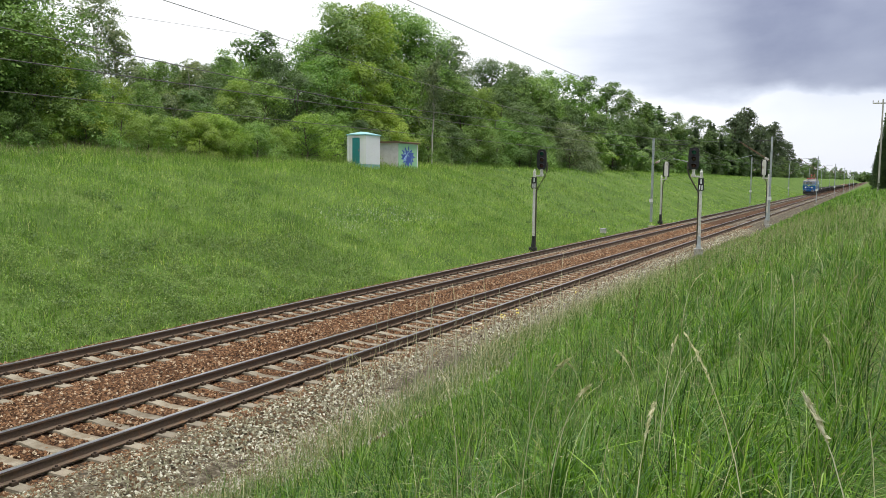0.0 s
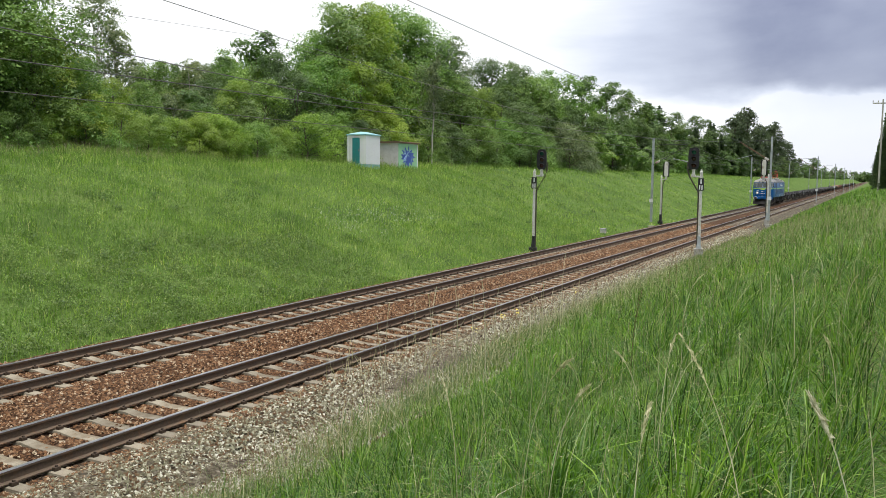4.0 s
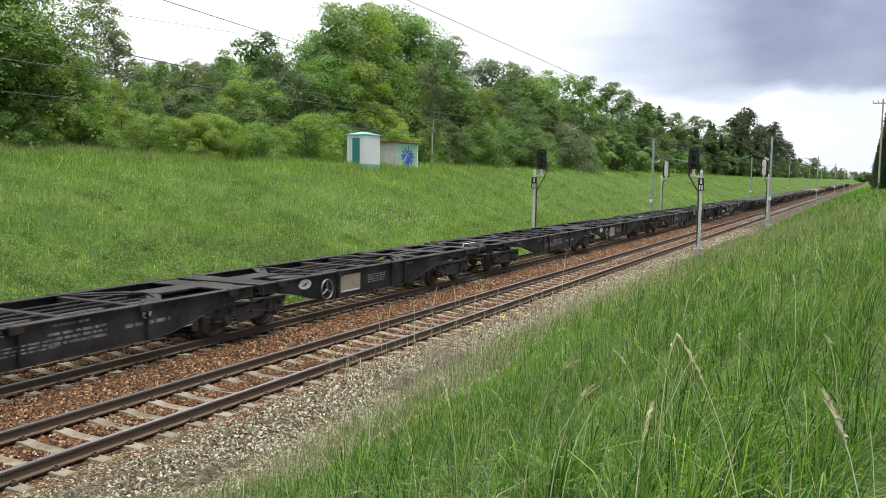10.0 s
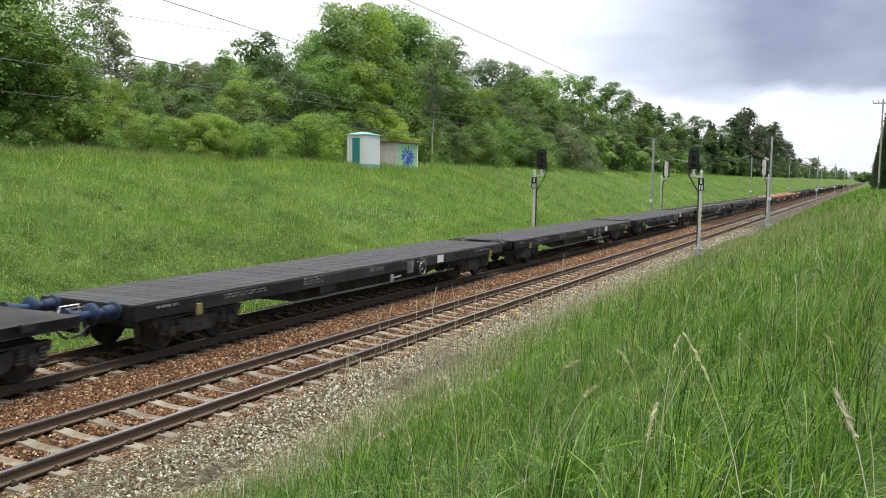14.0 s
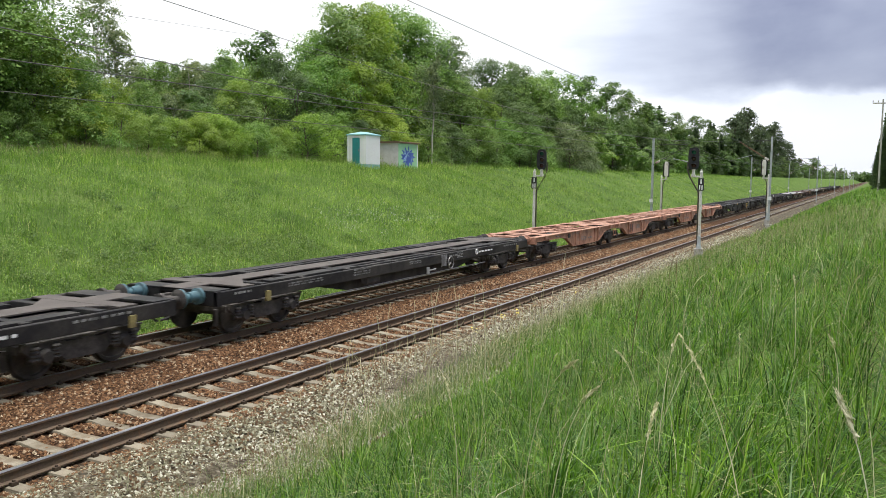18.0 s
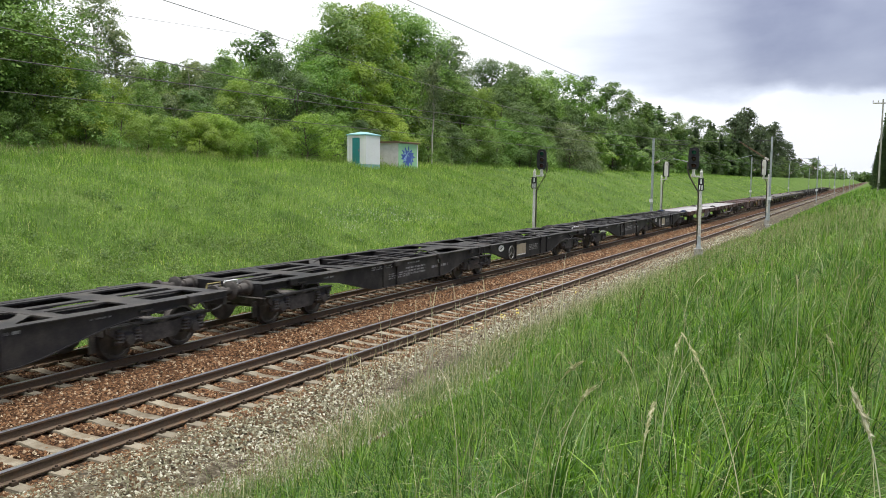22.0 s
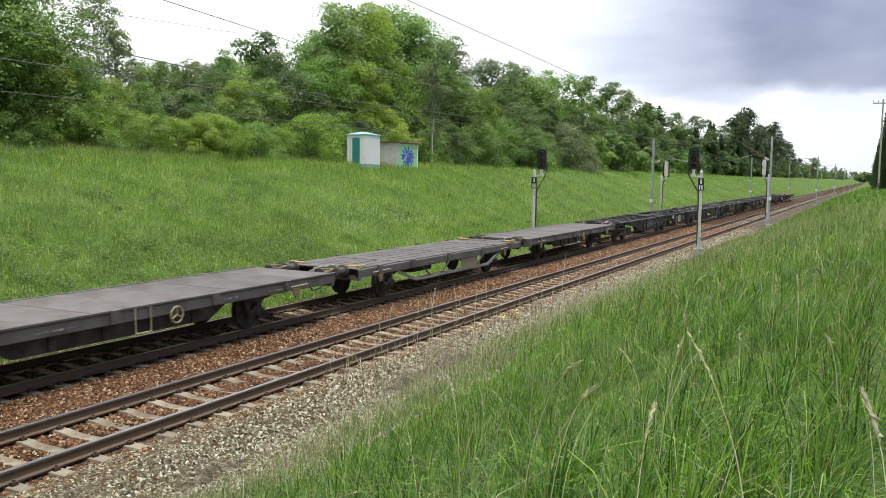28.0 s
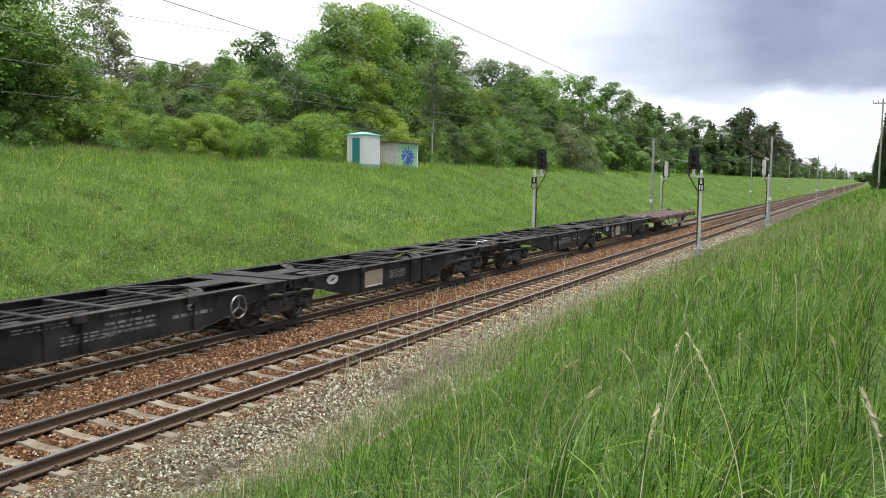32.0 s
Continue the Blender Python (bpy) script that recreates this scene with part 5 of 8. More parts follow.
    ok = (e > -0.5) & (e < 1.7) & (rng.uniform(0, 1, len(x)) < (0.1 + np.exp(-1.6 * np.clip(e, 0, 2))) * (0.3 + patch(x * 1.5, y * 1.5)))
    x, y = x[ok], y[ok]
    v, f = blades(rng, x, y, rng.uniform(0.1, 0.42, len(x)), (0.004 + 0.0003 * y) * rng.uniform(0.6, 1.4, len(x)), 0.5, 2)
    tagged(new("verge_grass", array_mesh("verge_grass", v, f, VERGE)), "sparse half-dry grass creeping over the ballast", "grass", kind="stuff")
    x, y = sow(30000, (1.6, 4.6), (5.5, 34), 1.15)
    e = edge_of_ballast(y) - x
    drift = patch(x * 1.3 + 2, y * 0.9)
    ok = (e > -0.3) & (e < 1.5) & (rng.uniform(0, 1, len(x)) < np.exp(-1.5 * np.clip(e, 0, 3)) * np.clip(2.2 * drift - 0.7, 0, 1))
    x, y, out, core = tufts_of(rng, x[ok], y[ok], 0.34)
    v, f = blades(rng, x, y, (0.14 + 0.3 * core) * rng.uniform(0.5, 1.4, len(x)), 0.007 * (0.6 + y / 30) * rng.uniform(0.6, 1.4, len(x)), 0.5, 3, out)
    tagged(new("shoulder_tufts", array_mesh("shoulder_tufts", v, f, GRASS_BLUE)), "grey-green weedy tufts spreading over the ballast shoulder", "grass", kind="stuff")
    # weedy grass of the far bank
    for n, yr, power, wid, hh, name in ((136000, (4, 60), 1.0, 0.0136, 0.30, "bank_grass"), (46000, (60, 260), 1.4, 0.034, 0.26, "far_bank_grass")):
        x, y = sow(n, (-25.5, -6.6), yr, power)
        lump = patch(x * 0.6, y * 0.6) * 0.5 + patch(x * 1.7 + 3, y * 1.7) * 0.5
        h = hh * (0.35 + 1.25 * lump) * rng.uniform(0.5, 1.35, len(x)) * np.where(x < -19, 1.35, 1.0)
        v, f = blades(rng, x, y, h, wid * rng.uniform(0.6, 1.4, len(x)), 0.5, 2)
        tagged(new(name, array_mesh(name, v, f, GRASS_BANK)), "green weedy grass on the far cutting slope", "grass", kind="stuff")
    # pale flowering grass in drifts on the far bank
    x = rng.uniform(-23, -8, 34000)
    y = 26 + 54 * rng.uniform(0, 1, 34000)
    ok = rng.uniform(0, 1, 34000) < patch(x * 0.45 + 1, y * 0.3) ** 1.5 * np.clip((y - 22) / 12, 0.2, 1)
    x, y = x[ok], y[ok]
    v, f = blades(rng, x, y, rng.uniform(0.3, 0.6, len(x)), rng.uniform(0.008, 0.018, len(x)), 0.35, 2)
    tagged(new("bank_stalks", array_mesh("bank_stalks", v, f, BANK_PALE)), "pale flowering grass in drifts on the far bank", "grass", kind="stuff")
    x, y = rng.uniform(-24.4, -20.6, 9000), 18 + 50 * rng.uniform(0, 1, 9000) ** 1.2
    ok = rng.uniform(0, 1, 9000) < np.where(y < 36, 0.4, 0.2) * (0.2 + patch(x * 0.8, y * 0.4))
    x, y = x[ok], y[ok]
    v, f = blades(rng, x, y, rng.uniform(0.4, 0.95, len(x)), rng.uniform(0.008, 0.02, len(x)), 0.5, 2)
    tagged(new("ridge_grass", array_mesh("ridge_grass", v, f, PANICLE)), "tall pale flowering grass along the top of the bank", "grass", kind="stuff")
    # coarser growth outside the view
    for name, label, xr, yr, mat, hh in (("outer_meadow", "meadow grass of the near bank", (3.6, 18), (-22, 30), GRASS, 0.5), ("outer_bank_grass", "grass of the far bank", (-25.5, -6.6), (-24, 16), GRASS_BANK, 0.32)):
        x, y = rng.uniform(*xr, 16000), rng.uniform(*yr, 16000)
        ok = ~in_view(x, y) & (np.hypot(x - 10.4, y) > 1.6)
        x, y = x[ok], y[ok]
        v, f = blades(rng, x, y, hh * rng.uniform(0.5, 1.3, len(x)), rng.uniform(0.015, 0.04, len(x)), 0.5, 2)
        tagged(new(name, array_mesh(name, v, f, mat)), label, "grass", kind="stuff")
    # dry stalks with seed heads, some over the ballast's edge
    x, y = sow(2600, (2.0, 14.5), (2.0, 45), 1.35)
    ok = (x > edge_of_ballast(y) - 0.45) & (rng.uniform(0, 1, len(x)) < 0.3 + patch(x * 0.5, y * 0.5)) & (np.hypot(x - 10.4, y) > 1.5)
    x, y = x[ok], y[ok]
    xs, ys = sow(700, (1.7, 4.4), (9, 30), 1.1)
    lone = (np.abs(xs - edge_of_ballast(ys) - 0.05) < 0.55) & (rng.uniform(0, 1, len(xs)) < 0.15 + 0.8 * (np.sin(0.9 * ys) > 0.2))
    xc, yc = rng.choice([1.15, 1.35, 1.5, 1.8, 2.3], 110), rng.choice([13.4, 14.4, 15.6, 16.8, 17.5, 18.6, 20.4, 22.0, 24.5, 28.0], 110)
    xs, ys = np.concatenate([xs[lone], xc + rng.normal(size=110) * 0.12]), np.concatenate([ys[lone], yc + rng.normal(size=110) * 0.4])
    v, f = blades(rng, xs, ys, rng.uniform(0.5, 0.95, len(xs)) + np.where(xs < 1.7, 0.25, 0.0), np.full(len(xs), 0.012) * (0.6 + ys / 30), 0.45, 4)
    tagged(new("straw_stalks", array_mesh("straw_stalks", v, f, STRAW)), "dry straw-coloured stalks at the ballast edge", "grass", kind="stuff")
    xe, ye = sow(1700, (1.5, 5.4), (8, 34), 1.2)
    near = np.abs(xe - edge_of_ballast(ye) - 0.35) < 0.95
    x, y = np.concatenate([x, xe[near]]), np.concatenate([y, ye[near]])
    h = rng.uniform(0.5, 0.95, len(x)) * np.clip(0.55 + (x - edge_of_ballast(y)) / 3, 0.55, 1.05)
    v, f = blades(rng, x, y, h, np.full(len(x), 0.0034) * (1 + y / 18), 0.42, 3)
    tip = v.reshape(len(x), 7, 3)[:, 6]
    low = v.reshape(len(x), 7, 3)[:, 4]
    d = tip - low
    k = 11
    t = rng.uniform(0.05, 1.15, (len(x), k, 1))
    c = low[:, None] + d[:, None] * t + rng.normal(size=(len(x), k, 3)) * 0.009
    u = d[:, None] * 0.02 + rng.normal(size=(len(x), k, 3)) * 0.003
    w = rng.normal(size=(len(x), k, 3)) * 0.0009 * (1 + y[:, None, None] / 8)
    q = np.stack([c - u, c - w, c + u, c + w], 2).reshape(-1, 4, 3)
    qv = q.reshape(-1, 3)
    qi = np.arange(len(qv)).reshape(-1, 4)
    qf = np.concatenate([qi[:, [0, 1, 2]], qi[:, [0, 2, 3]]]) + len(v)
    tagged(new("seed_stalks", array_mesh("seed_stalks", np.concatenate([v, qv]), np.concatenate([f, qf]), SEED)), "pale dry grass stalks with feathery seed heads", "grass", kind="stuff")


build_grass()


def build_weeds():
    """Leafy weeds, flowers and a few tall plumes among the grass."""
    rng = np.random.RandomState(52)
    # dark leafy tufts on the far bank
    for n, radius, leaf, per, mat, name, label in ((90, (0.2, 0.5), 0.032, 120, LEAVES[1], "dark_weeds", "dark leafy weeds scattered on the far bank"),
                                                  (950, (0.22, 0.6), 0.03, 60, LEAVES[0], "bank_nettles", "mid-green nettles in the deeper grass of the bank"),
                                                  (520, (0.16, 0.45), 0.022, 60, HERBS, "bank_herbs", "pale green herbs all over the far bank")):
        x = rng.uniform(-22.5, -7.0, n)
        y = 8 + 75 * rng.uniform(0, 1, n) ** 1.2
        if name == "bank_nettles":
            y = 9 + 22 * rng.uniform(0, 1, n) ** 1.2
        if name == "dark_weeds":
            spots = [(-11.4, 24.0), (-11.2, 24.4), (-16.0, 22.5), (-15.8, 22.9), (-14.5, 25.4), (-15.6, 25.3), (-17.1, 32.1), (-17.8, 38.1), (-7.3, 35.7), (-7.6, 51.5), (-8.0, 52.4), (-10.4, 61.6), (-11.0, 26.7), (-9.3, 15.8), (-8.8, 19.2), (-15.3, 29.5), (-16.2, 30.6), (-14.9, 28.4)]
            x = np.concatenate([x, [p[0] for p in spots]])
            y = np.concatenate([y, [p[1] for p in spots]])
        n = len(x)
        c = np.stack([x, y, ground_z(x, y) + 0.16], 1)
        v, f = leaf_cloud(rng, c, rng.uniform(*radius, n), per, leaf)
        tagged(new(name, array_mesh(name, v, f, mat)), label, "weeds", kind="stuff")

    n = 1500
    x = -6.9 - 5.6 * rng.uniform(0, 1, n) ** 1.3
    y = 8 + 22 * rng.uniform(0, 1, n)
    keep = rng.uniform(0, 1, n) < 0.25 + patch(x * 0.9 + 7, y * 0.7)
    x, y = x[keep], y[keep]
    v, f = leaf_cloud(rng, np.stack([x, y, ground_z(x, y) + 0.14], 1), rng.uniform(0.18, 0.42, len(x)), 46, 0.03)
    tagged(new("foot_growth", array_mesh("foot_growth", v, f, LEAVES[1])), "dark green leafy growth at the foot of the bank", "weeds", kind="stuff")

    def petals(name, label, mat, x, y, lift, size):
        n = len(x)
        z = ground_z(x, y) + lift
        c = np.stack([x, y, z], 1)
        a = rng.uniform(0, 6.283, n)
        u = np.stack([np.cos(a), np.sin(a), rng.uniform(-0.4, 0.4, n)], 1) * size[:, None]
        w = np.stack([-np.sin(a), np.cos(a), rng.uniform(-0.4, 0.4, n)], 1) * size[:, None]
        v = np.stack([c - u, c - w, c + u, c + w], 1).reshape(-1, 3)
        tagged(new(name, array_mesh(name, v, np.arange(4 * n).reshape(-1, 4), mat)), label, "flowers", kind="stuff")

    # white umbels in drifts on the far bank
    cx, cy = rng.choice([-12.5, -13.0, -12.2, -11.7], 2000), rng.choice([34.0, 36.5, 39.0, 41.5], 2000)
    x, y = cx + rng.normal(size=2000) * 0.9, cy + rng.normal(size=2000) * 1.6
    petals("white_umbels", "small white flowers drifting over the far bank", FLOWER_W, x, y, rng.uniform(0.25, 0.5, 2000), rng.uniform(0.009, 0.02, 2000))
    x, y = rng.uniform(-19, -7.5, 160), 12 + 60 * rng.uniform(0, 1, 160)
    petals("bank_buttercups", "small yellow flowers on the far bank", FLOWER_Y, x, y, rng.uniform(0.25, 0.42, 160), rng.uniform(0.01, 0.018, 160))
    # yellow flowers at the ballast's edge
    x, y = 2.5 + rng.normal(size=40) * 0.06, rng.choice([18.9, 18.9, 19.9, 17.3, 24.5], 40) + rng.normal(size=40) * 0.09
    petals("edge_flowers", "yellow flowers at the ballast edge", FLOWER_Y, x, y, rng.uniform(0.62, 0.8, 40), rng.uniform(0.018, 0.032, 40))

    def stalk_of(name, label, base, bend, tip, start, n, thick, mat, group):
        """A single stalk that bows from its root to its tip, with a plume of fine bracts along its upper part."""
        z = float(ground_z(base[0], base[1]))
        root = np.array([base[0], base[1], z])
        c1, c2 = np.array(bend) - root, np.array(tip) - root
        at = lambda q: np.outer(2 * q * (1 - q), c1) + np.outer(q * q, c2)
        slope = lambda q: np.outer(2 - 4 * q, c1) + np.outer(2 * q, c2)
        t = thing(name, label, "grass", group, pose(*root))
        part("stalk", Shape().tube([tuple(p) for p in at(np.linspace(0, 1, 9))], 0.0022 + 0.00022 * base[1], 5, 0.001 + 0.0001 * base[1]), mat, t)
        q = start + (1 - start) * rng.uniform(0, 1, n)
        swell = np.sin(np.pi * np.clip((q - start) / (1 - start), 0.03, 0.97)) ** 0.6
        c = at(q) + rng.normal(size=(n, 3)) * (thick * swell)[:, None]
        u = slope(q)
        u = u / np.linalg.norm(u, axis=1, keepdims=True) * 0.010 + rng.normal(size=(n, 3)) * 0.004
        w = rng.normal(size=(n, 3)) * 0.0016
        v = np.stack([c - u, c - w, c + u, c + w], 1).reshape(-1, 3)
        part("plume", array_mesh("plume", v, np.arange(4 * n).reshape(-1, 4), mat), None, t)
        return t, root

    # tall plumed grasses close by, which the wind leans over
    r = random.Random(77)
    label = "tall pale grass stalk with a feathery plume"
    near = [((10.45, 2.23), (10.44, 2.18, 3.05), (10.28, 2.23, 3.27), 0.80, 170, 0.0034), ((10.11, 2.78), (10.12, 2.76, 2.95), (9.81, 3.09, 3.24), 0.78, 90, 0.0026),
            ((9.83, 2.40), (9.80, 2.44, 2.95), (9.82, 2.64, 3.09), 0.78, 90, 0.003)]
    for k, (base, bend, tip, start, n, thick) in enumerate(near):
        t, root = stalk_of("plume_grass", label, base, bend, tip, start, n, thick, PLUME if k == 0 else SEED, "plumed grass stalks")
        SWAYS.append((t, root, 10.0 if k == 0 else 1.0, k))
    for k, (x, y) in enumerate([(9.9, 7.4), (9.2, 5.2), (8.4, 6.6), (10.2, 9.0), (7.6, 7.4), (8.8, 8.4), (7.0, 9.5), (9.4, 10.5), (6.2, 11.0), (10.3, 5.0), (5.2, 13.0), (8.2, 11.5), (9.0, 3.6), (9.5, 4.2), (8.3, 4.4), (9.3, 3.1), (10.7, 6.2)]):
        h, a = r.uniform(0.65, 0.95), r.uniform(0, 6.283)
        reach = r.uniform(0.08, 0.32)
        z = float(ground_z(x, y))
        t, root = stalk_of("plume_grass", label, (x, y), (x + 0.1 * reach * math.cos(a), y + 0.1 * reach * math.sin(a), z + 0.85 * h), (x + reach * math.cos(a), y + reach * math.sin(a), z + h), r.uniform(0.66, 0.82), 110, 0.0038, SEED, "plumed grass stalks")
        SWAYS.append((t, root, 2.5, k))
    # tall thin reed grass beside the shoulder
    for k, (x, y, z) in enumerate([(3.30, 12.11, 1.67), (3.65, 12.33, 1.70), (4.00, 12.17, 1.86), (4.35, 11.74, 2.07), (3.30, 14.45, 1.73), (3.65, 14.01, 1.59), (4.00, 13.97, 1.70), (4.35, 13.46, 2.03), (3.30, 16.79, 1.44), (3.65, 17.63, 0.99), (4.00, 17.52, 1.49), (4.35, 17.98, 2.13), (3.30, 11.64, 1.50)]):
        dx, dy = 0.10 * math.cos(2.4 * k), 0.16 * math.sin(2.4 * k)
        t, root = stalk_of("reed_grass", "tall thin straw-coloured reed stalk by the ballast", (x - dx, y - dy), (x - dx, y - dy, z - 0.45), (x, y, z), 0.72, 90, 0.006, PLUME, "reed stalks")
        SWAYS.append((t, root, 1.0, k))
    # brown seed spikes of dock
    for x, y, dx in ((6.0, 21.0, 0.12), (6.1, 21.5, -0.05), (8.1, 9.2, 0.1)):
        z = float(ground_z(x, y))
        t, root = stalk_of("dock_plant", "dry brown dock spike standing over the grass", (x, y), (x, y, z + 0.7), (x + dx, y, z + 1.05), 0.5, 170, 0.014, DOCK, "dock spikes")
        SWAYS.append((t, root, 1.5, 5))


SWAYS = []            # thing, root, lean gained over the clip in degrees, phase
build_weeds()

# ---- the train: shared running gear ----
SHARED = {}


def wheel_mesh(r):
    key = ("wheel", r)
    if key not in SHARED:
        s = Shape().lathe([(-0.07, 0.1), (-0.07, r * 0.80), (-0.065, r + 0.03), (-0.04, r + 0.03), (-0.03, r), (0.065, r - 0.005), (0.065, r * 0.84), (0.02, r * 0.8), (0.035, r * 0.35), (0.075, 0.12), (0.075, 0.05)], (0, 0, 0), "x", 16)
        SHARED[key] = s.mesh("wheel", RUN_GEAR)
    return SHARED[key]


def coil_mesh():
    if "coil" not in SHARED:
        s = Shape()
        prof = []
        for k in range(4):
            prof += [(k * 0.067, 0.08), (k * 0.067 + 0.034, 0.11)]
        s.lathe(prof + [(0.27, 0.08)], (0, 0, 0), "z", 7)
        SHARED["coil"] = s.mesh("spring", BOGIE)
    return SHARED["coil"]


def axle_box_mesh():
    if "abox" not in SHARED:
        s = Shape().lathe([(-0.12, 0.15), (0.06, 0.16), (0.1, 0.12), (0.14, 0.11), (0.15, 0.02)], (0, 0, 0), "x", 12)
        s.box(-0.1, 0.06, -0.3, 0.3, -0.1, 0.02, 0.02)
        SHARED["abox"] = s.mesh("axle_box", RUN_GEAR)
    return SHARED["abox"]


def freight_bogie(parent, y, half_base=0.9):
    """Two-axle freight bogie with cranked side frames, coil springs and exposed wheels."""
    if "bogie" not in SHARED:
        s = Shape()
        for sx in (-1, 1):
            pol = [(-1.35, 0.62), (-1.2, 0.5), (-0.62, 0.5), (-0.45, 0.32), (0.45, 0.32), (0.62, 0.5), (1.2, 0.5), (1.35, 0.62), (1.35, 0.72), (0.7, 0.74), (0.42, 0.66), (-0.42, 0.66), (-0.7, 0.74), (-1.35, 0.72)]
            s.prism(pol, "x", sx * 1.08 - 0.045, sx * 1.08 + 0.045)
            s.box(sx * 1.08 - 0.1, sx * 1.08 + 0.1, -1.34, 1.34, 0.72, 0.75)
            s.box(sx * 1.05 - 0.05, sx * 1.05 + 0.05, -0.2, 0.2, 0.42, 0.72, 0.02)
            for q in (-0.9, 0.9):
                s.box(sx * 1.06 - 0.07, sx * 1.06 + 0.07, q - 0.13, q + 0.13, 0.58, 0.76, 0.02)
                s.box(sx * 1.08 - 0.05, sx * 1.08 + 0.05, q - 0.36, q + 0.36, 0.66, 0.71, 0.01)
                s.box(sx * 0.76 - 0.05, sx * 0.76 + 0.05, q - 0.62, q - 0.5, 0.24, 0.62, 0.02)
                s.box(sx * 0.76 - 0.05, sx * 0.76 + 0.05, q + 0.5, q + 0.62, 0.24, 0.62, 0.02)
            s.tube([(sx * 1.08, -1.3, 0.68), (sx * 1.1, -0.5, 0.42), (sx * 1.1, 0.5, 0.42), (sx * 1.08, 1.3, 0.68)], 0.02, 5)
        s.box(-1.0, 1.0, -0.22, 0.22, 0.42, 0.72, 0.03)
        for q in (-1.32, 1.32):
            s.box(-1.0, 1.0, q - 0.05, q + 0.05, 0.55, 0.7)
        for q in (-0.9, 0.9):
            s.tube([(-0.75, q, 0.46), (0.75, q, 0.46)], 0.08, 8)
        SHARED["bogie"] = s.mesh("bogie", BOGIE)
    b = part("bogie", SHARED["bogie"], None, parent, at=pose(0, y, 0))
    for q in (-half_base, half_base):
        for sx in (-1, 1):
            part("wheel", wheel_mesh(0.46), None, b, at=pose(sx * 0.76, q, 0.46, 0, 0, 0 if sx > 0 else 180))
            part("axle_box", axle_box_mesh(), None, b, at=pose(sx * 1.1, q, 0.46, 0, 0, 0 if sx > 0 else 180))
            for d in (-0.22, 0.22):
                part("spring", coil_mesh(), None, b, at=pose(sx * 1.13, q + d, 0.4))
    return b


def buffer_mesh(tint):
    key = ("buffer", tint.name)
    if key not in SHARED:
        s = Shape().lathe([(0.0, 0.05), (0.0, 0.2), (0.03, 0.225), (0.055, 0.2), (0.07, 0.085), (0.26, 0.085), (0.27, 0.12), (0.5, 0.13), (0.52, 0.19), (0.6, 0.19)], (0, 0, 0), "y", 16)
        SHARED[key] = s.mesh("buffer", tint)
    return SHARED[key]


def wagon_ends(w, length, tint, deck=1.15, rail_paint=None):
    """Buffers, draw hooks and a shunter's handrail at each end."""
    for y, turn in ((0, 0), (length, 180)):
        for x in (-0.875, 0.875):
            part("buffer", buffer_mesh(tint), None, w, at=pose(x, y, 1.03, 0, 0, turn))
        s = 1 if turn == 0 else -1
        part("coupler", Shape().box(-0.05, 0.05, min(y + s * 0.16, y + s * 0.62), max(y + s * 0.16, y + s * 0.62), 0.95, 1.05, 0.015).tube([(0, y + s * 0.2, 0.95), (0.02, y + s * 0.1, 0.72), (0, y + s * 0.28, 0.6), (0.02, y + s * 0.45, 0.7)], 0.03, 6), RUN_GEAR, w)
        part("brake_hose", Shape().tube([(0.35, y + s * 0.6, 0.9), (0.35, y + s * 0.4, 0.72), (0.33, y + s * 0.2, 0.55), (0.25, y + s * 0.05, 0.5)], 0.025, 6), RUBBER, w)
        if rail_paint is not None:
            part("handrail", Shape().tube([(0.62, y + s * 0.55, deck - 0.05), (0.62, y + s * 0.5, deck + 0.09), (0.62, y + s * 0.08, deck + 0.09), (0.62, y + s * 0.05, deck - 0.12), (0.62, y + s * 0.5, deck - 0.12)], 0.018, 6), rail_paint, w, "bent grab rail")


def bars(w, items, mat=None, x=1.352, name="marking"):
    """Painted lettering too small to read: rows of short plain bars on a side face. Items: y, z, width, height, rows."""
    rng = random.Random(5)
    s = Shape()
    for y, z, wd, h, rows in items:
        step = h / rows
        for r in range(rows):
            c = y
            while c < y + wd:
                l = min(rng.uniform(0.08, 0.3), y + wd - c)
                for sx in (-1, 1):
                    s.box(min(sx * x, sx * (x + 0.004)), max(sx * x, sx * (x + 0.004)), c, c + l * 0.85, z + r * step, z + r * step + step * 0.55)
                c += l + 0.03
    return tagged(part(name, s, mat or MARK_GREY, w), kind="stuff")


def hand_wheel(w, y, z, mat, x=1.37, r=0.26):
    for sx in (-1, 1):
        s = Shape().hoop((sx * x, y, z), "x", r, 0.022, 20, 6)
        for a in (90, 210, 330):
            s.tube([(sx * x, y, z), (sx * x, y + r * math.cos(radians(a)), z + r * math.sin(radians(a)))], 0.018, 5)
        s.tube([(sx * x, y, z), (sx * (x - 0.2), y, z)], 0.03, 6)
        part("hand_wheel", s, mat, w, "spoked brake hand wheel")


def holed_plate(xb, yb, holes, z0, z1):
    """A plate cut into cells by xb and yb with some cells left open; one connected mesh."""
    s = Shape()
    nx, ny = len(xb), len(yb)
    v = [(x, y, z) for z in (z1, z0) for y in yb for x in xb]
    n = nx * ny
    full = {(i, j) for i in range(nx - 1) for j in range(ny - 1) if (i, j) not in holes}
    f = []
    for i, j in sorted(full):
        a, b, c, d = j * nx + i, j * nx + i + 1, (j + 1) * nx + i + 1, (j + 1) * nx + i
        f += [(a, b, c, d), (d + n, c + n, b + n, a + n)]
        for (di, dj), (p, q) in (((0, -1), (a, b)), ((1, 0), (b, c)), ((0, 1), (c, d)), ((-1, 0), (d, a))):
            if (i + di, j + dj) not in full:
                f.append((p, p + n, q + n, q))
    return s.add(v, f)


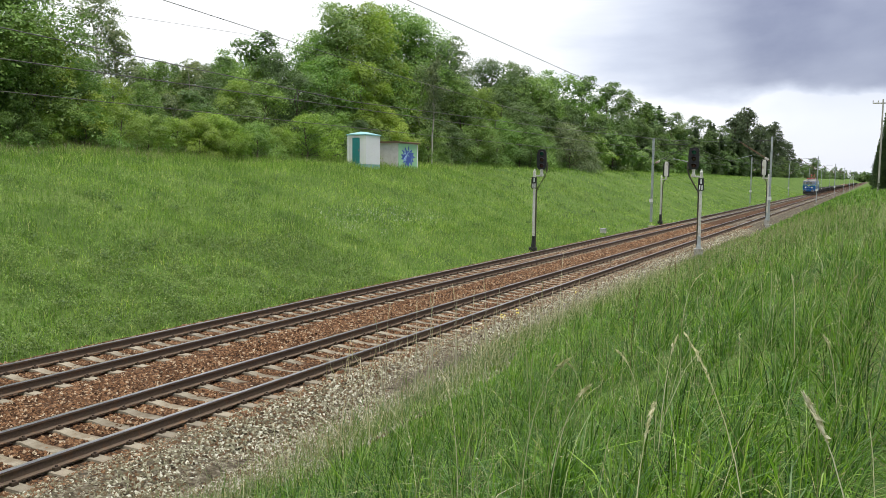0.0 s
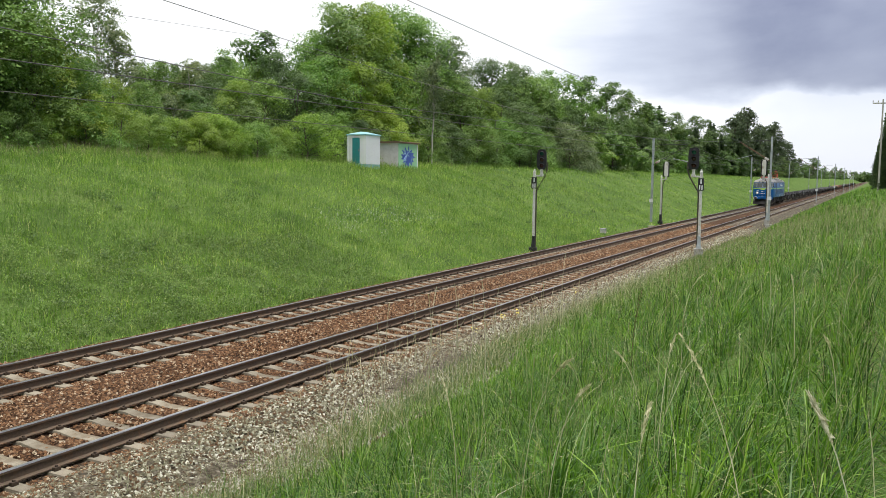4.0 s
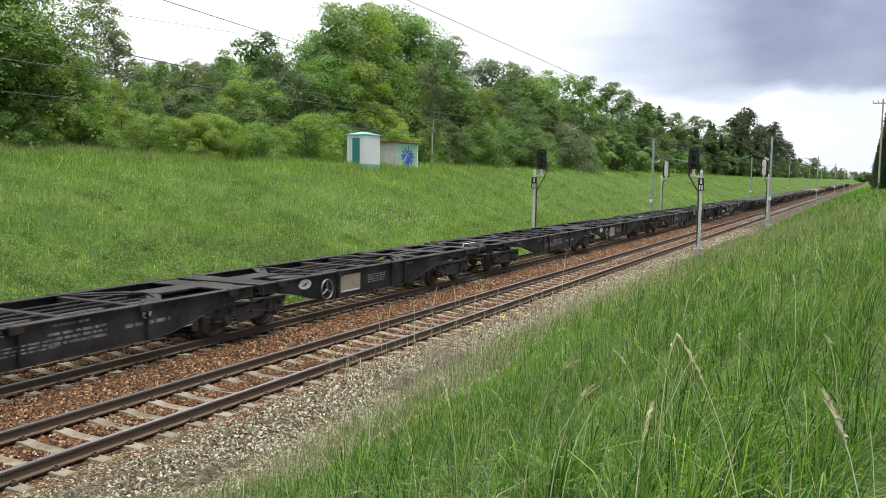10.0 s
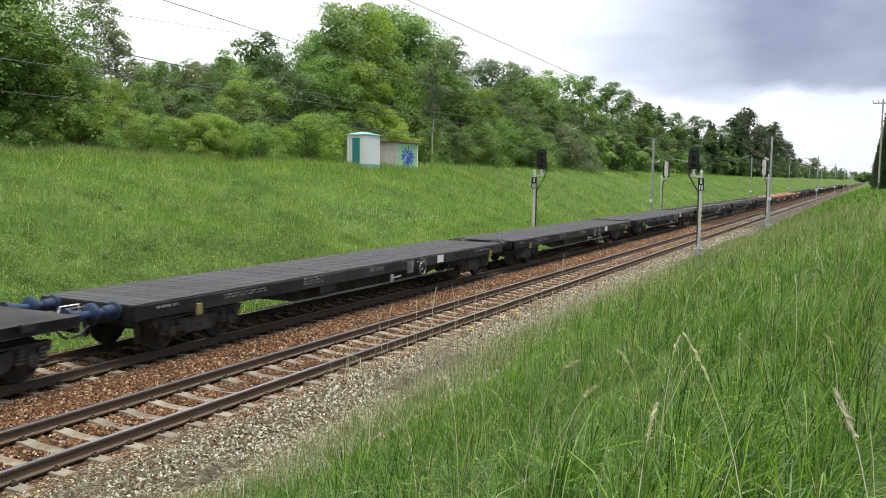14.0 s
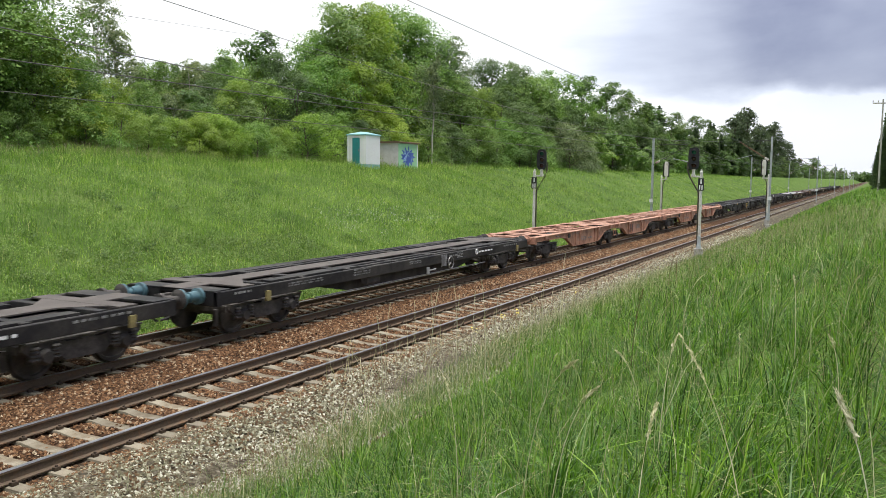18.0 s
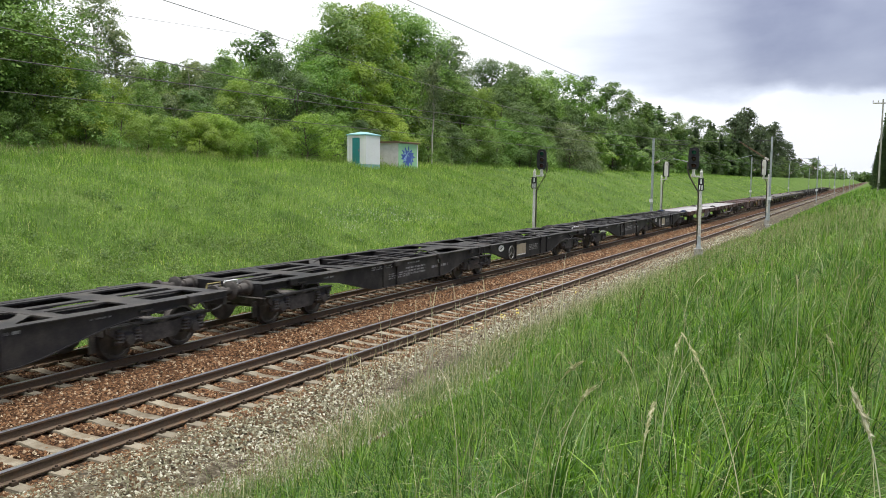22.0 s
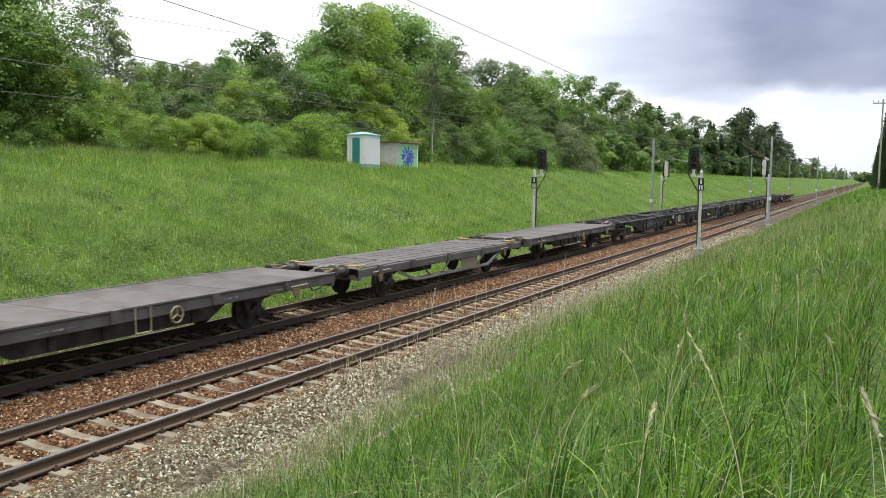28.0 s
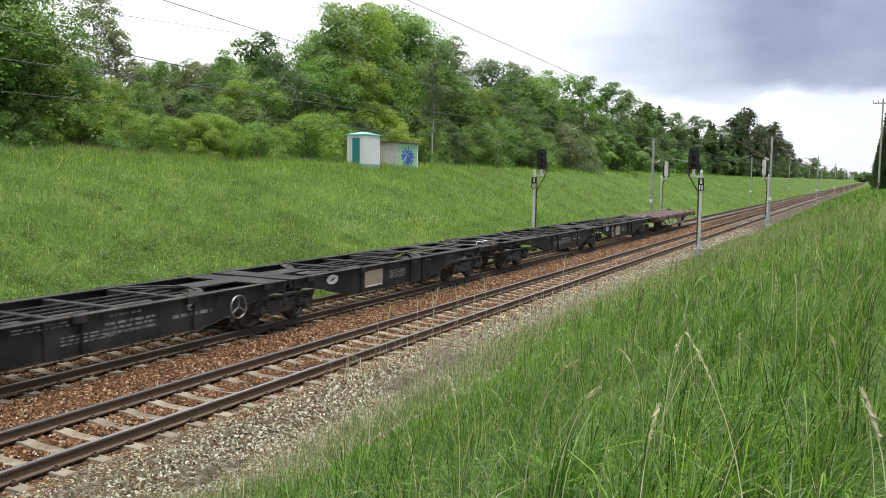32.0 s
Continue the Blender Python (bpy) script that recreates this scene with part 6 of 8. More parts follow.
# ---- articulated skeleton wagon: two open frames on three bogies ----
def skeleton_unit(w, y0, y1, paint, style, flip):
    """One open frame between y0 and y1 with fish-bellied side sills."""
    L = y1 - y0

    def at(f):
        return y0 + f if not flip else y1 - f

    def span(a, b):
        a, b = at(a), at(b)
        return (a, b) if a < b else (b, a)

    top = 1.13
    if style == "slotted":
        low = [(0.0, 0.95), (3.7, 0.93), (4.5, 0.80), (5.4, 0.42), (8.6, 0.42), (10.4, 0.90), (L, 0.93)]
    elif paint in (BLACK, GRAPHITE):
        low = [(0.0, 1.0), (1.5, 0.975), (2.6, 0.92), (3.4, 0.82), (4.1, 0.66), (4.8, 0.50), (5.3, 0.43), (5.7, 0.42), (9.6, 0.42), (10.0, 0.46), (10.6, 0.60), (11.2, 0.75), (11.9, 0.87), (L, 0.93)]
    else:
        low = [(0.0, 0.95), (3.5, 0.94), (4.1, 0.86), (5.0, 0.47), (5.3, 0.42), (9.2, 0.42), (9.6, 0.48), (10.4, 0.82), (11.0, 0.92), (L, 0.94)]
    for sx in (-1, 1):
        pol = [(at(f), z) for f, z in low] + [(at(L), top), (at(0), top)]
        s = Shape().prism(pol, "x", sx * 1.29 - 0.012, sx * 1.29 + 0.012)
        sill = part("side_sill", s, paint, w)
        s = Shape().box(sx * 1.25 - 0.11, sx * 1.25 + 0.11, *span(0, L), top - 0.012, top + 0.012)
        part("top_flange", s, paint, sill)
        s = Shape()
        for (a, za), (b, zb) in zip(low, low[1:]):
            s.add([(sx * 1.25 + d, at(f), z + e) for f, z in ((a, za), (b, zb)) for d in (-0.08, 0.08) for e in (0.0, -0.022)],
                  [(0, 1, 3, 2), (4, 6, 7, 5), (0, 4, 5, 1), (2, 3, 7, 6), (0, 2, 6, 4), (1, 5, 7, 3)])
        part("bottom_flange", s, paint, sill)
        for f in ((5.6, 6.4, 9.3) if paint in (BLACK, GRAPHITE) and style != "slotted" else (5.4, 6.1, 8.6, 9.2) if style != "slotted" else (7.0, 8.5)):
            part("stiffener", Shape().box(sx * 1.33 - 0.03, sx * 1.33 + 0.03, *span(f, f + 0.05), 0.43, top - 0.01), paint, sill)
        for f in (1.0, 6.2, 9.1, L - 0.9):
            part("container_bracket", Shape().box(sx * 1.36 - 0.05, sx * 1.36 + 0.05, *span(f, f + 0.28), top - 0.13, top + 0.03, 0.015), paint, sill)
    # deck: end plates, cross members, gussets, longitudinal runners
    if style == "slotted":
        for f0, f1 in ((0.0, 2.0), (10.9, L)):
            part("deck_plate", Shape().box(-1.28, 1.28, *span(f0, f1), top - 0.03, top + 0.004, 0.004), paint, w)
        for x in (-0.45, 0.45):
            part("runner", Shape().box(x - 0.14, x + 0.14, *span(1.9, 11.0), top - 0.16, top, 0.01), paint, w)
        for f in (3.6, 5.4, 7.2, 9.0):
            part("cross_member", Shape().box(-1.27, 1.27, *span(f, f + 0.14), top - 0.3, top - 0.05, 0.01), paint, w)
    else:
        # end platform with three oval holes, drawn as a frame of plates
        xb = [-1.2, -0.98, -0.36, -0.14, 0.14, 0.36, 0.98, 1.2]
        yb = sorted(at(q) for q in (0.0, 0.42, 1.9, 2.55, 4.05, 4.4))
        part("deck_plate", holed_plate(xb, yb, {(i, j) for i in (1, 3, 5) for j in (1, 3)}, top - 0.03, top + 0.003), paint, w, "welded end plate with long openings")
        part("deck_plate", Shape().box(-1.2, 1.2, *span(L - 0.75, L - 0.02), top - 0.03, top + 0.003), paint, w)
        part("deck_spine", Shape().box(-0.34, 0.34, *span(L - 2.1, L - 0.75), top - 0.03, top + 0.002), paint, w)
        for f in (6.0, 7.5, 9.2):
            part("cross_member", Shape().box(-1.24, 1.24, *span(f, f + 0.16), top - 0.32, top - 0.02, 0.012), paint, w)
        for x in (-0.42, 0.0, 0.42):
            part("runner", Shape().tube([(x, at(5.2), top - 0.05), (x, at(L - 2.6), top - 0.05)], 0.03, 6), paint, w)
        for sx in (-1, 1):
            for a, b in ((4.4, 5.9), (L - 2.1, 9.3)):
                p = [(sx * 0.10, at(a)), (sx * 0.48, at(a)), (sx * 1.2, at(b)), (sx * 1.2, at(b - (0.55 if b > a else -0.55)))]
                part("gusset", Shape().prism(p, "z", top - 0.035, top - 0.004), paint, w)
        part("centre_sill", Shape().box(-0.28, 0.28, *span(0.3, 4.2), 0.78, top - 0.08, 0.02), RUN_GEAR, w)
        part("centre_sill", Shape().box(-0.24, 0.24, *span(4.2, L), 0.86, top - 0.14, 0.02), RUN_GEAR, w)


def skeleton_wagon(label, length, paint, style="oval", fittings=None, tint=None, rails=None, plate=True, wheel_at=2.85):
    w = thing("container_wagon", label, "freight wagon", "wagons of the freight train")
    w["run"] = length
    mid = length / 2
    skeleton_unit(w, 0.62, mid - 0.12, paint, style, False)
    skeleton_unit(w, mid + 0.12, length - 0.62, paint, style, True)
    for y in (0.62, length - 0.74):
        part("headstock", Shape().box(-1.3, 1.3, y, y + 0.12, 0.82, 1.115, 0.02), paint, w)
    part("articulation", Shape().box(-0.5, 0.5, mid - 0.35, mid + 0.35, 0.8, 1.1, 0.05), RUN_GEAR, w)
    s = Shape()
    for sx in (-1, 1):
        for d in (-0.22, 0.22):
            s.tube([(sx * 1.33, mid + d, 1.1), (sx * 1.36, mid + d, 0.55)], 0.022, 5)
        s.box(min(sx * 1.28, sx * 1.4), max(sx * 1.28, sx * 1.4), mid - 0.22, mid + 0.22, 0.52, 0.56)
        s.box(min(sx * 1.28, sx * 1.4), max(sx * 1.28, sx * 1.4), mid - 0.22, mid + 0.22, 0.8, 0.83)
    part("step_ladder", s, paint, w)
    for y in (2.45, mid, length - 2.45):
        freight_bogie(w, y)
    wagon_ends(w, length, tint or RUN_GEAR, 1.13, rails or paint)
    if paint in (ORANGE, BROWN):
        for sx in (-1, 1):
            part("panel", Shape().box(min(sx * 1.302, sx * 1.31), max(sx * 1.302, sx * 1.31), mid + 3.5, mid + 4.3, 0.52, 0.98), BROWN if paint is ORANGE else RUN_GEAR, w, "dull rusty square panel")
            part("latch_box", Shape().box(min(sx * 1.3, sx * 1.36), max(sx * 1.3, sx * 1.36), 4.9, 5.15, 0.86, 1.06, 0.02), RUN_GEAR, w, "black latch box")
    if paint is not ORANGE:
        hand_wheel(w, mid + wheel_at if style != "slotted" else 7.2, 0.72, fittings or STEEL)
    bars(w, [(5.6, 0.98, 1.2, 0.12, 2), (6.6, 0.62, 1.3, 0.2, 3), (8.2, 0.66, 0.7, 0.1, 1), (mid + 5.0, 0.66, 1.0, 0.26, 4), (mid + 7.3, 1.0, 0.4, 0.1, 1), (length - 4.4, 1.0, 0.5, 0.06, 1), (3.2, 1.0, 0.5, 0.08, 1)], x=1.303)
    if plate:
        for sx in (-1, 1):
            a, b = sorted((sx * 1.302, sx * 1.312))
            pl = part("panel", Shape().box(a, b, mid + 3.58, mid + 4.58, 0.52, 1.0), TAN, w, "tan rectangular plate")
            part("label_strip", Shape().box(min(sx * 1.312, sx * 1.315), max(sx * 1.312, sx * 1.315), mid + 3.62, mid + 4.54, 0.535, 0.575), WHITE, pl)
        for sx in (-1, 1):
            part("emblem", Shape().hoop((sx * 1.305, mid - 3.4, 0.95), "x", 0.10, 0.015, 12, 4).box(sx * 1.305 - 0.004, sx * 1.305 + 0.004, mid - 3.47, mid - 3.3, 0.92, 0.98), WHITE, w, "small white swirl emblem")
        bars(w, [(mid - 3.95, 0.72, 1.2, 0.14, 1), (mid - 5.7, 0.66, 1.3, 0.28, 3), (mid - 5.6, 1.0, 0.8, 0.09, 1)], MARK_GREY, 1.303)
        ring = [2 * math.pi * i / 22 for i in range(22)]
        for sx in (-1, 1):
            a, b = sorted((sx * 1.302, sx * 1.308))
            em = part("emblem", Shape().prism([(mid + 1.95 + 0.27 * math.cos(t), 0.945 + 0.13 * math.sin(t)) for t in ring], "x", a, b), WHITE, w, "oval white emblem")
            part("device", Shape().prism([(mid + 1.8, 0.9), (mid + 1.98, 0.91), (mid + 2.1, 0.99), (mid + 1.95, 0.97)], "x", min(sx * 1.308, sx * 1.312), max(sx * 1.308, sx * 1.312)), RUN_GEAR, em)
    if paint is GRAPHITE:
        for sx in (-1, 1):
            part("emblem", Shape().hoop((sx * 1.306, mid + 4.35, 0.95), "x", 0.10, 0.02, 12, 4), YELLOW_MARK, w, "small yellow ring emblem")
        bars(w, [(mid + 3.75, 0.66, 1.25, 0.16, 1)], YELLOW_MARK, 1.303)
    if fittings is not None:
        for sx in (-1, 1):
            for y in (6.9, 9.0, mid + 4.2, mid + 6.6):
                part("reflector_block", Shape().box(min(sx * 1.31, sx * 1.4), max(sx * 1.31, sx * 1.4), y, y + 0.3, 1.0, 1.14, 0.015), fittings, w)
    if style == "slotted":
        for sx in (-1, 1):
            part("grab_hoop", Shape().tube([(sx * 1.36, mid - 0.35, 0.86), (sx * 1.42, mid - 0.35, 1.08), (sx * 1.42, mid + 0.35, 1.08), (sx * 1.36, mid + 0.35, 0.86)], 0.03, 6), WHITE, w, "white bent grab hoop")
            part("board", Shape().box(min(sx * 1.31, sx * 1.34), max(sx * 1.31, sx * 1.34), mid - 4.3, mid - 3.7, 0.46, 0.9), PALE_STEEL, w, "pale board with rows of small marks")
            pl = part("hazard_plate", Shape().box(sx * 1.37 - 0.01, sx * 1.37 + 0.01, 2.5, 3.5, 1.0, 1.12), BLACK, w, "black plate with pale yellow stripes")
            st = Shape()
            for k in range(7):
                q = 2.55 + 0.135 * k
                st.prism([(q, 1.005), (q + 0.06, 1.005), (q + 0.11, 1.115), (q + 0.05, 1.115)], "x", min(sx * 1.38, sx * 1.384), max(sx * 1.38, sx * 1.384))
            part("stripe", st, YELLOW, pl)
        bars(w, [(5.4, 0.92, 1.3, 0.16, 2), (5.6, 0.6, 0.8, 0.2, 3), (8.0, 1.0, 0.9, 0.1, 1), (9.6, 0.95, 0.5, 0.1, 1)], WHITE, 1.303)
    for sx in (-1, 1):
        for y in (2.0, length - 3.2):
            part("brake_lever", Shape().prism([(y, 1.03), (y, 0.99), (y + 0.16, 0.99), (y + 0.16, 0.9), (y + 0.2, 0.9), (y + 0.2, 0.99), (y + 0.36, 0.99), (y + 0.36, 1.03)], "x", min(sx * 1.3, sx * 1.35), max(sx * 1.3, sx * 1.35)), YELLOW if style == "slotted" else paint, w)
    return w


# ---- four-axle flat wagon ----
def flat_wagon(label, length, paint, deck, strip=False):
    w = thing("flat_wagon", label, "freight wagon", "wagons of the freight train")
    w["run"] = length
    top = 1.165
    y0, y1 = 0.62, length - 0.62
    for sx in (-1, 1):
        part("side_sill", Shape().box(sx * 1.33 - 0.05, sx * 1.33 + 0.05, y0, y1, top - 0.34, top - 0.03, 0.015), paint, w)
        c = length / 2
        pol = [(c - 5.6, top - 0.34), (c - 3.6, 0.48), (c + 3.6, 0.48), (c + 5.6, top - 0.34)]
        part("belly_girder", Shape().prism(pol, "x", sx * 0.95 - 0.03, sx * 0.95 + 0.03), paint, w)
    for y in (y0, y1 - 0.14):
        part("headstock", Shape().box(-1.38, 1.38, y, y + 0.14, top - 0.36, top - 0.02, 0.02), paint, w)
    part("centre_sill", Shape().box(-0.35, 0.35, y0, y1, 0.8, top - 0.08, 0.02), RUN_GEAR, w)
    if not strip:
        n = 84
        step = (y1 - y0) / n
        pl = SHARED.setdefault(("plank", length), Shape().box(-1.36, 1.36, 0.006, step - 0.006, -0.045, 0.0, 0.006).mesh("plank", deck, smooth=False))
        for k in range(n):
            part("plank", pl, None, w, at=pose(0, y0 + k * step, top + 0.004 * ((k * 7) % 3 - 1), 0, 0, 0.0))
    else:
        part("deck_strip", Shape().box(-0.33, 0.33, y0, y1, top - 0.04, top, 0.008), deck, w, "brown worn centre deck plate")
        for y in (y0 + 1.7, y0 + 3.3, y0 + 5.4, length / 2 - 1.4, length / 2 + 1.2, y1 - 5.6, y1 - 3.5, y1 - 1.9):
            part("cross_member", Shape().box(-1.28, 1.28, y, y + 0.2, top - 0.26, top - 0.01, 0.012), paint, w)
        for x in (-1.05, -0.72, 0.72, 1.05):
            part("runner", Shape().box(x - 0.06, x + 0.06, y0 + 3.4, y1 - 3.6, top - 0.2, top - 0.02, 0.01), paint, w)
        for a, b in ((y0, y0 + 0.55), (y1 - 0.55, y1)):
            part("end_plate", Shape().box(-1.3, 1.3, a, b, top - 0.05, top - 0.006), paint, w)
        for a, b in ((y0 + 0.95, y0 + 1.4), (y1 - 1.4, y1 - 0.95)):
            part("deck_plate", Shape().box(-1.29, 1.29, a, b, top - 0.03, top + 0.004), deck, w, "worn brown cross plate")
        for sx in (-1, 1):
            for a, b in ((y0 + 1.4, y0 + 2.1), (y1 - 1.4, y1 - 2.1)):
                part("gusset", Shape().prism([(sx * 0.32, a), (sx * 0.95, a), (sx * 0.32, b)], "z", top - 0.03, top), deck, w)
            for a, b in ((y0 + 2.2, y0 + 6.2), (y1 - 6.2, y1 - 2.2)):
                part("deck_strip", Shape().box(sx * 0.98 - 0.16, sx * 0.98 + 0.16, a, b, top - 0.05, top - 0.008), paint, w)
    for y in (2.7, length - 2.7):
        freight_bogie(w, y)
    wagon_ends(w, length, RUN_GEAR, top)
    hand_wheel(w, length - (7.95 if strip else 7.3), 0.80, STEEL, 1.42, 0.2)
    for sx in (-1, 1):
        part("tool_box", Shape().box(sx * 1.22 - 0.1, sx * 1.22 + 0.1, 7.0, 7.7, 0.62, 0.86, 0.02), RUN_GEAR, w)
        part("brake_handle", Shape().box(sx * 1.36 - 0.02, sx * 1.36 + 0.02, 10.6, 10.78, 0.56, 0.78, 0.01).tube([(sx * 1.36, 10.7, 0.66), (sx * 1.38, 11.2, 0.68)], 0.025, 6), PALE_STEEL, w, "pale brake change handle")
        part("grid_board", Shape().box(min(sx * 1.382, sx * 1.39), max(sx * 1.382, sx * 1.39), 11.6, 12.0, 0.72, 1.1), MARK_GREY, w, "board with a pale grid of marks")
    if strip:
        part("emblem", Shape().hoop((1.384, length - 5.75, 1.01), "x", 0.085, 0.026, 10, 4), WHITE, w, "small white swirl emblem")
        bars(w, [(length - 5.55, 0.96, 1.25, 0.11, 1)], WHITE, 1.382)
    else:
        part("emblem", Shape().box(1.381, 1.386, length - 6.2, length - 5.75, 0.87, 1.12), WHITE, w, "white square plate")
    bars(w, [(3.2, 0.98, 1.5, 0.12, 2), (6.2, 0.95, 0.9, 0.2, 3), (9.4, 0.98, 0.8, 0.12, 2), (12.2, 1.0, 0.6, 0.1, 1), (length - 7.4, 0.92, 0.5, 0.22, 4), (length - 3.2, 1.02, 1.4, 0.09, 1), (1.2, 1.02, 0.6, 0.1, 1)], x=1.382)
    for sx in (-1, 1):
        for y in (2.3, length - 1.9):
            part("lashing_ring", Shape().box(sx * 1.4 - 0.03, sx * 1.4 + 0.03, y, y + 0.16, 0.74, 0.98), YELLOW, w)
        part("brake_rod", Shape().tube([(sx * 1.2, 4.6, 0.52), (sx * 1.2, length - 4.6, 0.52)], 0.022, 5), STEEL, w)
    return w


# ---- two-axle flat wagon ----
def axle_guard(w, y):
    for sx in (-1, 1):
        g = part("axle_guard", Shape().prism([(y - 0.42, 0.95), (y - 0.2, 0.3), (y + 0.2, 0.3), (y + 0.42, 0.95)], "x", sx * 0.96 - 0.012, sx * 0.96 + 0.012), DUSTY, w)
        part("axle_box", axle_box_mesh(), None, g, at=pose(sx * 1.02, y, 0.48, 0, 0, 0 if sx > 0 else 180))
        part("wheel", wheel_mesh(0.48), None, g, at=pose(sx * 0.76, y, 0.48, 0, 0, 0 if sx > 0 else 180))
        s = Shape()
        for k in range(5):
            s.box(sx * 1.05 - 0.05, sx * 1.05 + 0.05, y - 0.62 + 0.1 * k, y + 0.62 - 0.1 * k, 0.80 - 0.022 * k, 0.82 - 0.022 * k)
        s.box(sx * 1.05 - 0.07, sx * 1.05 + 0.07, y - 0.07, y + 0.07, 0.56, 0.83, 0.01)
        part("leaf_spring", s, RUN_GEAR, g)


def short_flat(label, length, paint, deck, kind="plate", fit=None, board=True):
    w = thing("two_axle_flat_wagon" if kind == "plate" else "two_axle_container_wagon", label, "freight wagon", "wagons of the freight train")
    w["run"] = length
    top = 1.12
    y0, y1 = 0.6, length - 0.6
    for sx in (-1, 1):
        part("side_sill", Shape().box(sx * 1.32 - 0.05, sx * 1.32 + 0.05, y0, y1, top - 0.27, top - 0.03, 0.015), paint, w)
    for y in (y0, y1 - 0.14):
        part("headstock", Shape().box(-1.36, 1.36, y, y + 0.14, top - 0.34, top - 0.02, 0.02), paint, w)
    for x in (-0.4, 0.4):
        part("centre_sill", Shape().box(x - 0.06, x + 0.06, y0, y1, 0.8, top - 0.06, 0.01), RUN_GEAR, w)
    if kind == "plate":
        n = 10
        st = (y1 - y0) / n
        pl = Shape().box(-1.37, 1.37, 0.004, st - 0.004, -0.03, 0.0, 0.004).mesh("deck_panel", deck, smooth=False)
        for k in range(n):
            part("deck_panel", pl, None, w, at=pose(0, y0 + k * st, top + 0.003 * ((k * 5) % 3 - 1)))
        part("edge_rail", Shape().box(1.32, 1.385, y0, y1, top - 0.03, top + 0.02, 0.008).box(-1.385, -1.32, y0, y1, top - 0.03, top + 0.02, 0.008), paint, w)
    else:
        for f in (0.0, 2.6, 6.4, 10.2, 12.4):
            yy = min(y0 + f, y1 - 0.5)
            part("cross_member", Shape().box(-1.3, 1.3, yy, yy + 0.42, top - 0.2, top, 0.01), deck, w)
        for x in (-1.02, -0.62, -0.2, 0.2, 0.62, 1.02):
            part("runner", Shape().box(x - 0.165, x + 0.165, y0, y1, top - 0.18, top - 0.015, 0.01), paint, w)
    ax = (2.87, 10.92)
    for y in ax:
        axle_guard(w, y)
    wagon_ends(w, length, RUN_GEAR, top, PALE_STEEL if kind != "plate" or deck is DECK_GREY else None)
    c = length / 2
    dusty = deck is DECK_WHITE
    for sx in (-1, 1):
        xs = sx * 1.2
        if kind != "plate" or dusty:
            lo, hi = ((4.3, 10.0) if kind != "plate" else (5.0, 8.9))
            rod = part("truss_rod", Shape().box(xs - 0.03, xs + 0.03, lo, hi, 0.38, 0.47, 0.01).prism([(lo, 0.38), (lo, 0.47), (lo - 1.1, 0.82), (lo - 1.1, 0.73)], "x", xs - 0.03, xs + 0.03).prism([(hi, 0.38), (hi, 0.47), (hi + 1.6, 0.98), (hi + 1.6, 0.88)], "x", xs - 0.03, xs + 0.03), PALE_STEEL, w, "pale grey truss rod")
            n = 4
            for k in range(n):
                q = lo + (hi - lo) * (k + 0.5) / n
                d = 0.35 if k % 2 else -0.35
                part("strut", Shape().tube([(xs, q - d, 0.44), (xs, q + d, top - 0.27)], 0.03, 6), paint if dusty else GREY_WAGON, rod)
        else:
            part("belly_girder", Shape().prism([(3.4, 0.95), (4.3, 0.52), (9.2, 0.52), (10.0, 0.95)], "x", sx * 1.1 - 0.04, sx * 1.1 + 0.04), RUN_GEAR, w)
            for q in (5.0, 6.2, 7.4, 8.6):
                part("stiffener", Shape().box(sx * 1.16 - 0.03, sx * 1.16 + 0.03, q, q + 0.05, 0.53, 0.95), RUN_GEAR, w)
        if dusty and board:
            part("info_board", Shape().box(min(sx * 1.372, sx * 1.38), max(sx * 1.372, sx * 1.38), 6.2, 8.6, 0.54, 0.86), paint, w)
            part("brake_box", Shape().box(sx * 1.25 - 0.1, sx * 1.25 + 0.1, 4.1, 4.45, 0.56, 0.86, 0.02), PALE_STEEL, w)
        elif kind != "plate" and not dusty:
            part("side_panel", Shape().box(min(sx * 1.24, sx * 1.26), max(sx * 1.24, sx * 1.26), 7.6, 8.9, 0.46, 0.92), TAN, w, "tan square panel")
        elif not dusty:
            part("step_ladder", Shape().tube([(sx * 1.4, 6.8, 1.1), (sx * 1.42, 6.8, 0.6), (sx * 1.42, 7.2, 0.6), (sx * 1.4, 7.2, 1.1)], 0.018, 5), TAN, w)
    part("brake_gear", Shape().box(-0.3, 0.3, c - 1.1, c + 0.3, 0.45, 0.85, 0.05).tube([(-0.5, 3, 0.5), (-0.5, length - 3, 0.5)], 0.03, 6), RUN_GEAR, w)
    if dusty and board:
        bars(w, [(6.3, 0.58, 0.9, 0.24, 3), (7.3, 0.62, 0.5, 0.14, 1), (7.9, 0.58, 0.6, 0.26, 2)], x=1.381)
        part("patch", Shape().box(1.381, 1.384, 7.75, 8.5, 0.62, 0.84).box(-1.384, -1.381, 7.75, 8.5, 0.62, 0.84), GREY_WAGON, w)
    bars(w, [(2.0, 0.93, 0.6, 0.06, 1), (length - 3.4, 0.93, 0.6, 0.06, 1), (4.6, 0.93, 0.9, 0.07, 1), (9.4, 0.93, 0.5, 0.08, 1)], x=1.372)
    if kind == "plate":
        hand_wheel(w, 5.25 if dusty else 7.95, 0.66 if dusty else 0.82, fit or (YELLOW if dusty else TAN), 1.38, 0.17)
